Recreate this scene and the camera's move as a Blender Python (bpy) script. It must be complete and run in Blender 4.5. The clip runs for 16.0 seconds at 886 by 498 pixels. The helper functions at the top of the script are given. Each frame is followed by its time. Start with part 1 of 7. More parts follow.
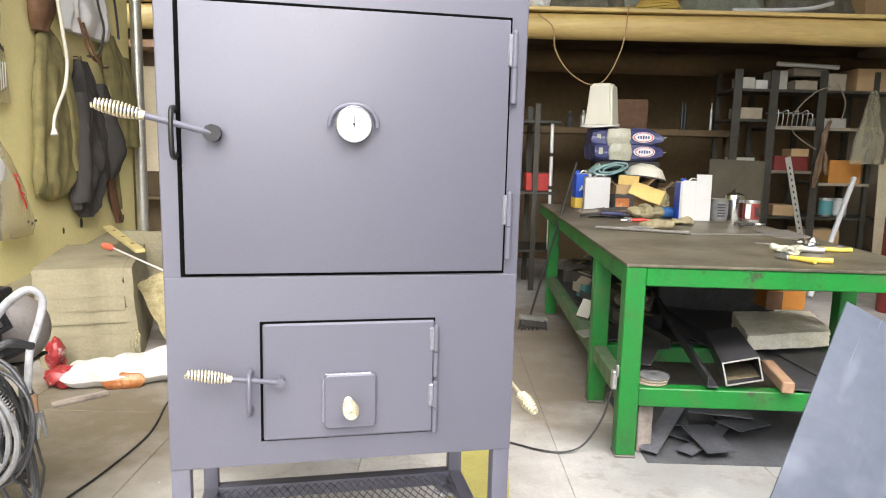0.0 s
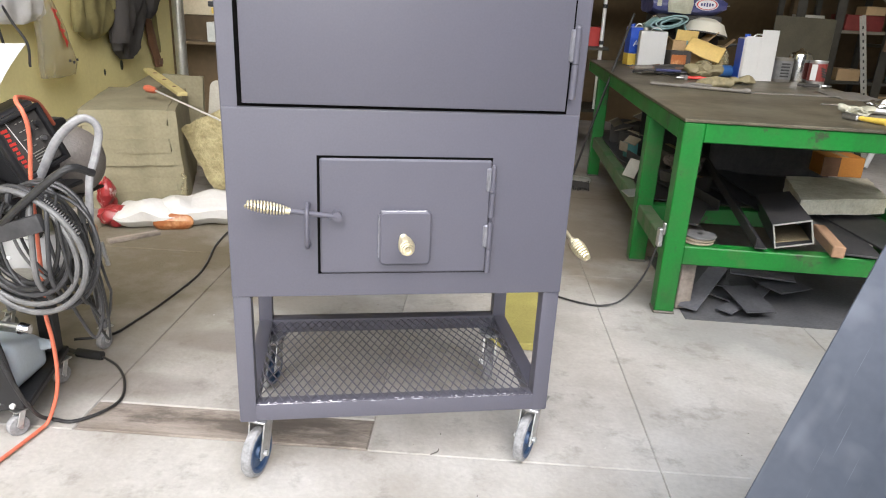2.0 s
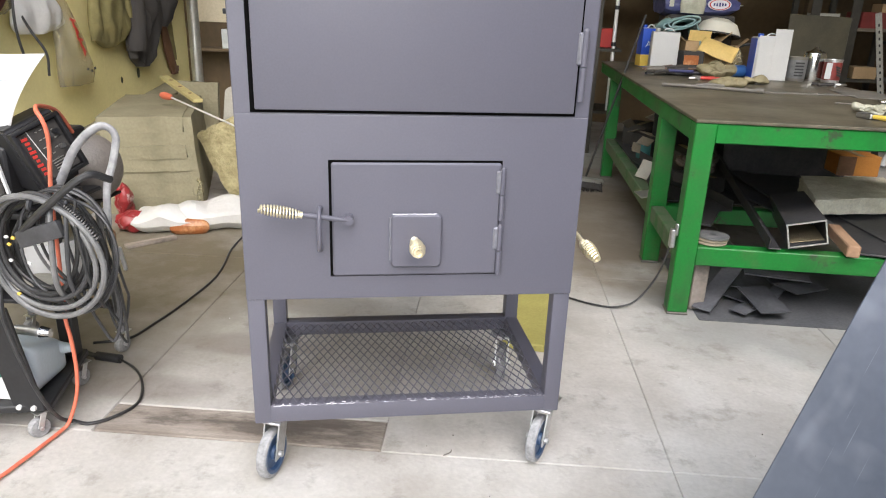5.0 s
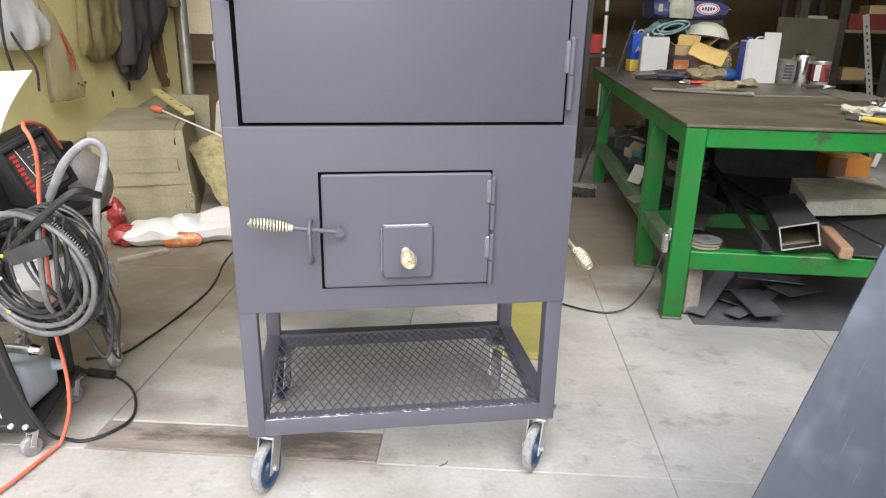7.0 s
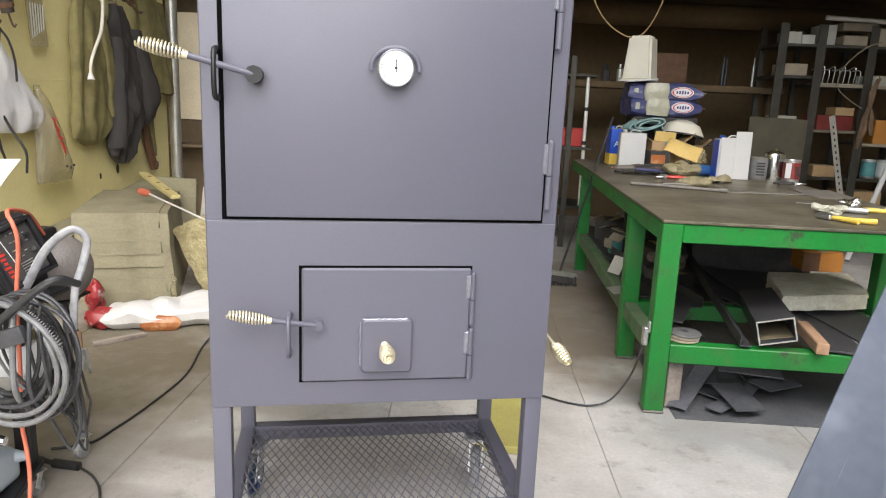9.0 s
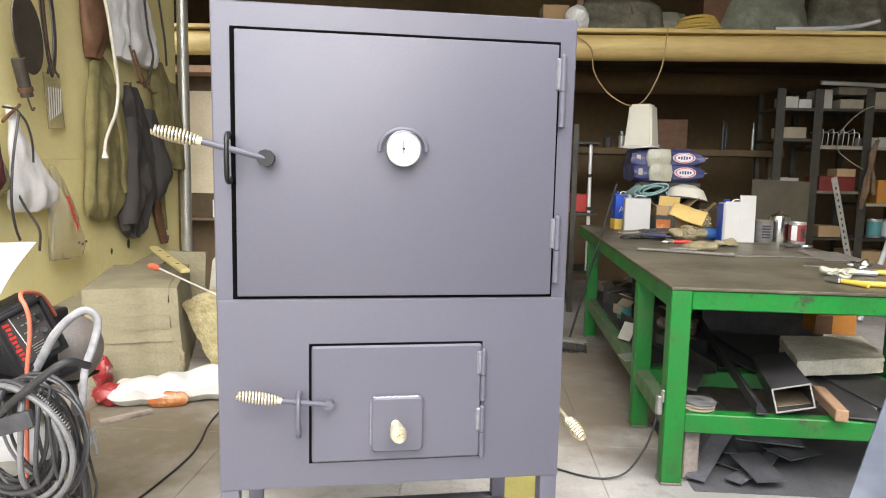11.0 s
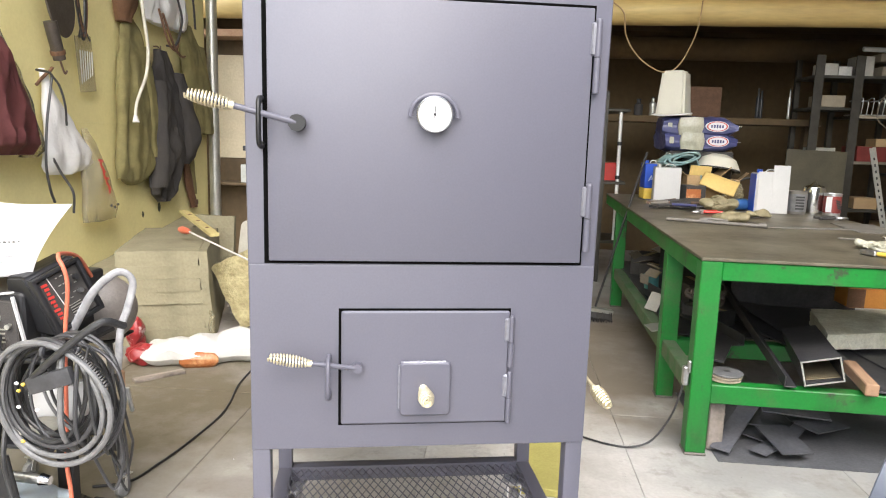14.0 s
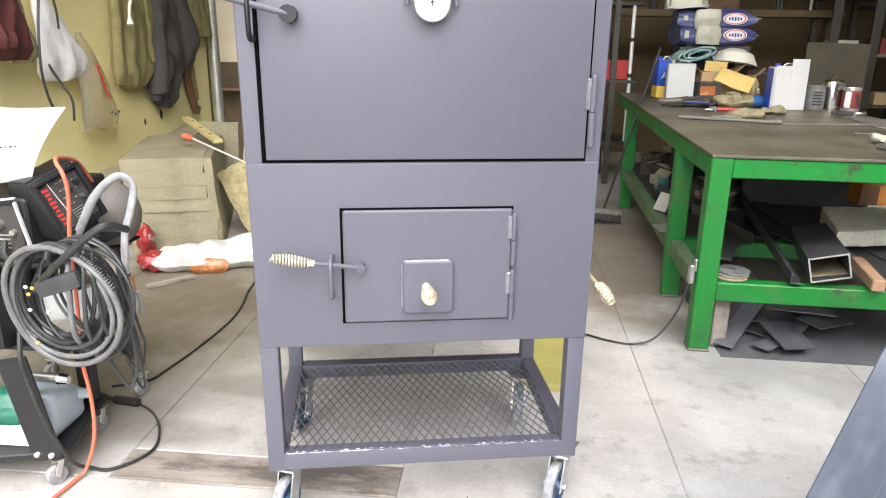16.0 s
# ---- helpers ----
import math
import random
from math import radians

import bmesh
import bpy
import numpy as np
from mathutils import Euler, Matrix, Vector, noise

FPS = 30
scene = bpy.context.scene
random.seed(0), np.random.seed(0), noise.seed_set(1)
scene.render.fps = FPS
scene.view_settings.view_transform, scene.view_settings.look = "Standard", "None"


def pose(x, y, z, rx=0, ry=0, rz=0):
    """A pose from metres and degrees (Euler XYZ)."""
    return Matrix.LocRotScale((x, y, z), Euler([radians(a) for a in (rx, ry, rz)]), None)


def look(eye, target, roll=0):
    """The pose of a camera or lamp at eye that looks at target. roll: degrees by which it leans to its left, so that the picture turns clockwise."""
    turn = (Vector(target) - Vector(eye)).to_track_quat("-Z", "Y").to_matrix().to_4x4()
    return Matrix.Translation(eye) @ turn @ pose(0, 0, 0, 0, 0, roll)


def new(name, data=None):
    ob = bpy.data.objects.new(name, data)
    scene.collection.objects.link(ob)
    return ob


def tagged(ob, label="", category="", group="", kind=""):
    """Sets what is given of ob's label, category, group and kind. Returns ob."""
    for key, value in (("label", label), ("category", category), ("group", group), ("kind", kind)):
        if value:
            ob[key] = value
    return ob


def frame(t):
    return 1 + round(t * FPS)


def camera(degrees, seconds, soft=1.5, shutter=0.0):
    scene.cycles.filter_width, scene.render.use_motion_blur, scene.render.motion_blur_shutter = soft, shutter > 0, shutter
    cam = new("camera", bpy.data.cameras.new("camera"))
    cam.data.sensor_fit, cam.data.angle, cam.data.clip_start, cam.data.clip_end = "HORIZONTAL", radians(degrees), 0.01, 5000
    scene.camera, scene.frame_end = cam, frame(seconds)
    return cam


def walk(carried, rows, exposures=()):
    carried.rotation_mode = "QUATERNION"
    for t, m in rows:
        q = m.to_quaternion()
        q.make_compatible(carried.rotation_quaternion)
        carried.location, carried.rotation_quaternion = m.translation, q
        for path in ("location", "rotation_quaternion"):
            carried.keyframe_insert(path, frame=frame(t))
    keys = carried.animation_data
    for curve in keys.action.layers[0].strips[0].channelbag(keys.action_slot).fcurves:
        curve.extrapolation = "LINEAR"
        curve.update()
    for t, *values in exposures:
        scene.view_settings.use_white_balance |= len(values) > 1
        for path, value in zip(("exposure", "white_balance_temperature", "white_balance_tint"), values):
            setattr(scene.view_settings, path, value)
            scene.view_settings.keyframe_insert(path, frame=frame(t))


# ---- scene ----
cam = camera(65.8, 16.0, soft=1.1)
PATH = [
    (0, (-0.103, -1.483, 1.186), (0.303, 0.455, 0.902), 1.4),
    (0.5, (-0.117, -1.466, 1.159), (0.306, 0.446, 0.752), 2.1),
    (1, (-0.13, -1.466, 1.144), (0.248, 0.412, 0.57), 3.2),
    (1.5, (-0.144, -1.465, 1.125), (0.192, 0.388, 0.452), 2.8),
    (2, (-0.152, -1.459, 1.127), (0.158, 0.399, 0.455), 2.9),
    (2.5, (-0.15, -1.463, 1.127), (0.141, 0.395, 0.443), 2.8),
    (3, (-0.154, -1.478, 1.125), (0.124, 0.386, 0.457), 2.6),
    (3.5, (-0.153, -1.471, 1.127), (0.129, 0.406, 0.496), 2.6),
    (4, (-0.152, -1.476, 1.123), (0.12, 0.39, 0.458), 2.3),
    (6.3, (-0.137, -1.472, 1.144), (0.138, 0.394, 0.48), 1.7),
    (6.5, (-0.141, -1.47, 1.133), (0.159, 0.398, 0.483), 2.1),
    (7, (-0.135, -1.471, 1.137), (0.145, 0.401, 0.491), 1.1),
    (7.5, (-0.127, -1.467, 1.141), (0.225, 0.394, 0.498), 1.9),
    (8, (-0.12, -1.47, 1.146), (0.252, 0.407, 0.564), 2.2),
    (8.5, (-0.12, -1.479, 1.154), (0.233, 0.428, 0.665), 2.1),
    (9, (-0.128, -1.476, 1.168), (0.202, 0.453, 0.754), 2.4),
    (9.5, (-0.131, -1.479, 1.173), (0.176, 0.465, 0.814), 1.5),
    (10, (-0.128, -1.478, 1.199), (0.184, 0.483, 0.956), 0.4),
    (10.2, (-0.127, -1.477, 1.194), (0.168, 0.487, 0.955), 0.8),
    (12.3, (-0.147, -1.483, 1.191), (0.19, 0.477, 0.985), 2.0),
    (12.5, (-0.144, -1.481, 1.182), (0.165, 0.478, 0.925), 2.4),
    (13, (-0.144, -1.472, 1.187), (0.113, 0.494, 0.929), 1.6),
    (13.5, (-0.14, -1.481, 1.191), (0.079, 0.487, 0.907), 1.3),
    (14, (-0.144, -1.476, 1.191), (0.094, 0.483, 0.867), 1.7),
    (14.5, (-0.145, -1.475, 1.187), (0.099, 0.483, 0.862), 1.2),
    (15, (-0.139, -1.474, 1.18), (0.104, 0.475, 0.803), 0.5),
    (15.5, (-0.128, -1.471, 1.169), (0.094, 0.458, 0.69), 0.6),
    (16, (-0.122, -1.463, 1.168), (0.084, 0.437, 0.58), 0.7),
]
EXPO = [(0, 1.80, 6350, 10), (0.5, 1.81, 6300, 10), (1.0, 1.73, 6280, 10), (1.5, 1.39, 6250, 10), (2, 1.25, 6250, 10), (7.5, 1.21, 6250, 10), (9, 1.29, 6280, 10), (10, 1.47, 6350, 10), (13, 1.61, 6350, 10), (15, 1.67, 6280, 10), (16, 1.64, 6200, 10)]
walk(cam, [(t, look(eye, target, roll)) for t, eye, target, roll in PATH], EXPO)

# ---- world and light ----
ROOM = pose(0, 0, 0, 0, 0, -11.5)          # the building stands turned to the cabinet
SMOOTH = radians(32)

world = bpy.data.worlds.new("world")
scene.world = world
world.use_nodes = True
wn = world.node_tree.nodes
sky = wn.new("ShaderNodeTexSky")
sky.sky_type = "NISHITA"
sky.sun_disc = False
sky.sun_elevation, sky.sun_rotation = radians(45), radians(175)
sky.dust_density, sky.air_density = 2.7, 1.0
wn["Background"].inputs["Strength"].default_value = 0.15
world.node_tree.links.new(sky.outputs[0], wn["Background"].inputs["Color"])


# soft daylight of a bright overcast sky, falling in under the open front
sun = bpy.data.lights.new("sun", "SUN")
sun.energy, sun.angle, sun.color = 2.35, radians(76), (1.0, 0.978, 0.930)
new("sun", sun).matrix_world = ROOM @ look((0, 0, 0), (0.12, 1.0, -1.0))


# ---- building blocks ----
def bm_new():
    return bmesh.new()


def add_box(bm, c, s, bevel=0.0, rot=None, seg=1):
    """A box of size s round c, with rounded edges."""
    m = Matrix.Translation(c) @ (rot.to_4x4() if rot is not None else Matrix())
    r = bmesh.ops.create_cube(bm, size=1.0, matrix=m @ Matrix.Diagonal((*s, 1)))
    if bevel > 0:
        es = list({e for v in r["verts"] for e in v.link_edges})
        bmesh.ops.bevel(bm, geom=es, offset=bevel, segments=seg, affect="EDGES", profile=0.6)
    return bm


def turn(rx=0, ry=0, rz=0):
    return Euler([radians(a) for a in (rx, ry, rz)]).to_matrix()


def add_cyl(bm, p, q, r, seg=16, r2=None, caps=True):
    p, q = Vector(p), Vector(q)
    d = q - p
    m = Matrix.Translation((p + q) / 2) @ d.to_track_quat("Z", "Y").to_matrix().to_4x4()
    bmesh.ops.create_cone(bm, cap_ends=caps, segments=seg, radius1=r, radius2=r if r2 is None else r2, depth=d.length, matrix=m)
    return bm


def add_lathe(bm, profile, seg=24, m=None):
    """Turns a profile of (radius, height) round z."""
    m = m or Matrix()
    rings = []
    for r, z in profile:
        if r < 1e-6:
            rings.append([bm.verts.new(m @ Vector((0, 0, z)))])
        else:
            rings.append([bm.verts.new(m @ Vector((r * math.cos(2 * math.pi * k / seg), r * math.sin(2 * math.pi * k / seg), z))) for k in range(seg)])
    for a, b in zip(rings, rings[1:]):
        for k in range(seg):
            n = (k + 1) % seg
            if len(a) == 1 and len(b) == 1:
                continue
            if len(a) == 1:
                bm.faces.new((a[0], b[n], b[k]))
            elif len(b) == 1:
                bm.faces.new((a[k], a[n], b[0]))
            else:
                bm.faces.new((a[k], a[n], b[n], b[k]))
    return bm


def spline(pts, n=8):
    """A smooth line through the points."""
    p = [Vector(a) for a in pts]
    p = [p[0] * 2 - p[1]] + p + [p[-1] * 2 - p[-2]]
    out = []
    for i in range(1, len(p) - 2):
        a, b, c, d = p[i - 1:i + 3]
        for k in range(n):
            t = k / n
            out.append(0.5 * (2 * b + (c - a) * t + (2 * a - 5 * b + 4 * c - d) * t * t + (3 * b - a - 3 * c + d) * t ** 3))
    return out + [p[-2]]


def add_tube(bm, pts, r, seg=8, smooth=8, closed=False, flat=1.0):
    """A round bar or hose along the points; r may be one radius or one for each end."""
    path = spline(pts, smooth) if smooth else [Vector(a) for a in pts]
    r0, r1 = r if isinstance(r, tuple) else (r, r)
    up, rings = None, []
    for i, c in enumerate(path):
        d = (path[min(i + 1, len(path) - 1)] - path[max(i - 1, 0)]).normalized()
        if up is None:
            up = d.orthogonal().normalized()
        up = (up - d * up.dot(d)).normalized()
        side = d.cross(up)
        rr = r0 + (r1 - r0) * i / max(1, len(path) - 1)
        rings.append([bm.verts.new(c + rr * (math.cos(2 * math.pi * k / seg) * up + flat * math.sin(2 * math.pi * k / seg) * side)) for k in range(seg)])
    for a, b in zip(rings, rings[1:]):
        for k in range(seg):
            bm.faces.new((a[k], a[(k + 1) % seg], b[(k + 1) % seg], b[k]))
    bm.faces.new(rings[0][::-1])
    bm.faces.new(rings[-1])
    return bm


def add_plate(bm, c, w, h, r, t, bev=0.002):
    """An upright plate facing -y with rounded corners and a softened front rim; c is the middle of its back."""
    def outline(d):
        out = []
        for sx, sz, a0 in ((1, 1, 0), (-1, 1, 90), (-1, -1, 180), (1, -1, 270)):
            for k in range(7):
                a = radians(a0 + 15 * k)
                out.append((c[0] + sx * (w / 2 - r) + (r - d) * math.cos(a), c[2] + sz * (h / 2 - r) + (r - d) * math.sin(a)))
        return out
    rings = [[bm.verts.new((x, c[1] - y, z)) for x, z in outline(d)] for y, d in ((0, 0), (t - bev, 0), (t, bev))]
    n = len(rings[0])
    for a, b in zip(rings, rings[1:]):
        for k in range(n):
            bm.faces.new((a[k], a[(k + 1) % n], b[(k + 1) % n], b[k]))
    bm.faces.new(rings[0])
    bm.faces.new(rings[-1])
    return bm


def add_sheet(bm, fn, nu, nv):
    """A surface fn(u, v) over the unit square."""
    g = [[bm.verts.new(fn(i / nu, j / nv)) for j in range(nv + 1)] for i in range(nu + 1)]
    for i in range(nu):
        for j in range(nv):
            bm.faces.new((g[i][j], g[i + 1][j], g[i + 1][j + 1], g[i][j + 1]))
    return bm


def roughen(bm, amount, scale, seed=0.0):
    for v in bm.verts:
        v.co += Vector(noise.noise_vector(v.co * scale + Vector((seed, seed * 2, seed * 3)))) * amount
    return bm


def to_mesh(name, bm, material):
    bmesh.ops.recalc_face_normals(bm, faces=bm.faces)
    me = bpy.data.meshes.new(name)
    bm.to_mesh(me)
    bm.free()
    me.materials.append(material)
    me.polygons.foreach_set("use_smooth", [True] * len(me.polygons))
    me.set_sharp_from_angle(angle=SMOOTH)
    return me


def part(name, bm, material, parent, label="", m=None):
    ob = new(name, to_mesh(name, bm, material))
    ob.parent = parent
    if m is not None:
        ob.matrix_local = m
    if label:
        ob["label"] = label
    return ob


def thing(name, m, label, category, group="", kind=""):
    ob = new(name)
    ob.empty_display_size = 0.1
    ob.matrix_world = m
    return tagged(ob, label, category, group, kind)


def solo(name, bm, material, m, label, category, group="", kind=""):
    ob = new(name, to_mesh(name, bm, material))
    ob.matrix_world = m
    return tagged(ob, label, category, group, kind)


def structure(name, bm, material, label="", m=ROOM, category=""):
    ob = new(name, to_mesh(name, bm, material))
    ob.matrix_world = m
    return tagged(ob, label, category, kind="structure")


# ---- materials ----
def material(name, base, rough=0.6, metal=0.0, vary=0.15, scale=8.0, bump=0.1, fine=120.0, other=None, spread=(0.35, 0.7), rand=0.0, coat=0.0, rvar=0.1, stretch=(1, 1, 1), bumpd=0.01):
    """A surface with broad blotches of a second colour, fine grain, uneven gloss and relief."""
    m = bpy.data.materials.new(name)
    m.use_nodes = True
    nt = m.node_tree
    n, li = nt.nodes, nt.links.new
    b = n["Principled BSDF"]
    co = n.new("ShaderNodeTexCoord")
    mp = n.new("ShaderNodeMapping")
    mp.inputs["Scale"].default_value = stretch
    li(co.outputs["Object"], mp.inputs["Vector"])
    big = n.new("ShaderNodeTexNoise")
    big.inputs["Scale"].default_value, big.inputs["Detail"].default_value = scale, 6
    big.inputs["Roughness"].default_value = 0.6
    small = n.new("ShaderNodeTexNoise")
    small.inputs["Scale"].default_value, small.inputs["Detail"].default_value = fine, 3
    li(mp.outputs[0], big.inputs["Vector"])
    li(mp.outputs[0], small.inputs["Vector"])
    ramp = n.new("ShaderNodeMapRange")
    ramp.inputs["From Min"].default_value, ramp.inputs["From Max"].default_value = spread
    li(big.outputs["Fac"], ramp.inputs["Value"])
    mix = n.new("ShaderNodeMix")
    mix.data_type = "RGBA"
    mix.inputs["A"].default_value = (*base, 1)
    mix.inputs["B"].default_value = (*(other or [c * (1 - vary) for c in base]), 1)
    li(ramp.outputs[0], mix.inputs["Factor"])
    grain = n.new("ShaderNodeMapRange")
    grain.inputs["From Min"].default_value, grain.inputs["From Max"].default_value = 0.25, 0.75
    grain.inputs["To Min"].default_value, grain.inputs["To Max"].default_value = 1 - vary * 0.6, 1 + vary * 0.6
    li(small.outputs["Fac"], grain.inputs["Value"])
    hsv = n.new("ShaderNodeHueSaturation")
    li(mix.outputs["Result"], hsv.inputs["Color"])
    if rand:
        info = n.new("ShaderNodeObjectInfo")
        rr = n.new("ShaderNodeMapRange")
        rr.inputs["To Min"].default_value, rr.inputs["To Max"].default_value = 1 - rand, 1 + rand
        li(info.outputs["Random"], rr.inputs["Value"])
        mul = n.new("ShaderNodeMath")
        mul.operation = "MULTIPLY"
        li(rr.outputs[0], mul.inputs[0])
        li(grain.outputs[0], mul.inputs[1])
        li(mul.outputs[0], hsv.inputs["Value"])
    else:
        li(grain.outputs[0], hsv.inputs["Value"])
    li(hsv.outputs[0], b.inputs["Base Color"])
    rg = n.new("ShaderNodeMapRange")
    rg.inputs["To Min"].default_value, rg.inputs["To Max"].default_value = max(0.03, rough - rvar), min(1, rough + rvar)
    li(big.outputs["Fac"], rg.inputs["Value"])
    li(rg.outputs[0], b.inputs["Roughness"])
    b.inputs["Metallic"].default_value = metal
    b.inputs["Coat Weight"].default_value = coat
    if bump:
        bu = n.new("ShaderNodeBump")
        bu.inputs["Strength"].default_value, bu.inputs["Distance"].default_value = bump, bumpd
        li(small.outputs["Fac"], bu.inputs["Height"])
        li(bu.outputs[0], b.inputs["Normal"])
    return m


M_PAINT = material("gunmetal_paint", (0.101, 0.099, 0.124), 0.40, 0.0, 0.08, 2.2, 0.010, 240, rvar=0.12)
M_PAINT.node_tree.nodes["Principled BSDF"].inputs["Specular IOR Level"].default_value = 0.5
M_WELD = material("painted_weld", (0.30, 0.30, 0.335), 0.34, 0.5, 0.3, 60, 0.2)
M_BEAD = material("bright_weld_bead", (0.40, 0.39, 0.42), 0.32, 0.7, 0.35, 70, 0.2, other=(0.13, 0.125, 0.15), spread=(0.42, 0.54))
# near-black without gloss, paints the shade in the gaps round the doors
M_DARKGAP = material("gap_shade_black", (0.003, 0.003, 0.003), 1.0)
M_DARKGAP.node_tree.nodes["Principled BSDF"].inputs["Specular IOR Level"].default_value = 0.05
M_SPRING = material("brass_plated_steel", (0.84, 0.75, 0.52), 0.32, 0.75, 0.1, 30, 0.0)
M_STEEL = material("bright_steel", (0.55, 0.55, 0.56), 0.32, 0.95, 0.15, 25, 0.03)
M_ZINC = material("zinc_plate", (0.6, 0.6, 0.6), 0.38, 0.9, 0.2, 40, 0.03)
M_DIAL = material("dial_white", (0.62, 0.62, 0.61), 0.25, 0, 0.02, 5, 0)
M_BLACK = material("black_plastic", (0.018, 0.018, 0.02), 0.45, 0, 0.3, 12, 0.05)
M_RUBBER = material("grey_rubber", (0.20, 0.20, 0.205), 0.6, 0, 0.25, 30, 0.1, other=(0.34, 0.34, 0.345))
M_BLUE = material("blue_wheel_core", (0.035, 0.075, 0.16), 0.4, 0, 0.2)
M_GREEN = material("green_bench_paint", (0.008, 0.165, 0.022), 0.42, 0, 0.14, 6, 0.08, 90, other=(0.03, 0.13, 0.03), spread=(0.45, 0.75))
M_DUSTGREEN = material("dusty_green_paint", (0.10, 0.145, 0.075), 0.8, 0, 0.2, 7, 0.1, 90, other=(0.02, 0.13, 0.025), spread=(0.50, 0.72))
M_TOP = material("bench_steel_top", (0.142, 0.125, 0.086), 0.45, 0.3, 0.25, 3.5, 0.1, 60, other=(0.075, 0.065, 0.046), spread=(0.4, 0.65))
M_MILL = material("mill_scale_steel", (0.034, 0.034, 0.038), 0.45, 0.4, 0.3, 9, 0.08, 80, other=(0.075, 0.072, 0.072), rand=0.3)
M_PLATE = material("blue_grey_sheet_steel", (0.060, 0.070, 0.090), 0.34, 0.2, 0.15, 2.2, 0.0, 40, other=(0.085, 0.095, 0.12), spread=(0.40, 0.75), rvar=0.10)


def scratched(m, pale):
    """Fine straight scratches in two directions and pale rubbed scuffs on a metal face."""
    nt = m.node_tree
    n, li = nt.nodes, nt.links.new
    b = n["Principled BSDF"]
    src = b.inputs["Base Color"].links[0].from_socket
    co = n.new("ShaderNodeTexCoord")
    for rot, sc, lo, hi, most in ((25, (2.5, 160, 1), 0.70, 0.76, 0.30), (-40, (3.0, 120, 1), 0.72, 0.78, 0.25), (70, (2.0, 9, 1), 0.55, 0.80, 0.28), (8, (5, 4, 1), 0.55, 0.75, 0.25)):
        mp = n.new("ShaderNodeMapping")
        mp.inputs["Rotation"].default_value = (0, 0, radians(rot))
        mp.inputs["Scale"].default_value = sc
        li(co.outputs["Object"], mp.inputs["Vector"])
        tx = n.new("ShaderNodeTexNoise")
        tx.inputs["Scale"].default_value, tx.inputs["Detail"].default_value = 1.6, 2
        li(mp.outputs[0], tx.inputs["Vector"])
        rg = n.new("ShaderNodeMapRange")
        rg.inputs["From Min"].default_value, rg.inputs["From Max"].default_value = lo, hi
        rg.inputs["To Max"].default_value = most
        li(tx.outputs["Fac"], rg.inputs["Value"])
        mx = n.new("ShaderNodeMix")
        mx.data_type = "RGBA"
        mx.inputs["B"].default_value = (*pale, 1)
        li(rg.outputs[0], mx.inputs["Factor"])
        li(src, mx.inputs["A"])
        src = mx.outputs["Result"]
    li(src, b.inputs["Base Color"])


scratched(M_PLATE, (0.34, 0.36, 0.40))
scratched(M_TOP, (0.25, 0.22, 0.165))
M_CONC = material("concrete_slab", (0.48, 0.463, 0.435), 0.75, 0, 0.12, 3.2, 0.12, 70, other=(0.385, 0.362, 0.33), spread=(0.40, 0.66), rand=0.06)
def stained_shaded(m, spots):
    """Grinding dust, old oil and some painted shade on the concrete: patches with ragged rims round the given places.
    """
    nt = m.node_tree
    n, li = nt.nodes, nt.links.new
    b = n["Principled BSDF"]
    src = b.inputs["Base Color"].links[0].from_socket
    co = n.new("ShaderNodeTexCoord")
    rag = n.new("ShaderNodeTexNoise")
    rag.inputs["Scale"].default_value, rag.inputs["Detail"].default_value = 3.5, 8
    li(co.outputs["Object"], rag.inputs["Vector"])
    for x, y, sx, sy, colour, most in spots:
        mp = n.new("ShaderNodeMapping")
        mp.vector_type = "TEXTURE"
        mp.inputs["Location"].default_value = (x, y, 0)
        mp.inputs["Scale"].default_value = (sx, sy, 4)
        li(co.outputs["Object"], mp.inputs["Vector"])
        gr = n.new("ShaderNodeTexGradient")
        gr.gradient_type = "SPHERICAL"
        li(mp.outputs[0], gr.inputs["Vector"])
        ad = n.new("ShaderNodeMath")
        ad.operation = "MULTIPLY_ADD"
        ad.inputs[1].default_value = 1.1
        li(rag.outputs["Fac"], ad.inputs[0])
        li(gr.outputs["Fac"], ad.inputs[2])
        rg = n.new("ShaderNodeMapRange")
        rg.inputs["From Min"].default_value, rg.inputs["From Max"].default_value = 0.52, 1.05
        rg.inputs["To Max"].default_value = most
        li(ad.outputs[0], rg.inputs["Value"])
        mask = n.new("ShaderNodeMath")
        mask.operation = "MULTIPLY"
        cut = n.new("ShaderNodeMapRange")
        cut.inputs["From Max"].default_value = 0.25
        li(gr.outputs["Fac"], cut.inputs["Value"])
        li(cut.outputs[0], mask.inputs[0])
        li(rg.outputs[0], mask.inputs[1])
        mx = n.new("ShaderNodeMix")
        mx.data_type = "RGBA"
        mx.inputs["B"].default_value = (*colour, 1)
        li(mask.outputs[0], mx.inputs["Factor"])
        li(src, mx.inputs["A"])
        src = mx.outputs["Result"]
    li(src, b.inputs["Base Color"])


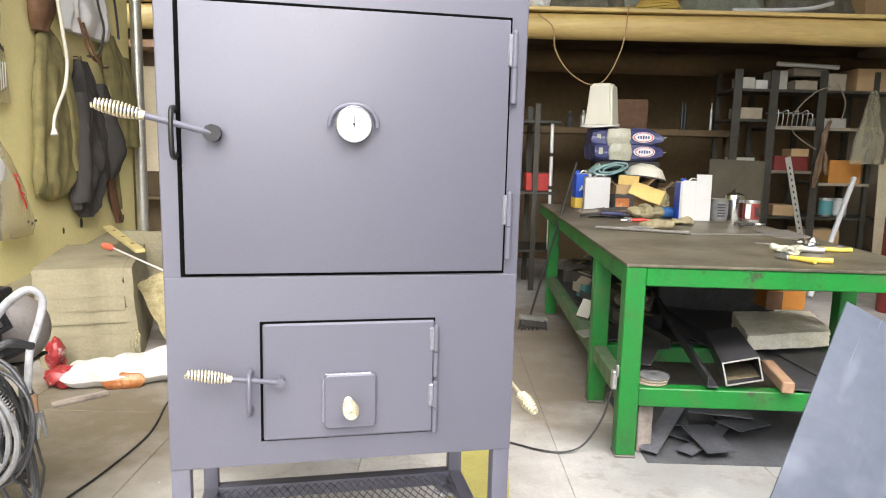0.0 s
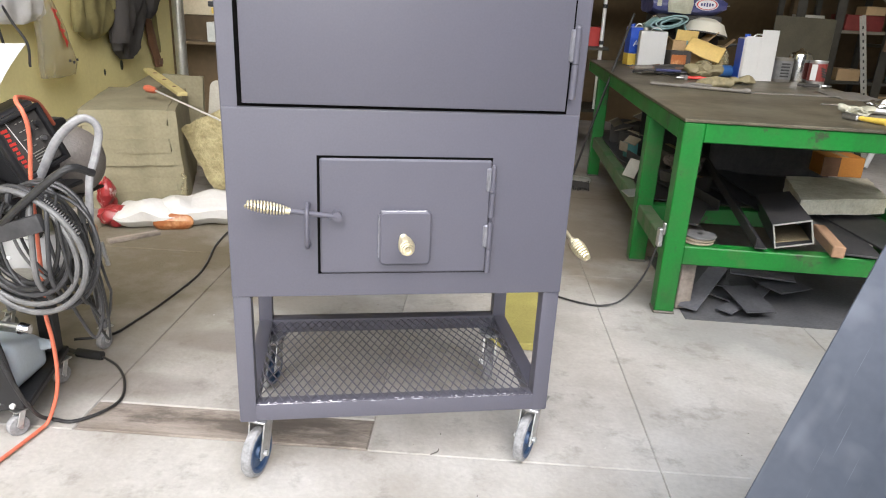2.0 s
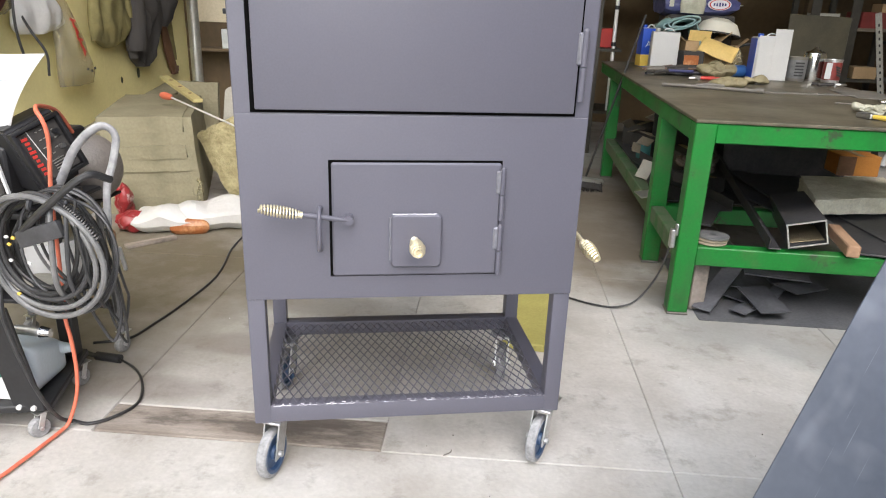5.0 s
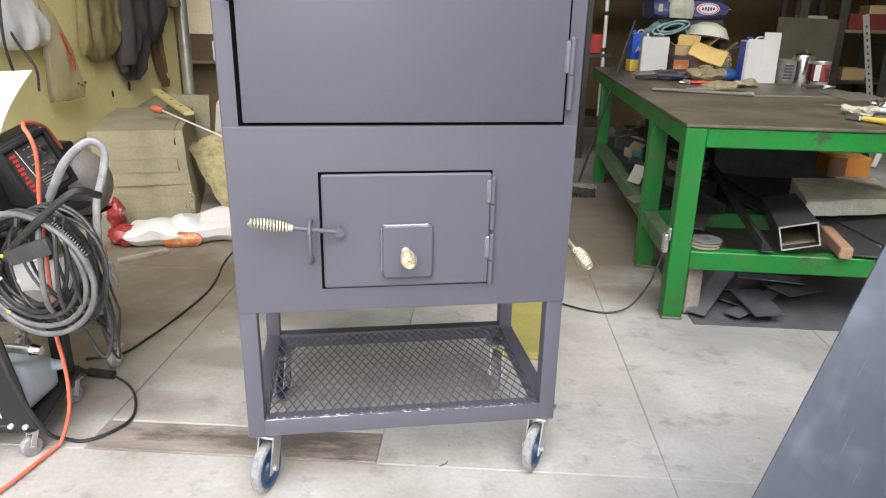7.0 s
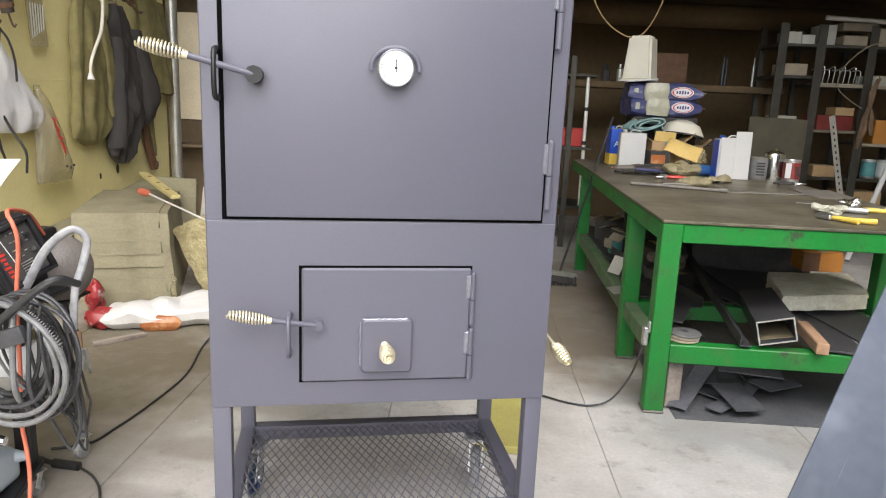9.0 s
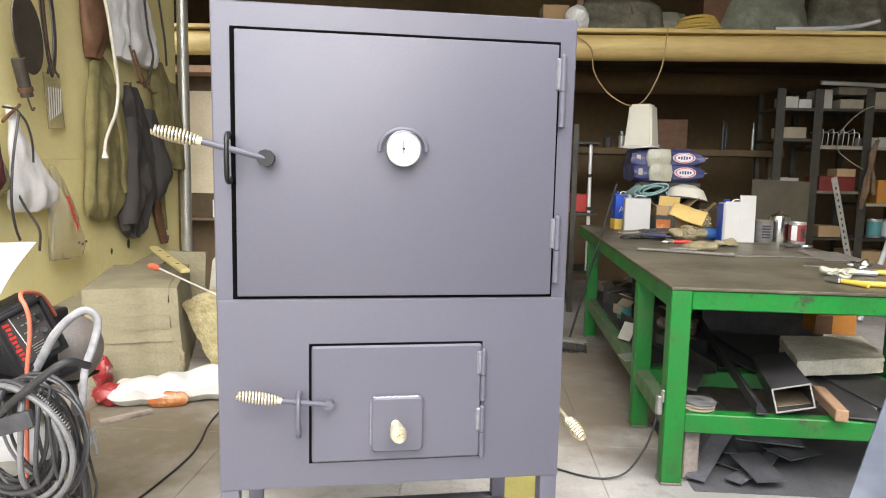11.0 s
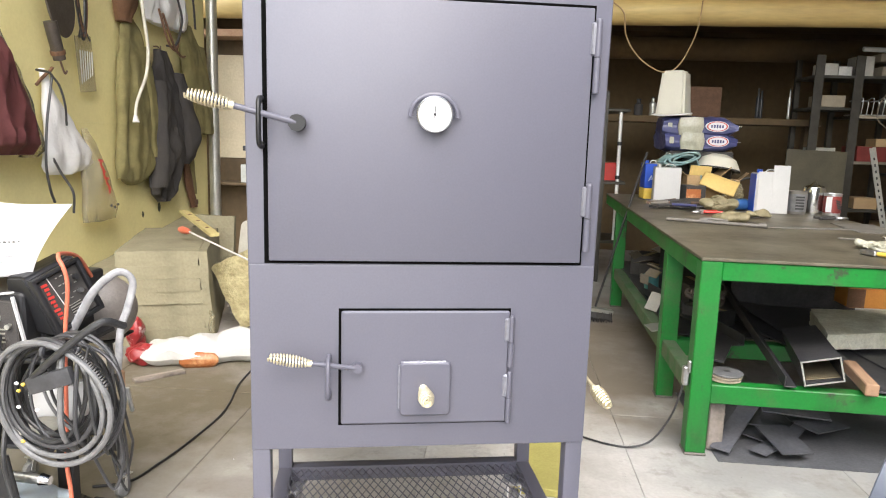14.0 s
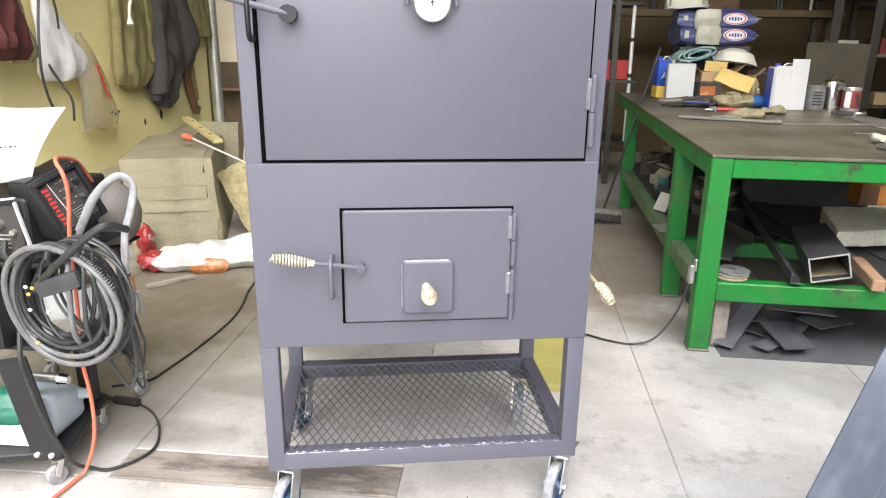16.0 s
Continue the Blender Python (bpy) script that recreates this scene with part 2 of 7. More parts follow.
# the last, olive patch holds stains and the left wall's shade in one colour
stained_shaded(M_CONC, ((1.75, 1.10, 1.5, 0.62, (0.15, 0.155, 0.155), 0.55), (0.80, 2.6, 0.70, 1.6, (0.15, 0.115, 0.075), 0.9), (-0.62, 0.62, 0.30, 0.10, (0.15, 0.12, 0.10), 0.5), (-0.45, 0.98, 0.4, 0.12, (0.17, 0.14, 0.115), 0.4), (-0.8, 0.30, 0.25, 0.10, (0.16, 0.13, 0.11), 0.5), (-0.9, 1.25, 0.5, 0.40, (0.18, 0.15, 0.115), 0.65), (0.0, 2.3, 1.6, 0.9, (0.22, 0.19, 0.15), 0.5), (-1.3, 0.6, 0.6, 0.7, (0.17, 0.145, 0.12), 0.7), (-1.40, 1.30, 1.05, 0.95, (0.135, 0.112, 0.07), 0.95)))


def grimy(m, colour, scale, lo, hi, most, stretch=(1, 1, 1)):
    """Patches of a second, dirtier colour with ragged rims."""
    nt = m.node_tree
    n, li = nt.nodes, nt.links.new
    b = n["Principled BSDF"]
    src = b.inputs["Base Color"].links[0].from_socket
    co = n.new("ShaderNodeTexCoord")
    mp = n.new("ShaderNodeMapping")
    mp.inputs["Scale"].default_value = stretch
    mp.inputs["Location"].default_value = (3.1, 1.7, 0.4)
    li(co.outputs["Object"], mp.inputs["Vector"])
    tx = n.new("ShaderNodeTexNoise")
    tx.inputs["Scale"].default_value, tx.inputs["Detail"].default_value, tx.inputs["Roughness"].default_value = scale, 9, 0.7
    li(mp.outputs[0], tx.inputs["Vector"])
    rg = n.new("ShaderNodeMapRange")
    rg.inputs["From Min"].default_value, rg.inputs["From Max"].default_value, rg.inputs["To Max"].default_value = lo, hi, most
    li(tx.outputs["Fac"], rg.inputs["Value"])
    mx = n.new("ShaderNodeMix")
    mx.data_type = "RGBA"
    mx.inputs["B"].default_value = (*colour, 1)
    li(rg.outputs[0], mx.inputs["Factor"])
    li(src, mx.inputs["A"])
    li(mx.outputs["Result"], b.inputs["Base Color"])


M_JOINT = material("joint_dirt", (0.36, 0.34, 0.31), 0.95)
M_PLANK = material("old_floor_plank", (0.37, 0.325, 0.285), 0.85, 0, 0.3, 3, 0.25, 60, other=(0.17, 0.14, 0.115), stretch=(1, 8, 1))
M_WALL = material("yellow_painted_plywood", (0.78, 0.705, 0.345), 0.7, 0, 0.06, 1.6, 0.05, 60, other=(0.70, 0.62, 0.29))
grimy(M_CONC, (0.29, 0.268, 0.235), 1.3, 0.46, 0.66, 0.7)
grimy(M_CONC, (0.19, 0.17, 0.145), 9.0, 0.55, 0.68, 0.5)
grimy(M_GREEN, (0.10, 0.12, 0.055), 4.0, 0.52, 0.68, 0.5)
grimy(M_GREEN, (0.045, 0.045, 0.03), 9.0, 0.595, 0.65, 0.9)
grimy(M_GREEN, (0.02, 0.06, 0.02), 3.0, 0.56, 0.70, 0.6, (1, 1, 0.35))
grimy(M_TOP, (0.20, 0.172, 0.118), 2.2, 0.50, 0.70, 0.6)
grimy(M_WALL, (0.58, 0.50, 0.24), 2.0, 0.5, 0.75, 0.4)
grimy(M_PLANK, (0.085, 0.07, 0.06), 2.2, 0.50, 0.60, 0.75, (1, 2.5, 1))
# brown boards, their colour lowered to put the rear's shade into it
M_BOARD = material("rear_boards_shade", (0.135, 0.088, 0.040), 0.85, 0, 0.25, 1.2, 0.2, 30, other=(0.068, 0.046, 0.023), stretch=(0.6, 1, 0.5))
M_BEAM = material("pine_log_beam", (0.70, 0.53, 0.21), 0.5, 0, 0.18, 4, 0.15, 50, other=(0.46, 0.32, 0.12), stretch=(0.15, 1, 1))
M_CEIL = material("ceiling_boards", (0.50, 0.42, 0.30), 0.8, 0, 0.2, 3, 0.1)
M_WOOL = material("mineral_wool", (0.275, 0.25, 0.165), 0.95, 0, 0.14, 4, 0.5, 60, other=(0.205, 0.185, 0.12), bumpd=0.008, rand=0.06)
M_WHITE = material("white_paint", (0.64, 0.64, 0.63), 0.5, 0, 0.04, 10, 0.03)
M_OLDWHITE = material("aged_white_tin", (0.47, 0.47, 0.455), 0.5, 0, 0.06, 9, 0.04)
M_PAPER = material("white_paper", (0.66, 0.66, 0.665), 0.7, 0, 0.02, 10, 0.02)

M_OLIVE = material("olive_cotton", (0.245, 0.215, 0.088), 0.9, 0, 0.2, 9, 0.3, 220, other=(0.15, 0.13, 0.054))
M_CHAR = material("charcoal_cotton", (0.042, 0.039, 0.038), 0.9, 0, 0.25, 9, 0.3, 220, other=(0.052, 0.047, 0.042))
M_SACKRED = material("red_sack_film", (0.26, 0.022, 0.026), 0.38, 0, 0.2, 16, 0.1, 60, other=(0.55, 0.42, 0.40), spread=(0.55, 0.62))
M_DULLSTEEL = material("dull_plate_steel", (0.17, 0.155, 0.13), 0.65, 0.25, 0.2, 8, 0.05, 60, other=(0.14, 0.13, 0.12))
# olive panel, also darkened in colour for the shade at the rear
M_PANEL = material("dull_olive_panel", (0.088, 0.078, 0.048), 0.5, 0.2, 0.2, 4, 0.06, other=(0.06, 0.052, 0.034))
# plain dark surface for the unseen light blockers outside
M_BLOCKER = material("dark_blocker", (0.085, 0.075, 0.06), 0.6, 0.2, 0.3, 5, 0.1)
M_HUMP = material("grey_brown_sacking", (0.19, 0.17, 0.155), 0.5, 0, 0.2, 9, 0.2, 120)
M_TEALCLOTH = material("pale_teal_cloth", (0.15, 0.27, 0.27), 0.85, 0, 0.25, 10, 0.2, 180, other=(0.27, 0.36, 0.35))
M_OFFCUT = material("slate_steel_offcut", (0.085, 0.088, 0.10), 0.5, 0.35, 0.3, 9, 0.06, 80, other=(0.13, 0.13, 0.14), rand=0.3)
M_GRIT = material("grey_floor_grit", (0.075, 0.077, 0.083), 0.6, 0.1, 0.3, 5, 0.15, 90, other=(0.12, 0.12, 0.125))
M_GRIME = material("brown_grime", (0.055, 0.06, 0.03), 0.8, 0, 0.3, 20, 0.1)
M_PINKFILM = material("dusty_pink_film", (0.15, 0.12, 0.11), 0.5, 0, 0.3, 14, 0.1)
M_CABLEG = material("mid_grey_cable", (0.17, 0.17, 0.17), 0.34, 0, 0.2, 22, 0.05, other=(0.10, 0.10, 0.10))
M_GREYCARD = material("dusty_white_card", (0.42, 0.40, 0.34), 0.8, 0, 0.15, 9, 0.1)
M_LEVEL = material("dusty_yellow_enamel", (0.50, 0.43, 0.19), 0.55, 0, 0.15, 12, 0.05)
M_BLACKPAINT = material("black_enamel", (0.005, 0.005, 0.0055), 0.5, 0, 0.3, 20, 0.03)
M_CREAM = material("aged_white_plastic", (0.62, 0.595, 0.50), 0.45, 0, 0.05, 8, 0.03)
M_FOAM = material("dusty_yellow_foam", (0.40, 0.36, 0.11), 0.85, 0, 0.15, 7, 0.15)
M_MAROON = material("maroon_cloth", (0.10, 0.025, 0.025), 0.8, 0, 0.25, 9, 0.2, 200)
M_BROWN = material("brown_leather", (0.16, 0.08, 0.04), 0.7, 0, 0.3, 14, 0.2)
M_BAG = material("white_plastic_film", (0.76, 0.76, 0.75), 0.38, 0, 0.05, 12, 0.15, 60)
M_SACK = material("slack_white_sack", (0.60, 0.595, 0.585), 0.45, 0, 0.06, 10, 0.15, 60)
M_FILM = material("clear_plastic_film", (0.80, 0.76, 0.58), 0.22, 0, 0.08, 12, 0.15, 50)
M_FILM.node_tree.nodes["Principled BSDF"].inputs["IOR"].default_value = 1.16
M_FILM.node_tree.nodes["Principled BSDF"].inputs["Transmission Weight"].default_value = 0.82
M_WRAP = material("dusty_clear_wrap", (0.40, 0.39, 0.30), 0.4, 0, 0.2, 14, 0.15, 60)
M_DKRED = material("dull_red_tray", (0.20, 0.028, 0.022), 0.5, 0, 0.3, 12, 0.06)
M_RED = material("red_paint", (0.55, 0.04, 0.03), 0.42, 0, 0.15, 12, 0.04)
M_ORANGE = material("orange_hose", (0.62, 0.16, 0.09), 0.5, 0, 0.12, 20, 0.05)
M_RUSTFILM = material("rust_orange_film", (0.34, 0.115, 0.035), 0.35, 0, 0.2, 14, 0.1, 60, other=(0.55, 0.30, 0.14), spread=(0.5, 0.7))
# orange lowered so that its colour holds the shade under the bench
M_ORANGEBOX = material("shaded_orange_card", (0.50, 0.21, 0.035), 0.7, 0, 0.12, 9, 0.1)
M_YELLOW = material("yellow_paint", (0.72, 0.50, 0.08), 0.5, 0, 0.12, 12, 0.05)
M_BLUEP = material("blue_print", (0.02, 0.07, 0.40), 0.35, 0, 0.1, 12, 0.03)
M_BLUEDULL = material("dull_blue_plastic", (0.03, 0.10, 0.27), 0.4, 0, 0.15, 12, 0.04)
M_NAVY = material("navy_bag_print", (0.05, 0.055, 0.155), 0.35, 0, 0.2, 14, 0.1, 60)
M_TEAL = material("teal_hose", (0.10, 0.30, 0.30), 0.55, 0, 0.2, 14, 0.1)
M_CARD = material("brown_cardboard", (0.42, 0.28, 0.14), 0.8, 0, 0.15, 7, 0.1, 80)
M_BEIGE = material("pale_fibre_board", (0.52, 0.44, 0.30), 0.8, 0, 0.15, 5, 0.1, 60)
M_MANILA = material("padded_envelope", (0.66, 0.47, 0.16), 0.65, 0, 0.12, 9, 0.15, 60)
M_CABLE = material("black_cable", (0.018, 0.018, 0.019), 0.42, 0, 0.3, 30, 0.1, other=(0.035, 0.035, 0.035))
M_HOOP = material("light_grey_hose", (0.40, 0.40, 0.41), 0.38, 0, 0.15, 22, 0.05, other=(0.2, 0.2, 0.21))
M_GCABLE = material("grey_cable", (0.055, 0.055, 0.058), 0.38, 0, 0.2, 25, 0.08, other=(0.035, 0.035, 0.037))
M_PALEGREY = material("pale_grey_hose", (0.16, 0.16, 0.165), 0.4, 0, 0.15, 22, 0.05, other=(0.11, 0.11, 0.115))
M_JUG = material("translucent_jug", (0.56, 0.64, 0.71), 0.32, 0, 0.08, 9, 0.04)
M_JUG.node_tree.nodes["Principled BSDF"].inputs["Transmission Weight"].default_value = 0.15
M_WOOD = material("raw_timber", (0.33, 0.205, 0.125), 0.75, 0, 0.25, 6, 0.15, 60, stretch=(1, 0.2, 1), other=(0.30, 0.17, 0.09))
M_CHROME = material("chrome_tube", (0.75, 0.75, 0.75), 0.15, 1.0, 0.05, 20, 0)
M_ALU = material("bright_aluminium", (0.82, 0.82, 0.80), 0.35, 0.35, 0.08, 20, 0)
M_GALV = material("galvanised_tube", (0.55, 0.55, 0.50), 0.4, 0.75, 0.2, 14, 0.05)
M_RAG = material("brown_oily_rag", (0.20, 0.13, 0.075), 0.85, 0, 0.3, 12, 0.3, 120, other=(0.11, 0.07, 0.045))
M_RUST = material("rusty_steel", (0.20, 0.12, 0.08), 0.75, 0.3, 0.3, 14, 0.2, other=(0.10, 0.07, 0.055))
M_DARKSTEEL = material("black_shelving", (0.050, 0.045, 0.034), 0.55, 0.2, 0.3, 12, 0.05)
M_TARP = material("grey_green_tarp", (0.24, 0.25, 0.19), 0.45, 0, 0.3, 7, 0.2, 40)
M_DKTARP = material("dark_tarp", (0.085, 0.083, 0.062), 0.55, 0, 0.4, 8, 0.3, 40, other=(0.19, 0.17, 0.12))
M_ROPE = material("yellow_rope", (0.62, 0.44, 0.10), 0.8, 0, 0.2, 40, 0.3)
M_GREENP = material("dark_green_plastic", (0.02, 0.14, 0.09), 0.4, 0, 0.2, 9, 0.05)
M_TANBAG = material("dusty_tan_bag", (0.27, 0.235, 0.135), 0.6, 0, 0.25, 10, 0.2, 60, other=(0.16, 0.135, 0.075))
M_CANVAS = material("tan_canvas", (0.36, 0.29, 0.17), 0.9, 0, 0.2, 12, 0.3, 200)
M_BRONZE = material("dark_trowel_steel", (0.10, 0.085, 0.07), 0.5, 0.5, 0.25, 10, 0.06)
M_INK = material("printed_black", (0.03, 0.03, 0.03), 0.6)
M_GLASSY = material("silver_foil_tin", (0.7, 0.7, 0.68), 0.2, 1.0, 0.1, 12, 0.05)
M_OLDBOX = material("dirty_carton", (0.26, 0.22, 0.16), 0.85, 0, 0.25, 8, 0.15, rand=0.35)

# ---- structure ----
LW = -2.2
bm = add_box(bm_new(), (0.6, 1.5, -0.0545), (8.6, 10.4, 0.1))
floor_base = structure("floor", bm, M_JOINT, "worn concrete workshop floor in large slabs", category="floor")
bm = bm_new()
for k in range(2, 6):
    add_box(bm, (LW - 0.06, -3.4 + 0.61 + 1.22 * k, 0.605), (0.1, 1.2196, 1.2110), 0.0006)
    add_box(bm, (LW - 0.06, -3.4 + 0.61 + 1.22 * k, 2.9112), (0.1, 1.2196, 3.4), 0.0006)
structure("wall_left", bm, M_WALL, "yellow painted plywood wall with panel seams", category="wall")
structure("wall_rear", add_box(bm_new(), (1.0, 6.25, 2.28), (7.5, 0.1, 4.64)), M_BOARD, "brown boarded rear wall, rear shade in its colour", category="wall")
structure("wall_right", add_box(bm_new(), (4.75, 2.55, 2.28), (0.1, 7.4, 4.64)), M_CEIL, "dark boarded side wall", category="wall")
structure("wall_rear_left", add_box(bm_new(), (-2.75, 5.1, 2.28), (0.1, 2.3, 4.64)), M_BOARD, "boarded wall behind the yellow panels, shade in its colour", category="wall")
GATE = 0.45
bm = add_box(bm_new(), (-2.50, GATE, 2.28), (0.34, 0.16, 4.64))
add_box(bm, (4.45, GATE, 2.28), (0.6, 0.16, 4.64))
add_box(bm, (0.97, GATE, 4.22), (6.36, 0.10, 0.76))
structure("wall_front", bm, M_WALL, "front wall over the wide open gate", category="wall")
structure("ceiling", add_box(bm_new(), (1.0, 3.40, 4.65), (7.6, 5.9, 0.1)), M_CEIL, "boarded workshop ceiling", category="ceiling")
# unseen panel added at the left to darken what the leaning sheet reflects
structure("side_blocker", add_box(bm_new(), (-2.42, -2.5, 1.75), (0.06, 3.0, 3.5), 0.004), M_BLOCKER, "added dark panel outside, unseen, that blocks light from the left", category="gate")
# unseen wall added to cut low light and darken the door's upper right
structure("yard_blocker", add_box(bm_new(), (4.0, -3.9, 2.05), (6.8, 0.2, 4.1), 0.01), M_BLOCKER, "added dark wall across the yard, unseen, that dims the door's reflection", m=Matrix(), category="wall")
structure("ground", add_box(bm_new(), (0, 0, -0.17), (600, 600, 0.1)), M_CONC, "pale concrete yard outside", category="ground")

# ---- the smoker cabinet ----
def coil(bm, m, length, r_mid, r_end, turns, wire, lean=1.0):
    """A spring grip along x, fatter at its middle."""
    n = turns * 10
    pts = []
    for i in range(n + 1):
        t = i / n
        r = r_end + (r_mid - r_end) * math.sin(math.pi * min(1, t * 1.03) ** lean) ** 0.8
        a = 2 * math.pi * turns * t
        pts.append(m @ Vector((length * t, r * math.cos(a), r * math.sin(a))))
    return add_tube(bm, pts, wire, 6, 0)


def bullet_hinge(parent, x, z0, z1, y=-0.012, r=0.0075):
    h = part("hinge", add_cyl(bm_new(), (x, y, z0), (x, y, (z0 + z1) / 2 - 0.001), r, 14), M_PAINT, parent)
    bm = add_cyl(bm_new(), (x, y, (z0 + z1) / 2 + 0.001), (x, y, z1), r * 0.95, 14)
    add_lathe(bm, [(r * 0.95, z1), (r * 0.7, z1 + 0.004), (0, z1 + 0.006)], 14, Matrix.Translation((x, y, 0)))
    part("barrel", bm, M_PAINT, h)
    bm = add_box(bm_new(), (x - 0.009, y + 0.004, (z0 + 3 * z1) / 4), (0.012, 0.012, (z1 - z0) * 0.46), 0.003)
    roughen(bm, 0.0012, 160)
    part("weld", bm, M_WELD, h, "lumpy weld along the hinge leaf")
    return h


def caster(parent, x, y, spin, brake=False):
    e = new("caster")
    e.parent = parent
    e.matrix_local = pose(x, y, 0, 0, 0, spin)
    bm = add_box(bm_new(), (0, 0, 0.156), (0.092, 0.068, 0.006), 0.002)
    add_cyl(bm, (0, 0, 0.138), (0, 0, 0.154), 0.026, 18)
    for s in (-1, 1):
        bm2 = [(-0.022, 0.142), (0.022, 0.142), (-0.008, 0.052), (-0.05, 0.052)]
        vs = [[bm.verts.new((a, s * 0.0175 + o, b)) for a, b in bm2] for o in (0, s * 0.004)]
        bm.faces.new((vs[0][0], vs[0][1], vs[0][2], vs[0][3]))
        bm.faces.new((vs[1][0], vs[1][1], vs[1][2], vs[1][3]))
        for k in range(4):
            bm.faces.new((vs[0][k], vs[0][(k + 1) % 4], vs[1][(k + 1) % 4], vs[1][k]))
    part("fork", bm, M_ZINC, e, "zinc-plated steel fork")
    wm = Matrix.Translation((-0.03, 0, 0.0635)) @ Matrix.Rotation(radians(90), 4, "X")
    prof = [(0.050, -0.0125), (0.057, -0.0130), (0.0620, -0.010), (0.0635, -0.004), (0.0635, 0.004), (0.0620, 0.010), (0.057, 0.0130), (0.050, 0.0125)]
    part("tyre", add_lathe(bm_new(), prof, 36, wm), M_RUBBER, e, "pale grey rubber tyre")
    part("wheel_core", add_lathe(bm_new(), [(0, -0.013), (0.017, -0.014), (0.019, -0.006), (0.040, -0.005), (0.044, -0.012), (0.052, -0.0138), (0.053, 0.0), (0.052, 0.0138), (0.044, 0.012), (0.040, 0.005), (0.019, 0.006), (0.017, 0.014), (0, 0.013)], 36, wm), M_BLUE, e, "blue wheel core")
    part("axle_bolt", add_cyl(bm_new(), (-0.03, -0.030, 0.0635), (-0.03, 0.030, 0.0635), 0.008, 8), M_ZINC, e)
    return e


def smoker():
    s = thing("smoker_cabinet", Matrix(), "tall grey painted steel smoker cabinet on casters", "smoker")
    W, D, Z0, Z1, ZT = 0.381, 0.51, 0.16, 0.487, 1.526
    T = 0.040
    for n, (x, y) in enumerate(((-1, 0), (1, 0), (-1, 1), (1, 1))):
        part("leg", add_box(bm_new(), (x * (W - T / 2), T / 2 if y == 0 else D - T / 2, (Z0 + Z1) / 2), (T, T, Z1 - Z0 + 0.004), 0.004, seg=2), M_PAINT, s)
    for y in (T / 2 + 0.0005, D - T / 2):
        part("base_rail", add_box(bm_new(), (0, y, Z0 + 0.0215), (2 * W - 2 * T + 0.012, T - 0.0012, 0.043), 0.0035, seg=2), M_PAINT, s)
    for x in (-1, 1):
        part("base_rail", add_box(bm_new(), (x * (W - T / 2), D / 2, Z0 + 0.0215), (T - 0.0012, D - 2 * T + 0.012, 0.043), 0.0035, seg=2), M_PAINT, s)
    # expanded metal shelf
    bm = bm_new()
    step, half, x0, x1, y0, y1 = 0.0112, 0.0255, -W + T, W - T, 0.012, D - T
    zz = Z0 + 0.048
    nrow = int((y1 - y0) / half)
    rows = [y0 + half * j for j in range(nrow + 1)]
    cols = int((x1 - x0) / step)
    for i in range(cols + 1):
        pts = [Vector((min(max(x0 + step * i + (step / 2 if (i + j) % 2 else -step / 2), x0), x1), y, zz)) for j, y in enumerate(rows)]
        add_tube(bm, pts, 0.0019, 4, 0, flat=0.8)
    part("mesh_shelf", bm, M_PAINT, s, "expanded metal shelf, dark grey painted")
    bm = bm_new()
    rs = random.Random(4)
    for k in range(34):
        x = x0 + (x1 - x0) * (k + rs.uniform(0.2, 0.8)) / 34
        add_box(bm, (x, 0.008, zz - 0.002), (rs.uniform(0.003, 0.012), 0.004, 0.002), 0.0009)
    bead = [(x0 + (x1 - x0) * k / 150, 0.003 + 0.0008 * math.sin(k * 1.3), zz - 0.004 + 0.0008 * math.sin(k * 2.3)) for k in range(151)]
    add_tube(bm, bead, 0.0014, 6, 0)
    part("weld_bead", bm, M_BEAD, s, "bright weld bead along the shelf edge")
    # body
    bm = add_box(bm_new(), (0, D / 2, (Z1 + ZT) / 2), (2 * W, D, ZT - Z1), 0.007, seg=3)
    for v in bm.verts:
        v.co.x *= 1 + 0.018 * (v.co.z - Z1) / (ZT - Z1)
    part("body", bm, M_PAINT, s)
    bm = add_box(bm_new(), (0, -0.0005, (Z1 + 0.9095) / 2 + 0.001), (2 * W + 0.0005, 0.006, 0.9095 - Z1), 0.0028, seg=4)
    part("lower_panel", bm, M_PAINT, s, "flat welded front sheet")
    # upper door
    part("door_gap_shade", add_box(bm_new(), (0.0005, 0.0, 1.194), (0.698, 0.004, 0.562)), M_DARKGAP, s, "black sheet for the shade in the door gap")
    d = part("upper_door", add_box(bm_new(), (0.003, -0.003, 1.194), (0.683, 0.012, 0.549), 0.0025, seg=2), M_PAINT, s, "large flat grey door")
    bullet_hinge(d, 0.3545, UH[0][0], UH[0][1])
    bullet_hinge(d, 0.3545, UH[1][0], UH[1][1])
    # lower door
    part("door_gap_shade", add_box(bm_new(), (0.001, -0.0022, 0.6785), (0.384, 0.004, 0.270)), M_DARKGAP, s, "black sheet for the shade in the door gap")
    ld = part("lower_door", add_plate(bm_new(), (0.003, -0.002, 0.6775), 0.376, 0.262, 0.006, 0.010, 0.004), M_PAINT, s, "small flat firebox door")
    bullet_hinge(ld, 0.1945, 0.679, 0.795, -0.014, 0.006)
    bullet_hinge(ld, 0.1945, 0.547, 0.663, -0.014, 0.006)
    # damper with a spring knob
    bm = add_plate(bm_new(), (0.002, -0.0121, 0.6325), 0.115, 0.125, 0.012, 0.013, 0.004)
    dm = part("damper", bm, M_PAINT, ld, "square damper plate with welded rim")
    bm = add_tube(bm_new(), [(-0.052 + 0.0052 * k, -0.0195, 0.6945 + 0.0007 * math.sin(k * 2.1)) for k in range(20)], 0.0026, 8, 2)
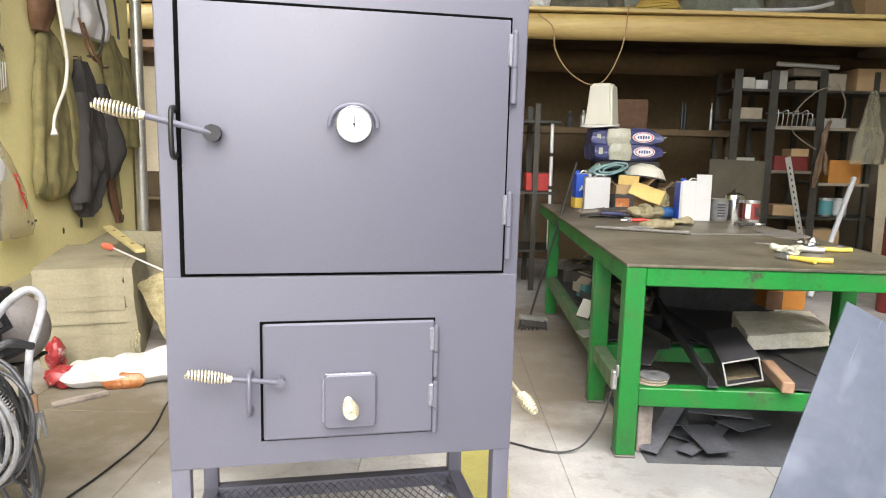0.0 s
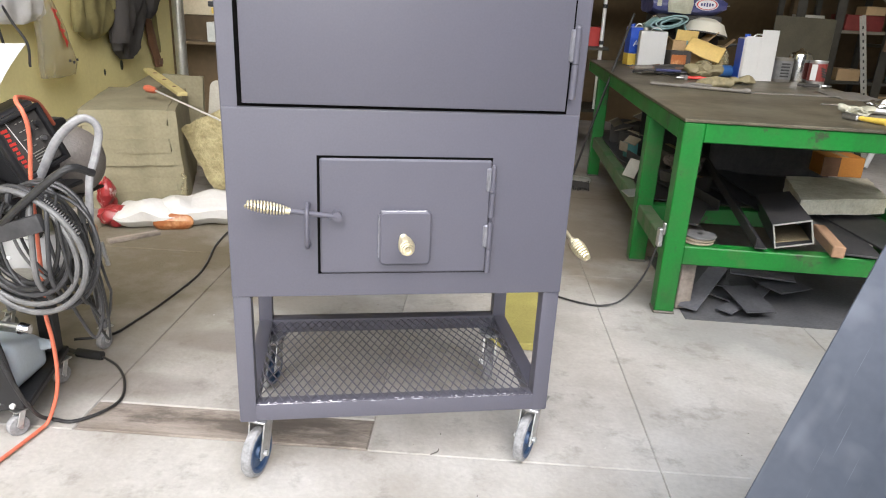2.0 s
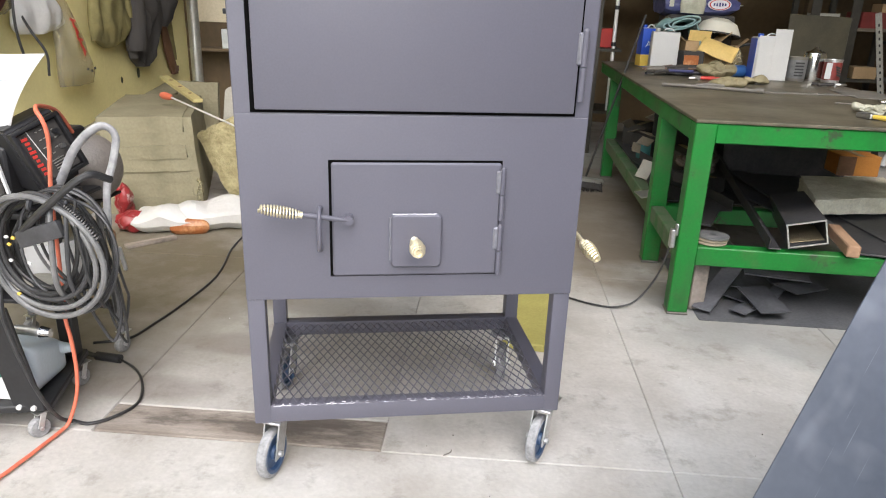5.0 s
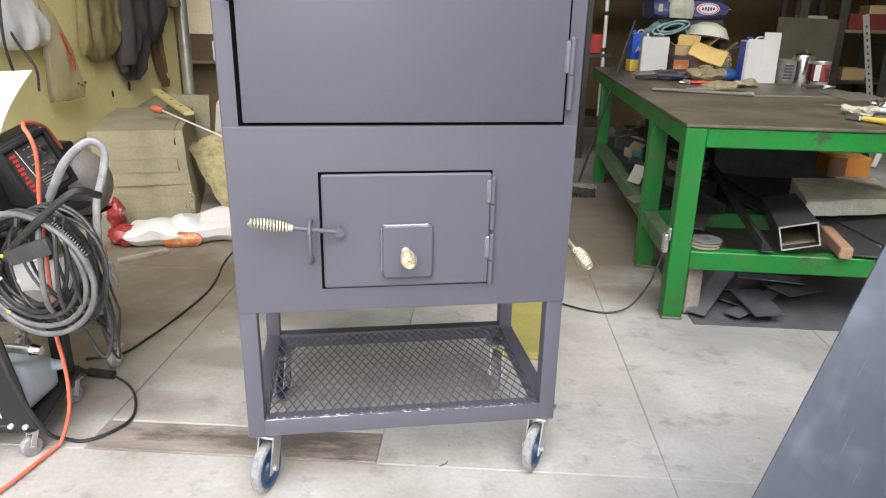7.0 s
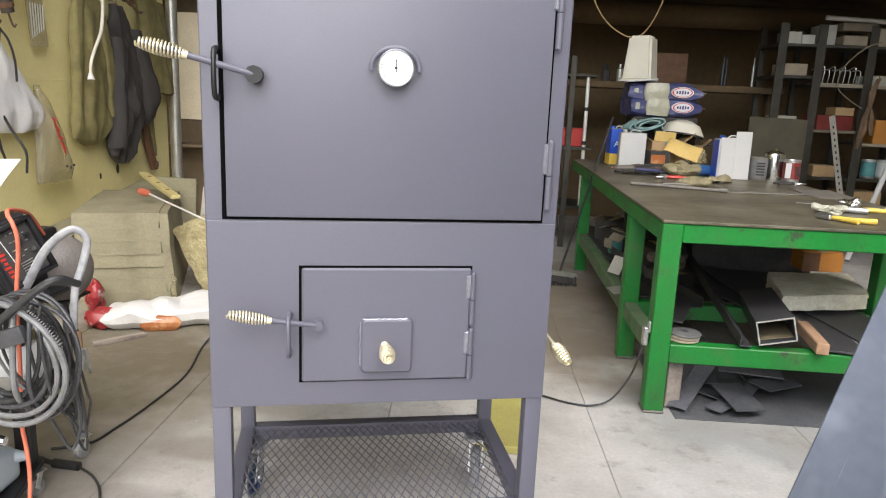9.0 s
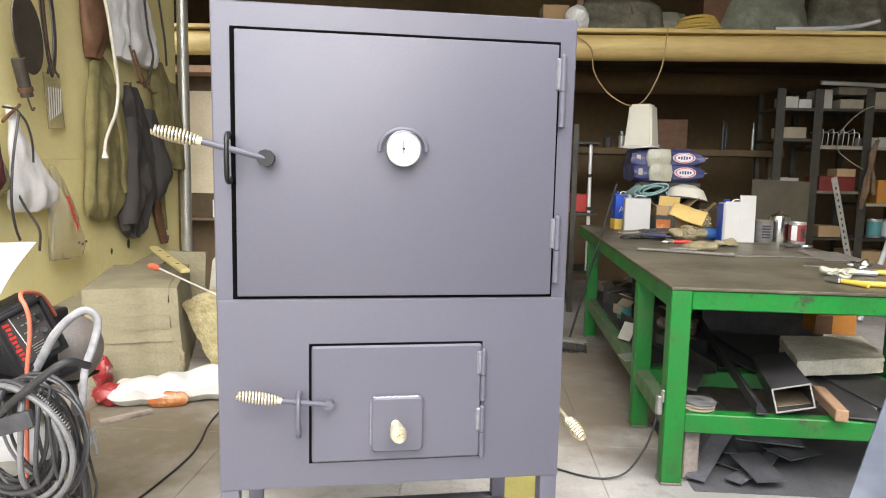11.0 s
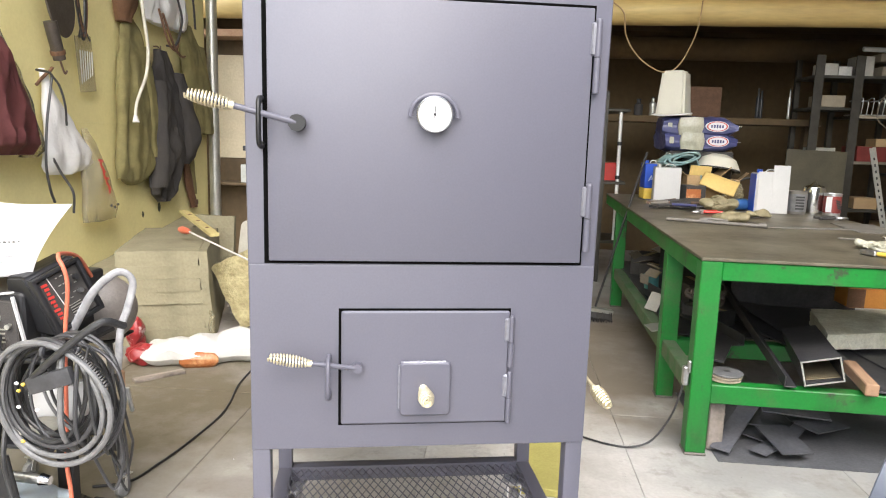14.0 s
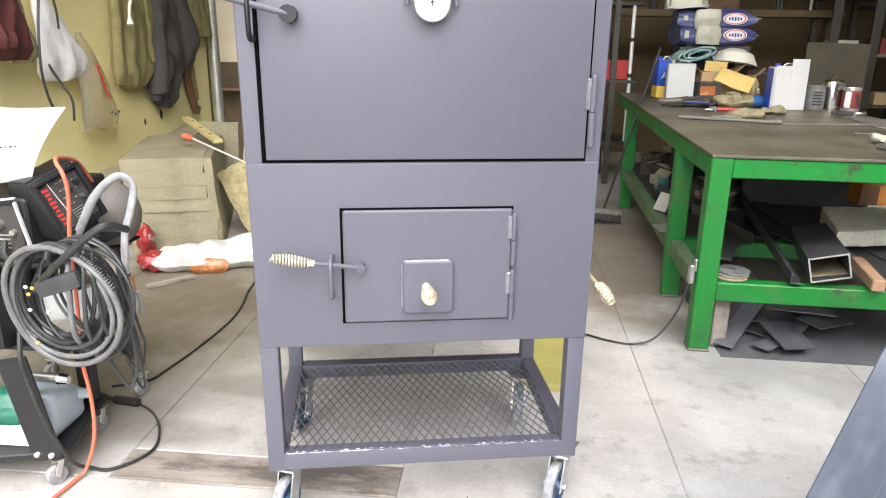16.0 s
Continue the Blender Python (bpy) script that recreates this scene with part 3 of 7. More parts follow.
    add_tube(bm, [(-0.0565 + 0.0006 * math.sin(k * 1.7), -0.0175, 0.688 - 0.0085 * k) for k in range(13)], 0.0024, 8, 2)
    for v in bm.verts:
        v.co.z += 0.0005 * math.sin(v.co.x * 1900)
    part("weld_bead", bm, M_WELD, dm, "bright weld bead")
    km = look((-0.003, -0.020, 0.635), (0.0, -0.105, 0.632)) @ Matrix.Rotation(radians(90), 4, "Y")
    bm = coil(bm_new(), km, 0.085, 0.0150, 0.007, 12, 0.0034, 1.9)
    part("spring_knob", bm, M_SPRING, dm, "brass-plated coil spring knob")
    part("knob_core", add_cyl(bm_new(), km @ Vector((0, 0, 0)), km @ Vector((0.08, 0, 0)), 0.0055, 10), M_SPRING, dm)
    # lever handles
    lever(ld, (-0.149, -0.030, 0.685), (-0.253, -0.048, 0.704), (-0.336, -0.055, 0.720), 0.0055, boss_r=2.0)
    keeper(s, -0.211, 0.617, 0.708, -0.016)
    lever(d, (-0.276, -0.034, 1.210), (-0.403, -0.056, 1.241), (-0.487, -0.062, 1.260), 0.0066, M_BLACKPAINT)
    keeper(s, -0.349, 1.160, 1.258, -0.018, M_BLACKPAINT)
    # thermometer with a wire guard
    gx, gz = 0.006, 1.236
    gm = Matrix.Translation((gx, -0.009, gz)) @ Matrix.Rotation(radians(90), 4, "X")
    g = part("thermometer", add_lathe(bm_new(), [(0.0, 0.0), (0.010, 0.0), (0.010, 0.012), (0.030, 0.014), (0.037, 0.016), (0.038, 0.026), (0.036, 0.028), (0.0345, 0.026)], 40, gm), M_STEEL, d, "round dial thermometer with a steel rim")
    part("dial", add_lathe(bm_new(), [(0.0345, 0.0255), (0, 0.0255)], 40, gm), M_DIAL, g, "white dial face")
    bm = add_box(bm_new(), (gx, -0.0352, gz + 0.004), (0.0020, 0.0008, 0.026))
    add_lathe(bm, [(0, 0.0268), (0.003, 0.0266), (0.003, 0.0255)], 12, gm)
    for k in range(24):
        a = radians(-140 + 280 * k / 23)
        add_box(bm, (gx + 0.030 * math.sin(a), -0.0348, gz + 0.030 * math.cos(a)), (0.0009, 0.0006, 0.004), 0, turn(0, math.degrees(a), 0))
    part("needle", bm, M_BLACK, g)
    bm = bm_new()
    arc = [Vector((gx + 0.050 * math.sin(radians(a)), -0.024, gz - 0.002 + 0.043 * math.cos(radians(a)))) for a in range(-95, 96, 10)]
    add_tube(bm, arc, 0.0052, 10, 0)
    part("guard_ring", bm, M_PAINT, d, "bent rod guard over the dial")
    # draught handle on the side wall
    bm = add_box(bm_new(), (W + 0.014, 0.11, 0.585), (0.034, 0.05, 0.040), 0.003)
    sb = part("side_bracket", bm, M_PAINT, s)
    sm = look((W + 0.0505, 0.085, 0.589), (W + 0.076, 0.025, 0.556)) @ Matrix.Rotation(radians(90), 4, "Y")
    part("spring_knob", coil(bm_new(), sm, 0.064, 0.0150, 0.007, 9, 0.0034, 0.8), M_SPRING, sb, "brass-plated coil spring knob")
    part("knob_core", add_cyl(bm_new(), sm @ Vector((-0.045, 0, 0)), sm @ Vector((0.058, 0, 0)), 0.0055, 10), M_SPRING, sb)
    # casters
    caster(s, -0.336, 0.045, 68)
    caster(s, 0.357, 0.045, 55)
    caster(s, -0.338, D - 0.045, 70)
    caster(s, 0.338, D - 0.045, 75)
    return s


def lever(parent, pivot, neck, tip, r, mat=None, boss_r=2.7):
    """A bent rod with a coil spring grip, turning on a boss."""
    p, n, t = Vector(pivot), Vector(neck), Vector(tip)
    bm = add_cyl(bm_new(), (p.x, -0.006, p.z), (p.x, p.y - r, p.z), r * boss_r, 10)
    boss = part("boss", bm, mat or M_PAINT, parent)
    bm = add_tube(bm_new(), [p + (p - n) * 0.05, (p + n) / 2, n + (t - n) * 0.1, t - (t - n) * 0.05], r, 12, 4)
    rod = part("lever_rod", bm, M_PAINT, parent, "bent round bar lever")
    d = t - n
    m = Matrix.Translation(n) @ d.to_track_quat("X", "Z").to_matrix().to_4x4()
    bm = coil(bm_new(), m, d.length, r * 2.15, r * 1.25, 13, 0.0021)
    add_cyl(bm, n - d * 0.08, n + d * 0.04, r * 1.35, 14)
    part("spring_grip", bm, M_SPRING, rod, "brass-plated coil spring grip")
    return rod


def keeper(parent, x, z0, z1, y, mat=None):
    """The upright loop that catches the lever."""
    bm = add_tube(bm_new(), [(x, 0.0, z0 + 0.006), (x, y, z0), (x - 0.001, y - 0.030, z0 + 0.012), (x - 0.001, y - 0.030, z1 - 0.012), (x, y, z1), (x, 0.0, z1 - 0.006)], 0.0052, 10, 6)
    return part("latch_keeper", bm, mat or M_PAINT, parent, "welded round bar latch keeper")


UH = ((1.292, 1.443), (0.947, 1.094))


smoker()


# ---- shared makers for loose things ----
def room_at(u, v, z=0, rz=0, rx=0, ry=0):
    return ROOM @ pose(u, v, z, rx, ry, rz)


def on_wall(v, z=0):
    """A frame on the yellow wall: x runs deeper into the room, -y comes out of the wall."""
    return ROOM @ pose(LW, v, z, 0, 0, 90)


def cloth_bm(rows, folds=5, amp=0.012, seed=0.0, nu=96, nz=72, crease=1.15):
    """A hanging, folded, closed cloth shape; rows of (z, left, right, thickness), top first."""
    bm = bm_new()
    zs = [r[0] for r in rows]
    rings = []
    for k in range(nz + 1):
        z = zs[0] + (zs[-1] - zs[0]) * k / nz
        i = max(j for j in range(len(rows)) if rows[j][0] >= z - 1e-9)
        i = min(i, len(rows) - 2)
        a, b = rows[i], rows[i + 1]
        t = (a[0] - z) / max(1e-9, a[0] - b[0])
        t = t * t * (3 - 2 * t) * 0.5 + t * 0.5
        xl, xr, d = (a[n] + (b[n] - a[n]) * t for n in (1, 2, 3))
        mid, half = (xl + xr) / 2, (xr - xl) / 2
        ring = []
        for q in range(nu):
            an = 2 * math.pi * q / nu
            x = mid + half * math.copysign(abs(math.cos(an)) ** 0.8, math.cos(an))
            y = -d / 2 - d / 2 * math.sin(an) - 0.004
            s = math.sin(an)
            if s > 0:
                f = math.cos(an) * folds * 2.2
                y -= amp * (0.12 + 0.28 * k / nz) * s * math.sin(f + 2.6 * noise.noise(Vector((x * 5, seed, z * 4))) + 1.2 * math.sin(z * 6 + seed) + seed)
            w = noise.noise_vector(Vector((x * 9 + seed, y * 6, z * 7))) * amp * 0.9
            q3 = Vector((x * 10 + z * 3 + seed, y * 6, z * 3.4 - x * 3))
            y -= max(0, s) * amp * crease * ((0.5 - 1.5 * abs(noise.noise(q3))) + 0.4 * (0.5 - 1.5 * abs(noise.noise(q3 * 2.2))))
            ring.append(bm.verts.new((x + w.x, min(-0.003, y + w.y), z + w.z * 0.7)))
        rings.append(ring)
    for a, b in zip(rings, rings[1:]):
        for q in range(nu):
            bm.faces.new((a[q], a[(q + 1) % nu], b[(q + 1) % nu], b[q]))
    bm.faces.new(rings[0])
    bm.faces.new(rings[-1])
    return bm


def carton(name, m, s, mat, label, cat, flaps=0.0, group=""):
    """A cardboard box with its lid flaps."""
    t = thing(name, m, label, cat, group)
    part("body", add_box(bm_new(), (0, 0, s[2] / 2), s, 0.003), mat, t)
    if flaps:
        for k, (sx, rot) in enumerate(((-1, 130), (1, -120))):
            bm = add_box(bm_new(), (0, 0, flaps / 2), (0.004, s[1] * 0.96, flaps), 0.001)
            part("flap", bm, mat, t, m=pose(sx * s[0] / 2, 0, s[2] - 0.002, 0, sx * 55 - 8 * k, 0))
    else:
        part("tape", add_box(bm_new(), (0, 0, s[2] + 0.001), (s[0] * 0.16, s[1] * 0.98, 0.002)), M_CANVAS, t)
    return t


def tin(name, m, r, h, mat_body, mat_label, label, band=(0.12, 0.88), handle=False):
    t = thing(name, m, label, "tin")
    prof = [(0, 0.001), (r * 0.97, 0.0), (r, 0.004), (r, h - 0.006), (r * 1.03, h - 0.004), (r * 1.03, h), (r * 0.93, h), (r * 0.9, h - 0.006), (0, h - 0.006)]
    part("can", add_lathe(bm_new(), prof, 28), mat_body, t)
    part("paper_label", add_lathe(bm_new(), [(r + 0.0008, h * band[0]), (r + 0.0008, h * band[1])], 28), mat_label, t)
    return t


def oblong_can(name, m, w, d, h, mats, label):
    """A flat solvent can with a neck and a cap."""
    t = thing(name, m, label, "can")
    part("can", add_box(bm_new(), (0, 0, h / 2), (w, d, h), 0.008, seg=3), mats[0], t)
    part("rim", add_box(bm_new(), (0, 0, h), (w * 0.97, d * 0.97, 0.006), 0.003), M_ZINC, t)
    part("cap", add_cyl(bm_new(), (-w * 0.3, 0, h), (-w * 0.3, 0, h + 0.022), 0.017, 18), M_WHITE if len(mats) < 2 else mats[1], t)
    bm = add_tube(bm_new(), [(-w * 0.12, 0, h), (0, 0, h + 0.02), (w * 0.2, 0, h + 0.02), (w * 0.34, 0, h)], 0.004, 8)
    part("carry_handle", bm, M_ZINC, t)
    return t


def lettering(text, size, mat, parent, m):
    cu = bpy.data.curves.new("lettering", "FONT")
    cu.body, cu.size, cu.extrude = text, size, 0.0004
    tmp = bpy.data.objects.new("tmp_lettering", cu)
    scene.collection.objects.link(tmp)
    me = bpy.data.meshes.new_from_object(tmp.evaluated_get(bpy.context.evaluated_depsgraph_get()))
    bpy.data.objects.remove(tmp)
    me.materials.clear()
    me.materials.append(mat)
    ob = new("lettering", me)
    ob.parent = parent
    ob.matrix_local = m
    return ob


# ---- the yellow wall: pipe, hooks and hung things ----
structure("wall_pipe", add_cyl(bm_new(), (LW + 0.07, 3.88, 0), (LW + 0.07, 3.88, 3.85), 0.042, 20), M_GALV, "upright galvanised pipe at the wall's end", category="pipe")

for v, z, r in ((2.85, 0.625, 0.017), (3.07, 0.652, 0.027)):
    solo("wall_hole", add_lathe(bm_new(), [(r, 0.0), (r * 0.85, 0.0015), (0, 0.0015)], 18, Matrix.Rotation(radians(90), 4, "X") @ Matrix.Diagonal((0.75, 1.25, 1, 1))), M_GRIME, on_wall(v, z) @ pose(0, -0.010, 0), "dark knot hole in the yellow plywood", "hole")


def garment(name, v, rows, mat, label, cat, sleeves=(), seed=0.0, folds=5, amp=0.014, crease=1.15):
    t = thing(name, on_wall(v), label, cat)
    part("body", cloth_bm(rows, folds, amp, seed, crease=crease), mat, t)
    for k, r in enumerate(sleeves):
        part("sleeve", cloth_bm(r, 2, 0.010, seed + 3 + k, 40, 44, crease), mat, t, m=pose(0, -0.02, 0))
    zt = rows[0][0]
    xm = (rows[0][1] + rows[0][2]) / 2
    part("hook", add_tube(bm_new(), [(xm, 0.0, zt + 0.03), (xm, -0.03, zt + 0.03), (xm, -0.05, zt + 0.01), (xm, -0.05, zt + 0.035)], 0.004, 8), M_RUST, t)
    return t


garment("coverall", 2.67, [(1.85, 0.04, 0.12, 0.04), (1.78, -0.03, 0.19, 0.06), (1.5, -0.10, 0.26, 0.07), (1.2, -0.13, 0.28, 0.08), (0.96, -0.15, 0.29, 0.085), (0.87, -0.12, 0.20, 0.07), (0.835, 0.0, 0.12, 0.05)], M_OLIVE,
        "olive green cotton coverall hanging on the yellow wall", "workwear",
        [[(1.72, -0.07, 0.01, 0.05), (1.3, -0.13, -0.04, 0.06), (0.95, -0.17, -0.07, 0.06), (0.88, -0.16, -0.08, 0.04)], [(1.70, 0.15, 0.24, 0.05), (1.3, 0.20, 0.31, 0.07), (1.0, 0.23, 0.33, 0.06)]], 1.0, 2, 0.017, 0.7)
garment("jacket", 3.16, [(1.70, -0.12, -0.02, 0.06), (1.58, -0.16, 0.10, 0.08), (1.4, -0.19, 0.20, 0.10), (1.15, -0.20, 0.18, 0.11), (0.95, -0.22, 0.14, 0.11), (0.84, -0.27, 0.12, 0.10), (0.76, -0.25, 0.05, 0.09), (0.70, -0.14, -0.04, 0.07)], M_CHAR,
        "dark charcoal work jacket hanging on the yellow wall", "jacket",
        [[(1.5, -0.20, -0.09, 0.09), (1.1, -0.22, -0.11, 0.11), (0.80, -0.27, -0.14, 0.10)], [(1.57, 0.05, 0.17, 0.09), (1.35, 0.10, 0.29, 0.11), (1.13, 0.14, 0.37, 0.13), (1.0, 0.14, 0.32, 0.10), (0.94, 0.17, 0.27, 0.07)]], 4.0, 2, 0.026, 1.0)
garment("coat", 3.58, [(1.93, -0.16, 0.02, 0.05), (1.75, -0.19, 0.16, 0.08), (1.5, -0.14, 0.24, 0.09), (1.16, -0.05, 0.30, 0.10)], M_OLIVE,
        "faded olive work coat hanging beside the pipe", "coat", [[(1.8, 0.05, 0.16, 0.06), (1.4, 0.12, 0.26, 0.07), (1.15, 0.16, 0.31, 0.06)]], 7.0, 3, 0.012, 0.7)
garment("apron", 3.12, [(2.45, -0.16, 0.24, 0.05), (2.2, -0.30, 0.30, 0.08), (2.0, -0.27, 0.36, 0.09), (1.87, -0.22, 0.38, 0.07)], M_BAG,
        "crumpled white cloth apron with dark straps hung high", "apron", [], 2.2, 8, 0.02)
t = thing("strap_bundle", on_wall(3.1), "dark rubber straps dangling over the white apron", "strap")
for k, pts in enumerate(([(0.02, -0.13, 2.45), (0.06, -0.14, 2.1), (0.13, -0.14, 1.92), (0.05, -0.13, 1.75), (-0.06, -0.12, 1.73)], [(0.24, -0.12, 2.45), (0.33, -0.13, 2.1), (0.38, -0.12, 1.9)], [(-0.15, -0.12, 1.95), (-0.08, -0.14, 1.76), (0.02, -0.14, 1.71), (0.10, -0.13, 1.80), (0.14, -0.13, 1.90)], [(-0.1, -0.12, 1.93), (0.0, -0.14, 1.74), (0.10, -0.14, 1.68), (0.2, -0.12, 1.69)])):
    part("strap", add_tube(bm_new(), pts, 0.008, 8), M_CHAR if k < 2 else M_BROWN, t)
garment("leather_pouch", 2.66, [(2.32, -0.12, 0.10, 0.06), (2.1, -0.13, 0.13, 0.10), (1.93, -0.10, 0.10, 0.10), (1.82, -0.05, 0.05, 0.07)], M_BROWN, "brown leather pouch hung high on the wall", "pouch", [], 5.5, 3, 0.01)
t = thing("white_rope", on_wall(2.8), "white cable with a bare plug dangling down", "cable")
part("rope", add_tube(bm_new(), [(-0.22, -0.10, 2.5), (-0.165, -0.15, 2.10), (-0.11, -0.16, 1.80), (-0.085, -0.16, 1.66), (-0.12, -0.16, 1.51), (-0.20, -0.16, 1.40), (-0.25, -0.16, 1.325), (-0.268, -0.16, 1.25)], (0.0115, 0.008), 10), M_CREAM, t)
part("plug", add_cyl(bm_new(), (-0.266, -0.16, 1.262), (-0.272, -0.165, 1.222), 0.009, 12, 0.021), M_WHITE, t)
part("hook", add_tube(bm_new(), [(-0.22, -0.002, 2.5), (-0.22, -0.11, 2.5), (-0.22, -0.12, 2.53)], 0.005, 8), M_RUST, t)

# plaster float and spray gun at the near end
t = thing("plastering_float", on_wall(1.93), "dark oval steel float with a brass handle hanging on the wall", "hand tool")
bm = add_lathe(bm_new(), [(0, -0.005), (0.98, -0.005), (1.0, 0.0), (0.98, 0.005), (0, 0.005)], 36, Matrix.Translation((0.03, -0.10, 1.83)) @ Matrix.Rotation(radians(-12), 4, "Y") @ Matrix.Rotation(radians(90), 4, "X") @ Matrix.Diagonal((0.115, 0.20, 1, 1)))
part("blade", bm, M_BRONZE, t)
part("handle", add_cyl(bm_new(), (-0.04, -0.09, 1.70), (0.02, -0.09, 1.52), 0.032, 18, 0.030), M_BRONZE, t)
part("ring", add_cyl(bm_new(), (0.005, -0.09, 1.565), (0.012, -0.09, 1.545), 0.036, 18), M_BROWN, t)
part("hanging_hook", add_tube(bm_new(), [(0.02, -0.09, 1.52), (0.045, -0.09, 1.47), (0.06, -0.09, 1.455), (0.075, -0.09, 1.47)], 0.005, 8), M_RUST, t)
part("hook", add_tube(bm_new(), [(0.0, -0.002, 2.04), (0.0, -0.10, 2.04), (0.0, -0.105, 2.0)], 0.004, 8), M_RUST, t)

t = thing("cloth_sack", on_wall(1.52), "maroon cloth sack in a clear plastic cover", "bag")
part("sack", cloth_bm([(1.62, -0.06, 0.02, 0.06), (1.5, -0.18, 0.07, 0.12), (1.3, -0.25, 0.15, 0.16), (1.1, -0.25, 0.22, 0.17), (1.05, -0.22, 0.20, 0.12)], 4, 0.02, 1.3), M_MAROON, t)
part("film", cloth_bm([(1.64, -0.02, 0.05, 0.06), (1.42, 0.04, 0.15, 0.10), (1.25, 0.10, 0.24, 0.10), (1.06, 0.17, 0.28, 0.09), (1.03, 0.16, 0.26, 0.06)], 4, 0.015, 2.3, 30, 24), M_FILM, t)

t = thing("white_plastic_bag", on_wall(2.03), "white plastic carrier bag hanging half full", "bag")
part("bag", cloth_bm([(1.42, -0.12, -0.08, 0.03), (1.36, -0.13, -0.05, 0.04), (1.2, -0.155, 0.08, 0.06), (1.04, -0.185, 0.21, 0.08), (0.985, -0.19, 0.235, 0.07), (0.955, -0.17, 0.19, 0.06), (0.935, -0.13, 0.08, 0.05)], 3, 0.010, 0.4, 110, 80, 1.0), M_BAG, t)
part("knot", cloth_bm([(1.475, -0.135, -0.105, 0.02), (1.44, -0.14, -0.085, 0.03), (1.39, -0.125, -0.065, 0.03)], 2, 0.006, 6.0, 24, 12), M_BAG, t)
part("twine", add_tube(bm_new(), [(-0.19, -0.03, 1.385), (-0.15, -0.045, 1.43), (-0.10, -0.05, 1.465), (-0.07, -0.04, 1.48)], 0.008, 8), M_BROWN, t)
t = thing("black_cord", on_wall(1.9), "thin black cord looped over a nail", "cord")
part("cord", add_tube(bm_new(), [(-0.05, -0.03, 1.46), (-0.09, -0.13, 1.44), (-0.122, -0.15, 1.38), (-0.169, -0.15, 1.20), (-0.194, -0.15, 1.006), (-0.175, -0.15, 0.88), (-0.131, -0.14, 0.81)], 0.0065, 8), M_CABLE, t)
part("cord", add_tube(bm_new(), [(-0.02, -0.05, 1.06), (-0.010, -0.10, 0.95), (0.005, -0.15, 0.85), (0.016, -0.14, 0.74)], 0.0065, 8), M_CABLE, t)
part("cord", add_tube(bm_new(), [(-0.11, -0.15, 1.43), (-0.085, -0.17, 1.38), (-0.065, -0.18, 1.29), (-0.047, -0.17, 1.19)], 0.0055, 8), M_CABLE, t)

t = thing("clear_plastic_bag", on_wall(2.28), "clear plastic bag with faded red print", "bag")
part("bag", cloth_bm([(1.18, -0.06, -0.03, 0.03), (1.08, -0.08, 0.03, 0.06), (0.9, -0.12, 0.10, 0.10), (0.72, -0.14, 0.15, 0.11), (0.655, -0.13, 0.16, 0.08)], 5, 0.012, 3.3), M_FILM, t)
for k in range(4):
    part("red_print", add_box(bm_new(), (-0.030 + 0.017 * k, -0.100 - 0.004 * k, 1.00 - 0.050 * k), (0.050, 0.003, 0.012), 0.001, turn(0, 12 + 40 * (k % 2), 0)), M_RED, t)
    part("red_print", add_box(bm_new(), (-0.030 + 0.017 * k, -0.1005 - 0.004 * k, 0.980 - 0.050 * k), (0.012, 0.003, 0.040), 0.001, turn(0, -14, 0)), M_RED, t)
for k in range(3):
    part("dark_print", add_box(bm_new(), (0.03 + 0.035 * k, -0.115, 0.74 - 0.012 * (k % 2)), (0.02, 0.003, 0.014), 0.001), M_INK, t)

t = thing("wire_bundle", on_wall(2.23), "dark wire loops on a nail", "wire")
for k in range(5):
    x = 0.012 * math.sin(k * 2.4)
    part("wire", add_tube(bm_new(), [(x, -0.02, 2.3), (x - 0.035 - 0.008 * k, -0.04, 2.05), (x - 0.03, -0.05, 1.82 - 0.02 * k), (x + 0.005, -0.05, 1.72 - 0.015 * k), (x + 0.035, -0.05, 1.85), (x + 0.03, -0.04, 2.08), (x + 0.005, -0.02, 2.3)], 0.0055, 6), M_BROWN if k % 2 else M_CABLE, t)
t = thing("drill_bit_pack", on_wall(2.27), "clear pack of small drill bits hanging on the wall", "tool pack")
part("card", add_box(bm_new(), (0, -0.028, 1.53), (0.15, 0.006, 0.30), 0.002, turn(0, -6, 0)), M_FILM, t)
for k in range(6):
    part("bit", add_cyl(bm_new(), (-0.055 + 0.02 * k, -0.038, 1.42 + 0.01 * k), (-0.06 + 0.022 * k, -0.038, 1.6), 0.0034, 8), M_GALV, t)
part("loop", add_tube(bm_new(), [(-0.05, -0.03, 1.67), (0.0, -0.02, 1.73), (0.05, -0.03, 1.66)], 0.006, 8), M_CABLE, t)
t = thing("leather_strap", on_wall(3.47), "narrow dark leather strap hanging low on the wall", "strap")
part("strap", cloth_bm([(1.0, -0.05, 0.04, 0.03), (0.8, -0.01, 0.10, 0.035), (0.60, 0.07, 0.16, 0.03)], 2, 0.006, 1.0, 24, 16), M_BROWN, t)
part("buckle", add_box(bm_new(), (0.11, -0.045, 0.64), (0.06, 0.006, 0.04), 0.004), M_RUST, t)
part("hook", add_tube(bm_new(), [(-0.045, -0.002, 1.03), (-0.045, -0.04, 1.03), (-0.045, -0.045, 1.0)], 0.004, 8), M_RUST, t)
part("second_strap", cloth_bm([(1.16, 0.06, 0.12, 0.02), (0.9, 0.09, 0.16, 0.02), (0.70, 0.12, 0.18, 0.02)], 2, 0.004, 2.0, 20, 12), M_OLIVE, t)

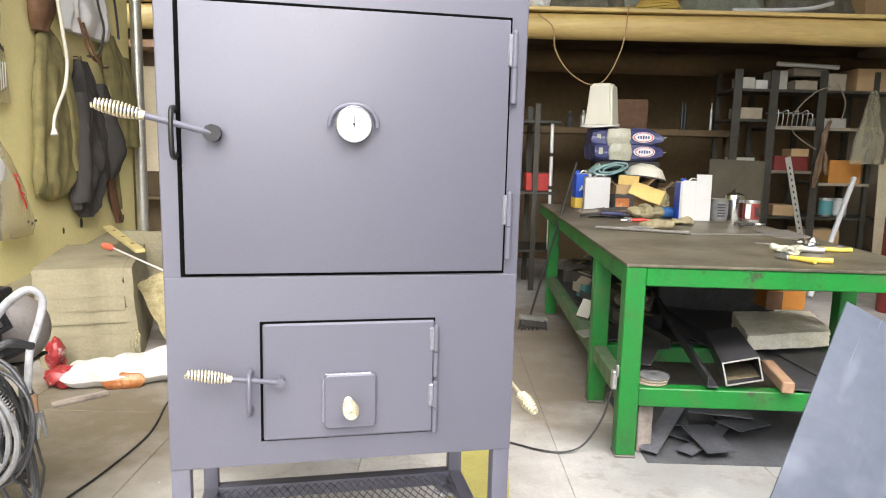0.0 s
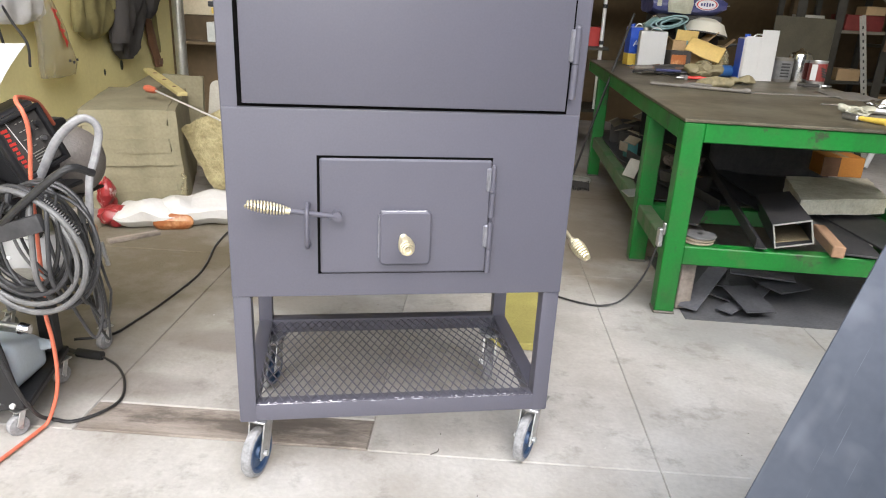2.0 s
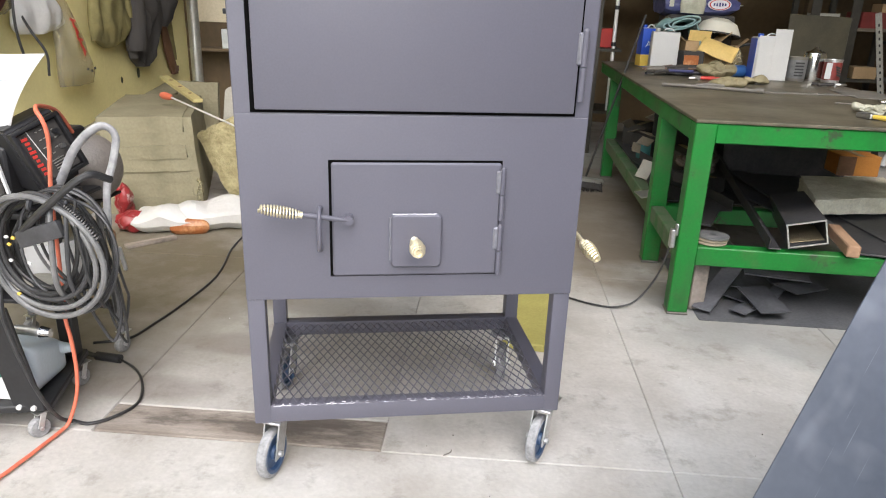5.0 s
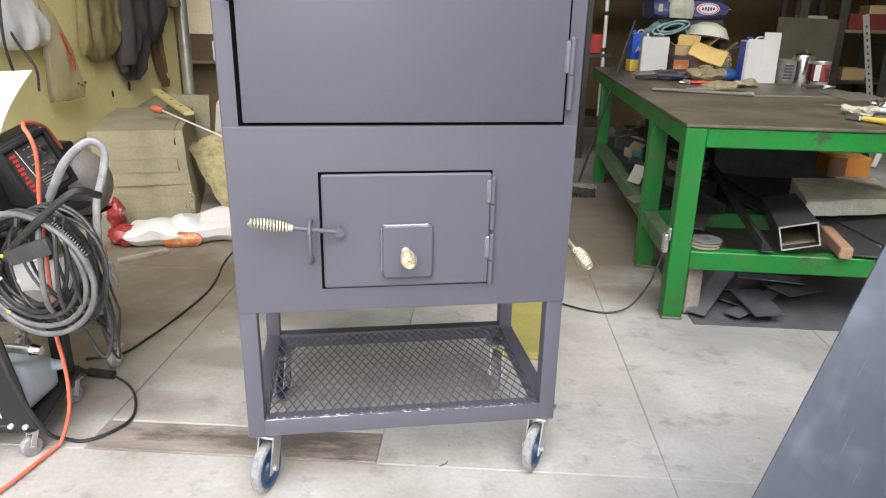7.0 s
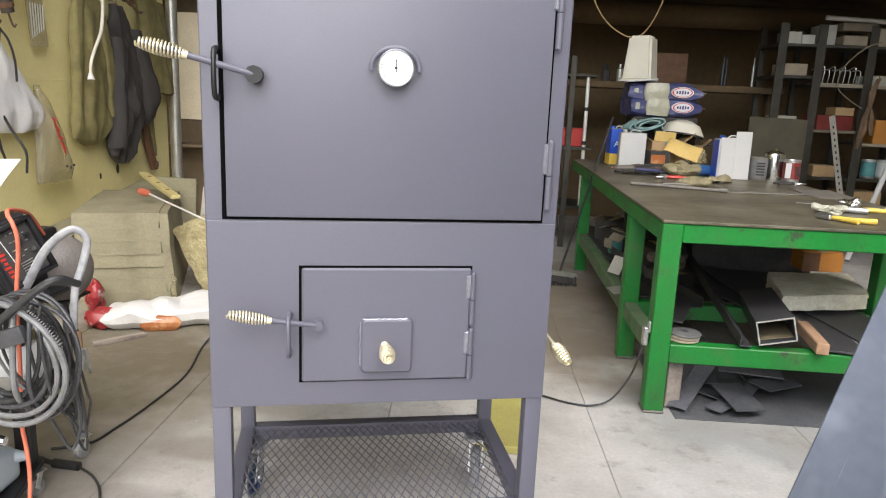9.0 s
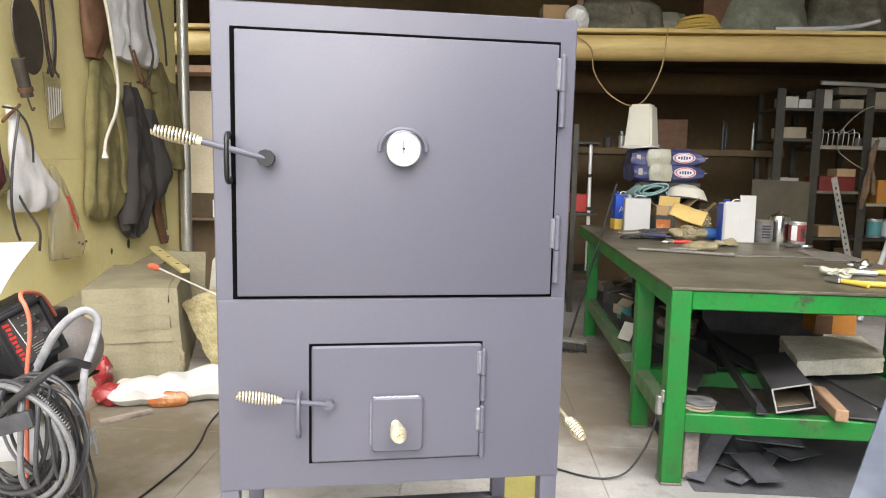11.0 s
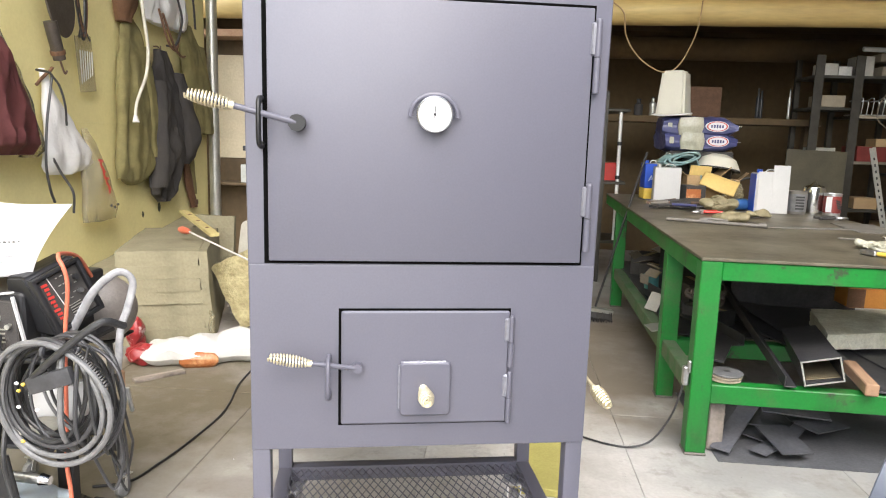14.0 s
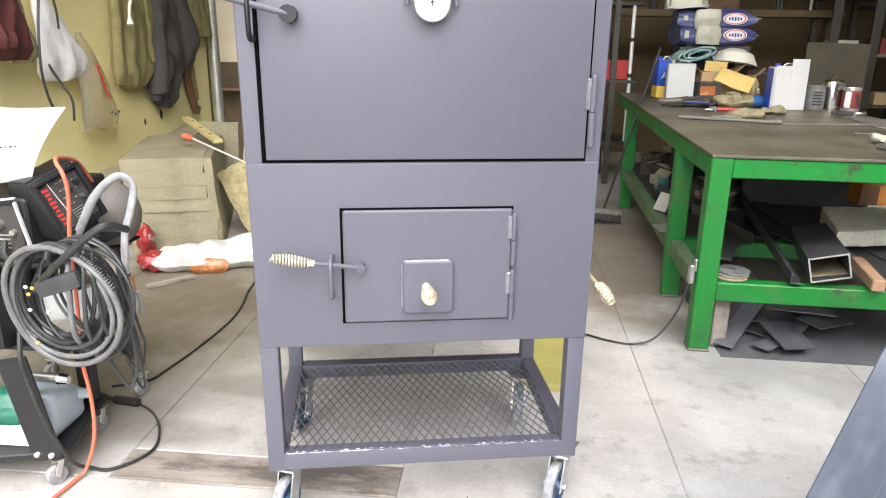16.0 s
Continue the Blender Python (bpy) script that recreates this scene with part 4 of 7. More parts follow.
# ---- mineral wool and the things on and by it ----
def wool_slab(s, seed):
    bm = bmesh.new()
    bmesh.ops.create_cube(bm, size=1.0, matrix=Matrix.Diagonal((*s, 1)))
    bmesh.ops.subdivide_edges(bm, edges=bm.edges[:], cuts=9, use_grid_fill=True)
    return roughen(roughen(roughen(bm, 0.004, 5, seed), 0.004, 14, seed), 0.003, 34, seed)


STACK = room_at(-1.456, 2.137, 0, 19)
w = thing("insulation_stack", STACK, "stack of yellow-brown mineral wool slabs beside the wall", "insulation")
z = 0.0
for k, h in enumerate((0.085, 0.072, 0.078, 0.070, 0.068, 0.074, 0.082)):
    rr = random.Random(k)
    wd = 0.445 if k < 4 else 0.425
    part("wool_slab", wool_slab((wd, 0.96, h + 0.006), k * 1.7), M_WOOL, w, m=pose(-wd / 2 + rr.uniform(-0.003, 0.003) - 0.006 * k, 0.48 + rr.uniform(-0.008, 0.008), z + h / 2, 0, rr.uniform(-0.4, 0.4), rr.uniform(-0.5, 0.5)))
    z += h - 0.0005
bm = wool_slab((0.20, 1.75, 0.50), 51)
for v in bm.verts:
    v.co.z += 0.5 * 0.25 + 0.125
    if v.co.z > 0.3:
        v.co.z += 0.135 * v.co.y - 0.06
    v.co.z = max(v.co.z, 0.002)
solo("wool_slab", bm, M_WOOL, room_at(-2.085, 2.60, 0), "slanting mineral wool batt against the yellow wall", "insulation")
solo("wool_slab", roughen(roughen(wool_slab((0.28, 0.08, 0.42), 33), 0.010, 11, 3), 0.010, 30, 5), material("torn_yellow_wool", (0.40, 0.35, 0.19), 0.95, 0, 0.3, 16, 0.7, 60, other=(0.22, 0.185, 0.09), bumpd=0.012), room_at(-1.32, 2.43, 0.26, 18, -6, -25), "torn mineral wool slab leaning at a slant", "insulation")
part("wool_slab", wool_slab((0.045, 0.955, 0.522), 61), M_WOOL, w, m=pose(0.002, 0.482, 0.263, 0, -4.0, 0))
solo("wool_slab", wool_slab((0.26, 0.06, 0.60), 35), M_WOOL, room_at(-1.82, 3.12, 0.30, 10, -3, 2), "mineral wool slab standing upright behind the stack", "insulation")
solo("white_board", add_plate(bm_new(), (0, 0, 0.31), 0.12, 0.62, 0.045, 0.012), M_GREYCARD, room_at(-1.50, 2.76, 0.0, 0, -6, 5), "narrow white board leaning behind the wool", "board")
t = thing("spirit_level", room_at(-1.73, 2.665, 0.612, -51, 0, 5), "yellow spirit level lying on the wool stack", "spirit level")
part("rail", add_box(bm_new(), (0, 0, 0), (0.72, 0.055, 0.022), 0.003), M_LEVEL, t)
for x in (-0.2, 0.0, 0.2):
    part("vial", add_cyl(bm_new(), (x, 0, 0.010), (x, 0, 0.0125), 0.012, 14), M_BROWN, t)
t = thing("long_screwdriver", room_at(-1.70, 2.435, 0.590, -42), "long screwdriver with a red handle lying on the wool", "screwdriver")
part("handle", add_lathe(bm_new(), [(0, -0.09), (0.017, -0.085), (0.022, -0.05), (0.019, 0.02), (0.010, 0.05)], 12, Matrix.Rotation(radians(90), 4, "Y")), M_ORANGE, t)
part("shaft", add_cyl(bm_new(), (0.045, 0, 0), (0.78, 0, -0.060), 0.005, 10), M_ALU, t)

def crumpled(name, m, s, mat, label, cat, seed, amp=0.03, sub=5, cell=17):
    """Creased film or cloth lying in a heap: ridged folds over a rounded lump, sharply faceted where sub is 4."""
    bm = bmesh.new()
    bmesh.ops.create_icosphere(bm, subdivisions=sub, radius=1.0, matrix=Matrix.Diagonal((s[0] / 2, s[1] / 2, s[2] / 2, 1)))
    off = Vector((seed, seed * 1.7, seed * 0.6))
    for v in bm.verts:
        q = v.co * 9 + off
        if sub == 4:
            near, pts = noise.voronoi(v.co * cell + off)
            d = 1.6 * (near[1] - near[0]) + 0.5 * (1 - 2.2 * abs(noise.noise(q * 1.4))) - 0.9
            v.co += v.normal * amp * d + Vector(noise.noise_vector(pts[0] * 3.3)) * amp * 0.55
        else:
            d = 0.9 * (1 - 2.2 * abs(noise.noise(q))) + 0.5 * (1 - 2.2 * abs(noise.noise(q * 2.3))) + 0.22 * (1 - 2 * abs(noise.noise(q * 5.1)))
            v.co += v.normal * amp * d * 0.75 + Vector(noise.noise_vector(v.co * 5 + off)) * amp * 0.9
        v.co.z = max(v.co.z, -s[2] / 2 * 0.8)
    ob = solo(name, bm, mat, m @ pose(0, 0, s[2] * 0.4), label, cat)
    if sub == 4:
        ob.data.set_sharp_from_angle(angle=radians(14))
    return ob


crumpled("plastic_sack", room_at(-1.62, 1.76, 0, 8), (0.20, 0.17, 0.13), M_SACKRED, "crumpled red printed plastic sack on the floor", "sack", 2.0, 0.020, 4, 9)
crumpled("plastic_sack", room_at(-1.76, 1.93, 0, 40), (0.10, 0.12, 0.24), M_SACKRED, "crumpled red sack slumped against the wool", "sack", 5.0, 0.022, 4, 10)
def flat_sack(m, s, mat, label, seed, crease=0.010):
    """A slack film sack lying down: a flattened cushion with straight, sharp creases."""
    bm = bmesh.new()
    bmesh.ops.create_cube(bm, size=2.0)
    bmesh.ops.subdivide_edges(bm, edges=bm.edges[:], cuts=22, use_grid_fill=True)
    rr = random.Random(seed)
    cuts = [(Vector((rr.uniform(-1, 1), rr.uniform(-1, 1), rr.uniform(-0.3, 0.3))).normalized(), rr.uniform(5, 11), rr.uniform(0, 6)) for _ in range(5)]
    for v in bm.verts:
        x, y, z = v.co
        f = (1 - abs(x) ** 5) * 0.72 + 0.28
        g = (1 - abs(y) ** 3) * 0.75 + 0.25
        p = Vector((x * s[0] / 2, y * s[1] / 2 * (0.9 + 0.1 * f), z * s[2] / 2 * f * g))
        for d, fr, ph in cuts:
            a = p.dot(d) * fr * 4 + ph + 1.5 * noise.noise(p * 6)
            p += Vector((0, 0, 1 if z > 0 else 0.2)) * crease * (0.5 - abs((a / math.pi) % 2 - 1)) * 0.55
            p += Vector((0, -0.6, 0)) * crease * (0.5 - abs((a / math.pi + 0.4) % 2 - 1)) * 0.5 * (y < 0)
        v.co = p + Vector(noise.noise_vector(p * 7 + Vector((seed, 0, 0)))) * 0.012
        v.co.z = max(v.co.z, -s[2] * 0.42)
    ob = solo("plastic_sack", bm, mat, m @ pose(0, 0, s[2] * 0.42 + 0.001), label, "sack")
    ob.data.set_sharp_from_angle(angle=radians(16))
    return ob


flat_sack(room_at(-1.47, 1.80, 0, 12), (0.30, 0.22, 0.14), M_SACK, "crumpled white plastic sack on the floor", 3, 0.024)
flat_sack(room_at(-1.33, 1.755, 0, 20), (0.19, 0.07, 0.085), M_RUSTFILM, "orange-brown printed plastic sack lying flat", 7, 0.006)
flat_sack(room_at(-1.22, 1.91, 0, 20), (0.60, 0.24, 0.145), M_SACK, "long slack white plastic sack lying on the floor", 9, 0.024)
crumpled("plastic_sack", room_at(-1.43, 2.14, 0, 80), (0.05, 0.03, 0.22), M_FILM, "twisted pale plastic strip standing up", "sack", 11.0, 0.016, 4)
solo("floor_board", add_box(bm_new(), (0, 0, 0.008), (0.24, 0.045, 0.016), 0.003), M_PLANK, room_at(-1.45, 1.575, 0, 46), "thin dirty wooden stick lying on the floor", "board")

# ---- welding cart ----
def small_caster(parent, x, y, spin, name="caster"):
    e = new(name)
    e.parent = parent
    e.matrix_local = pose(x, y, 0, 0, 0, spin)
    bm = add_box(bm_new(), (0, 0, 0.072), (0.040, 0.034, 0.004), 0.001)
    for s in (-1, 1):
        add_box(bm, (-0.007, s * 0.014, 0.05), (0.016, 0.003, 0.045), 0.001, turn(0, 18, 0))
    part("fork", bm, M_ZINC, e)
    wm = Matrix.Translation((-0.012, 0, 0.028)) @ Matrix.Rotation(radians(90), 4, "X")
    part("wheel", add_lathe(bm_new(), [(0, -0.01), (0.018, -0.011), (0.026, -0.010), (0.028, -0.004), (0.028, 0.004), (0.026, 0.010), (0.018, 0.011), (0, 0.01)], 22, wm), M_RUBBER, e)
    part("axle", add_cyl(bm_new(), (-0.012, -0.019, 0.028), (-0.012, 0.019, 0.028), 0.005, 8), M_ZINC, e)
    return e


cart = thing("welding_cart", room_at(0, 0), "black steel welding cart on small casters", "cart")
part("tray", add_box(bm_new(), (-0.31, 0.16, 0.0), (0.62, 0.32, 0.022), 0.004), M_BLACK, cart, m=pose(-0.968, 0.035, 0.087, 0, 0, 14))
part("side_panel", add_box(bm_new(), (-1.047, 0.024, 0.225), (0.085, 0.008, 0.30), 0.002, turn(0, -11, 0)), M_BLACK, cart)
part("post", add_box(bm_new(), (-1.075, 0.31, 0.34), (0.05, 0.035, 0.50), 0.004), M_BLACK, cart)
part("post", add_box(bm_new(), (-1.50, 0.30, 0.34), (0.035, 0.035, 0.50), 0.004), M_BLACK, cart)
part("upper_shelf", add_box(bm_new(), (-1.27, 0.27, 0.592), (0.58, 0.32, 0.014), 0.004), M_BLACK, cart)
part("middle_shelf", add_box(bm_new(), (-1.27, 0.30, 0.345), (0.56, 0.34, 0.012), 0.004), M_BLACK, cart)
for x, y in ((-1.004, 0.040), (-1.045, 0.305), (-1.48, -0.05), (-1.54, 0.22)):
    small_caster(cart, x, y, 60 + 40 * y)
for x in (-1.045, -1.005):
    part("bolt", add_cyl(bm_new(), (x, 0.022, 0.094), (x, 0.012, 0.094), 0.007, 8), M_WHITE, cart)

stand = thing("tool_stand", room_at(0, 0), "grey steel stand on a small caster behind the cart", "stand")
part("leg", add_tube(bm_new(), [(-1.045, 0.50, 0.62), (-1.042, 0.50, 0.35), (-1.035, 0.51, 0.20), (-1.03, 0.52, 0.07)], 0.011, 10), M_PALEGREY, stand)
part("leg", add_tube(bm_new(), [(-1.40, 0.60, 0.62), (-1.40, 0.60, 0.07)], 0.011, 10), M_PALEGREY, stand)
part("cross_bar", add_tube(bm_new(), [(-1.40, 0.60, 0.62), (-1.2, 0.55, 0.63), (-1.045, 0.50, 0.62)], 0.011, 10), M_PALEGREY, stand)
part("foot_bar", add_box(bm_new(), (-1.11, 0.52, 0.17), (0.14, 0.02, 0.03), 0.004), M_CHAR, stand)
part("top_plate", add_box(bm_new(), (-1.09, 0.53, 0.535), (0.15, 0.13, 0.008), 0.002), M_CHAR, stand)
small_caster(stand, -1.03, 0.525, 75)
small_caster(stand, -1.40, 0.60, 75)

wd = thing("welding_machine", room_at(-0.965, 0.185, 0.752, 70, 0, -18) @ Matrix.Scale(0.76, 4) @ Matrix.Translation((0, -0.02, -0.108)), "black welding machine with a red striped control panel, tilted", "welder")
bm = bmesh.new()
prof = [(0.0, 0.0), (0.17, 0.0), (0.17, 0.17), (0.15, 0.212), (0.07, 0.222), (0.05, 0.215)]
va = [bm.verts.new((-0.095, y, z)) for y, z in prof]
vb = [bm.verts.new((0.095, y, z)) for y, z in prof]
bm.faces.new(va)
bm.faces.new(vb[::-1])
for k in range(6):
    bm.faces.new((va[k], va[(k + 1) % 6], vb[(k + 1) % 6], vb[k]))
bmesh.ops.bevel(bm, geom=bm.edges[:], offset=0.008, segments=3, affect="EDGES")
part("casing", bm, M_BLACK, wd)
tilt = pose(0, 0.020, 0.108, -13, 0, 0)
pn = part("control_panel", add_box(bm_new(), (0, -0.004, 0), (0.155, 0.010, 0.175), 0.004), M_CHAR, wd, "recessed dark control panel", m=tilt)
for z in (-0.095, 0.095):
    part("bezel", add_box(bm_new(), (0, -0.010, z), (0.186, 0.026, 0.014), 0.005, seg=2), M_BLACK, wd, m=tilt)
for x in (-0.086, 0.086):
    part("bezel", add_box(bm_new(), (x, -0.010, 0), (0.016, 0.026, 0.19), 0.005, seg=2), M_BLACK, wd, m=tilt)
for k in range(9):
    part("red_print", add_box(bm_new(), (-0.056 + 0.002 * (k % 2), -0.0098, 0.066 - 0.0155 * k), (0.022 - 0.005 * (k % 3), 0.002, 0.009), 0.0, turn(0, 6, 0)), M_RED, pn)
for k in range(14):
    part("pale_print", add_box(bm_new(), (-0.008 + 0.018 * (k % 4), -0.0098, 0.070 - 0.014 * (k // 2)), (0.006 + 0.004 * (k % 3), 0.002, 0.003)), M_GALV, pn)
part("white_line", add_box(bm_new(), (-0.030, -0.0098, 0.02), (0.0025, 0.002, 0.13), 0.0, turn(0, -6, 0)), M_WHITE, pn)
for x, z, r in ((0.045, -0.005, 0.008), (0.015, 0.035, 0.009), (0.052, 0.045, 0.009)):
    part("dial", add_cyl(bm_new(), (x, -0.008, z), (x, -0.026, z), r, 16), M_STEEL if z < 0 else M_BLACK, pn)
for k in range(5):
    part("printed_line", add_box(bm_new(), (0.01, -0.0098, -0.035 - 0.009 * k), (0.045, 0.002, 0.003)), M_GALV, pn)

pm = thing("plasma_cutter", room_at(-1.205, 0.12, 0.599), "black power unit with chrome sockets", "welder")
part("casing", add_box(bm_new(), (0, 0.18, 0.085), (0.34, 0.36, 0.17), 0.014, seg=3), M_BLACK, pm)
part("front_plate", add_box(bm_new(), (0.02, -0.004, 0.085), (0.27, 0.010, 0.13), 0.004), M_CHAR, pm)
part("socket_block", add_box(bm_new(), (0.150, 0.085, 0.13), (0.06, 0.06, 0.20), 0.006), M_BLACK, pm)
for x in (0.140, 0.165):
    sk = part("socket", add_cyl(bm_new(), (x, 0.055, 0.200), (x, 0.028, 0.200), 0.011, 16), M_CHROME, pm)
    part("nut", add_cyl(bm_new(), (x, 0.028, 0.200), (x, 0.012, 0.200), 0.007, 6), M_CHROME, sk)
part("white_edge", add_box(bm_new(), (0.163, -0.014, 0.105), (0.006, 0.012, 0.120), 0.002, turn(0, -12, 0)), M_WHITE, pm)
part("white_edge", add_box(bm_new(), (0.055, -0.014, 0.160), (0.20, 0.012, 0.005), 0.002, turn(0, -8, 0)), M_WHITE, pm)
part("knob", add_cyl(bm_new(), (0.10, -0.008, 0.105), (0.10, -0.03, 0.105), 0.012, 16), M_GALV, pm)
part("knob", add_cyl(bm_new(), (0.135, -0.008, 0.085), (0.135, -0.022, 0.085), 0.007, 12), M_GALV, pm)
for k in range(4):
    part("printed_line", add_box(bm_new(), (0.095, -0.0095, 0.075 - 0.011 * k), (0.05, 0.001, 0.004)), M_GALV, pm)
part("lead", add_tube(bm_new(), [(0.11, -0.02, 0.06), (0.13, -0.05, 0.03), (0.17, -0.05, 0.02), (0.20, -0.03, 0.02)], 0.009, 8), M_CABLE, pm)

fb = thing("feeder_box", room_at(-1.33, 0.10, 0.352), "black feeder box with a white edged front panel", "welder")
part("casing", add_box(bm_new(), (0, 0.13, 0.105), (0.36, 0.26, 0.21), 0.010, seg=2), M_BLACK, fb)
part("panel", add_box(bm_new(), (0.0, -0.002, 0.11), (0.32, 0.008, 0.17), 0.003), M_CHAR, fb)
part("white_edge", add_box(bm_new(), (0.155, -0.010, 0.115), (0.010, 0.008, 0.19), 0.002, turn(0, 18, 0)), M_WHITE, fb)
part("knob", add_cyl(bm_new(), (0.06, -0.006, 0.14), (0.06, -0.026, 0.14), 0.016, 18), M_GALV, fb)
for k in range(3):
    part("printed_line", add_box(bm_new(), (0.07, -0.0065, 0.09 - 0.02 * k), (0.05, 0.001, 0.006)), M_GALV, fb)

t = thing("cylinder_drum", room_at(-1.12, 0.36, 0.352), "white plastic tub standing behind the cables", "drum")
part("drum", add_lathe(bm_new(), [(0, 0), (0.095, 0), (0.10, 0.01), (0.10, 0.09), (0.095, 0.105), (0, 0.112)], 32), M_WHITE, t)
part("drum_lid", add_lathe(bm_new(), [(0.0, 0.116), (0.085, 0.113), (0.088, 0.105)], 28), M_GALV, t)

t = thing("wire_spool", room_at(-1.075, 0.20, 0.352), "flat tan wire spool lying on the cart shelf", "spool")
part("rim", add_lathe(bm_new(), [(0.012, 0.0), (0.058, 0.0), (0.060, 0.003), (0.058, 0.006), (0.012, 0.006)], 32, Matrix.Translation((0, 0, 0.022))), M_GREYCARD, t)
part("core", add_cyl(bm_new(), (0, 0, 0), (0, 0, 0.022), 0.035, 24), M_BLACK, t)

# papers leaning on top of the machines
def paper(u, v):
    x = -0.30 + 0.470 * u - 0.075 * (1 - v) * max(0, u - 0.3) * 1.4
    z = 0.205 * v
    y = 0.10 * v * v + 0.012 * math.sin(u * 5) * v - 0.02 * v
    return Vector((x, y, z + 0.030 * u * (1 - v) + 0.004 * math.sin(u * 7)))


t = thing("paper_sheet", room_at(-1.118, 0.14, 0.783), "large white printed sheet propped on top of the welder", "paper")
ps = part("sheet", add_sheet(bm_new(), paper, 26, 16), M_PAPER, t)
so = ps.modifiers.new("thick", "SOLIDIFY")
so.thickness = 0.0012
for k in range(8):
    p = paper(0.60 + 0.032 * k, 0.50)
    part("printed_mark", add_box(bm_new(), (p.x, p.y - 0.002, p.z), (0.008 - 0.003 * (k % 2), 0.0012, 0.004)), M_INK, t)
for f, g2, wd2 in ((0.55, 0.66, 0.34), (0.55, 0.30, 0.30), (0.60, 0.22, 0.22)):
    p, q = paper(f, g2), paper(f + wd2, g2)
    part("printed_line", add_tube(bm_new(), [p + Vector((0, -0.002, 0)), paper(f + wd2 / 2, g2) + Vector((0, -0.003, 0)), q + Vector((0, -0.002, 0))], 0.0007, 4, 0), M_INK, t)
p = paper(0.56, 0.9)
part("printed_block", add_box(bm_new(), (p.x - 0.02, p.y - 0.003, p.z), (0.035, 0.0015, 0.035), 0, turn(24, 0, 0)), M_CHAR, t)

# the big cable coil
coilt = thing("cable_coil", room_at(-0.884, 0.03, 0.536), "loose coil of grey and black welding cable hung on the cart", "cable")
rr = random.Random(5)
LOOPS = ((0.0, 0.0, 0.150, 0.152, 0.0085, 2), (-0.007, 0.004, 0.139, 0.137, 0.0075, 2), (-0.014, 0.018, 0.126, 0.129, 0.0070, 0), (-0.020, 0.026, 0.103, 0.121, 0.0065, 1),
         (-0.014, 0.028, 0.114, 0.118, 0.0065, 1), (-0.026, 0.011, 0.121, 0.111, 0.0065, 1), (0.004, 0.026, 0.086, 0.131, 0.0045, 0), (0.040, 0.026, 0.072, 0.121, 0.0045, 1),
         (0.014, -0.017, 0.143, 0.143, 0.0050, 0), (-0.010, 0.010, 0.132, 0.124, 0.0055, 1), (0.010, 0.000, 0.136, 0.149, 0.0060, 0), (-0.03, 0.0, 0.118, 0.134, 0.0060, 1), (0.022, 0.012, 0.10, 0.14, 0.0045, 2))
for k, (ox, oz, ra, rb, cr, mi) in enumerate(LOOPS):
    pts, ph = [], rr.uniform(0, 6)
    for i in range(27):
        a = 2 * math.pi * i / 24
        wob = 1 + 0.035 * math.sin(2 * a + ph) + 0.025 * math.sin(3 * a + ph * 2)
        pts.append((ox + ra * wob * math.cos(a), -0.045 + 0.0075 * k + 0.014 * math.sin(a + ph), oz + rb * wob * math.sin(a)))
    part("cable_loop", add_tube(bm_new(), pts, cr * 0.86, 8, 2), (M_GCABLE, M_CABLE, M_CABLEG)[mi], coilt)
part("torch_neck", add_tube(bm_new(), [(-0.05, -0.055, 0.045), (-0.016, -0.065, 0.083), (0.06, -0.07, 0.15), (0.137, -0.05, 0.21), (0.165, 0.0, 0.19)], 0.009, 10), M_CABLE, coilt, "black torch cable")
part("torch_body", add_box(bm_new(), (0.015, -0.062, 0.068), (0.115, 0.022, 0.042), 0.008, turn(0, -18, 0), 2), M_GCABLE, coilt, "dark grey torch body")
for x0, x1, cr, mat in ((0.040, 0.028, 0.0070, M_CABLEG), (0.078, 0.064, 0.0055, M_GCABLE), (0.100, 0.112, 0.0040, M_CABLE)):
    part("cable_tail", add_tube(bm_new(), [(x0 - 0.01, -0.03, 0.14), (x0, -0.058, 0.10), (x1, -0.055, -0.05), (x1 - 0.01, 0.00, -0.13), (x1 - 0.05, 0.07, -0.17), (x1 - 0.12, 0.12, -0.14)], cr, 10), mat, coilt)
for k, (x0, x1, low, cr, mat) in enumerate(((0.035, 0.10, -0.27, 0.0042, M_GCABLE), (0.055, 0.125, -0.23, 0.0036, M_CABLE), (0.06, 0.11, -0.29, 0.0034, M_CABLE), (0.02, 0.085, -0.21, 0.0040, M_CABLE))):
    part("cable_tail", add_tube(bm_new(), [(x0, -0.01 + 0.02 * k, 0.06), (x0 + 0.012, 0.02 + 0.02 * k, -0.12), (x0 + 0.02, 0.05 + 0.015 * k, low + 0.06), ((x0 + x1) / 2 + 0.01, 0.07 + 0.015 * k, low), (x1, 0.08, low + 0.08), (x1 + 0.005, 0.06, -0.10), (x1 - 0.02, 0.05, 0.05)], cr, 8), mat, coilt)
bm = bm_new()
for k in range(16):
    p = Vector((0.075 + 0.0045 * k, -0.052, 0.135 - 0.0035 * k - 0.0001 * k * k))
    add_cyl(bm, p, p + Vector((0.0028, 0, -0.0022)), 0.0085, 10)
part("strain_relief", bm, M_CABLE, coilt, "ribbed black strain relief")
for x, z, mat in ((-0.05, 0.056, M_YELLOW), (-0.062, 0.040, M_YELLOW), (-0.066, 0.058, M_WHITE), (-0.065, 0.0, M_WHITE), (-0.02, -0.005, M_WHITE), (0.036, 0.13, M_WHITE), (-0.06, -0.085, M_YELLOW)):
    part("cable_tag", add_box(bm_new(), (x, -0.068, z), (0.009, 0.008, 0.007), 0.002, turn(0, 25, 0)), mat, coilt)
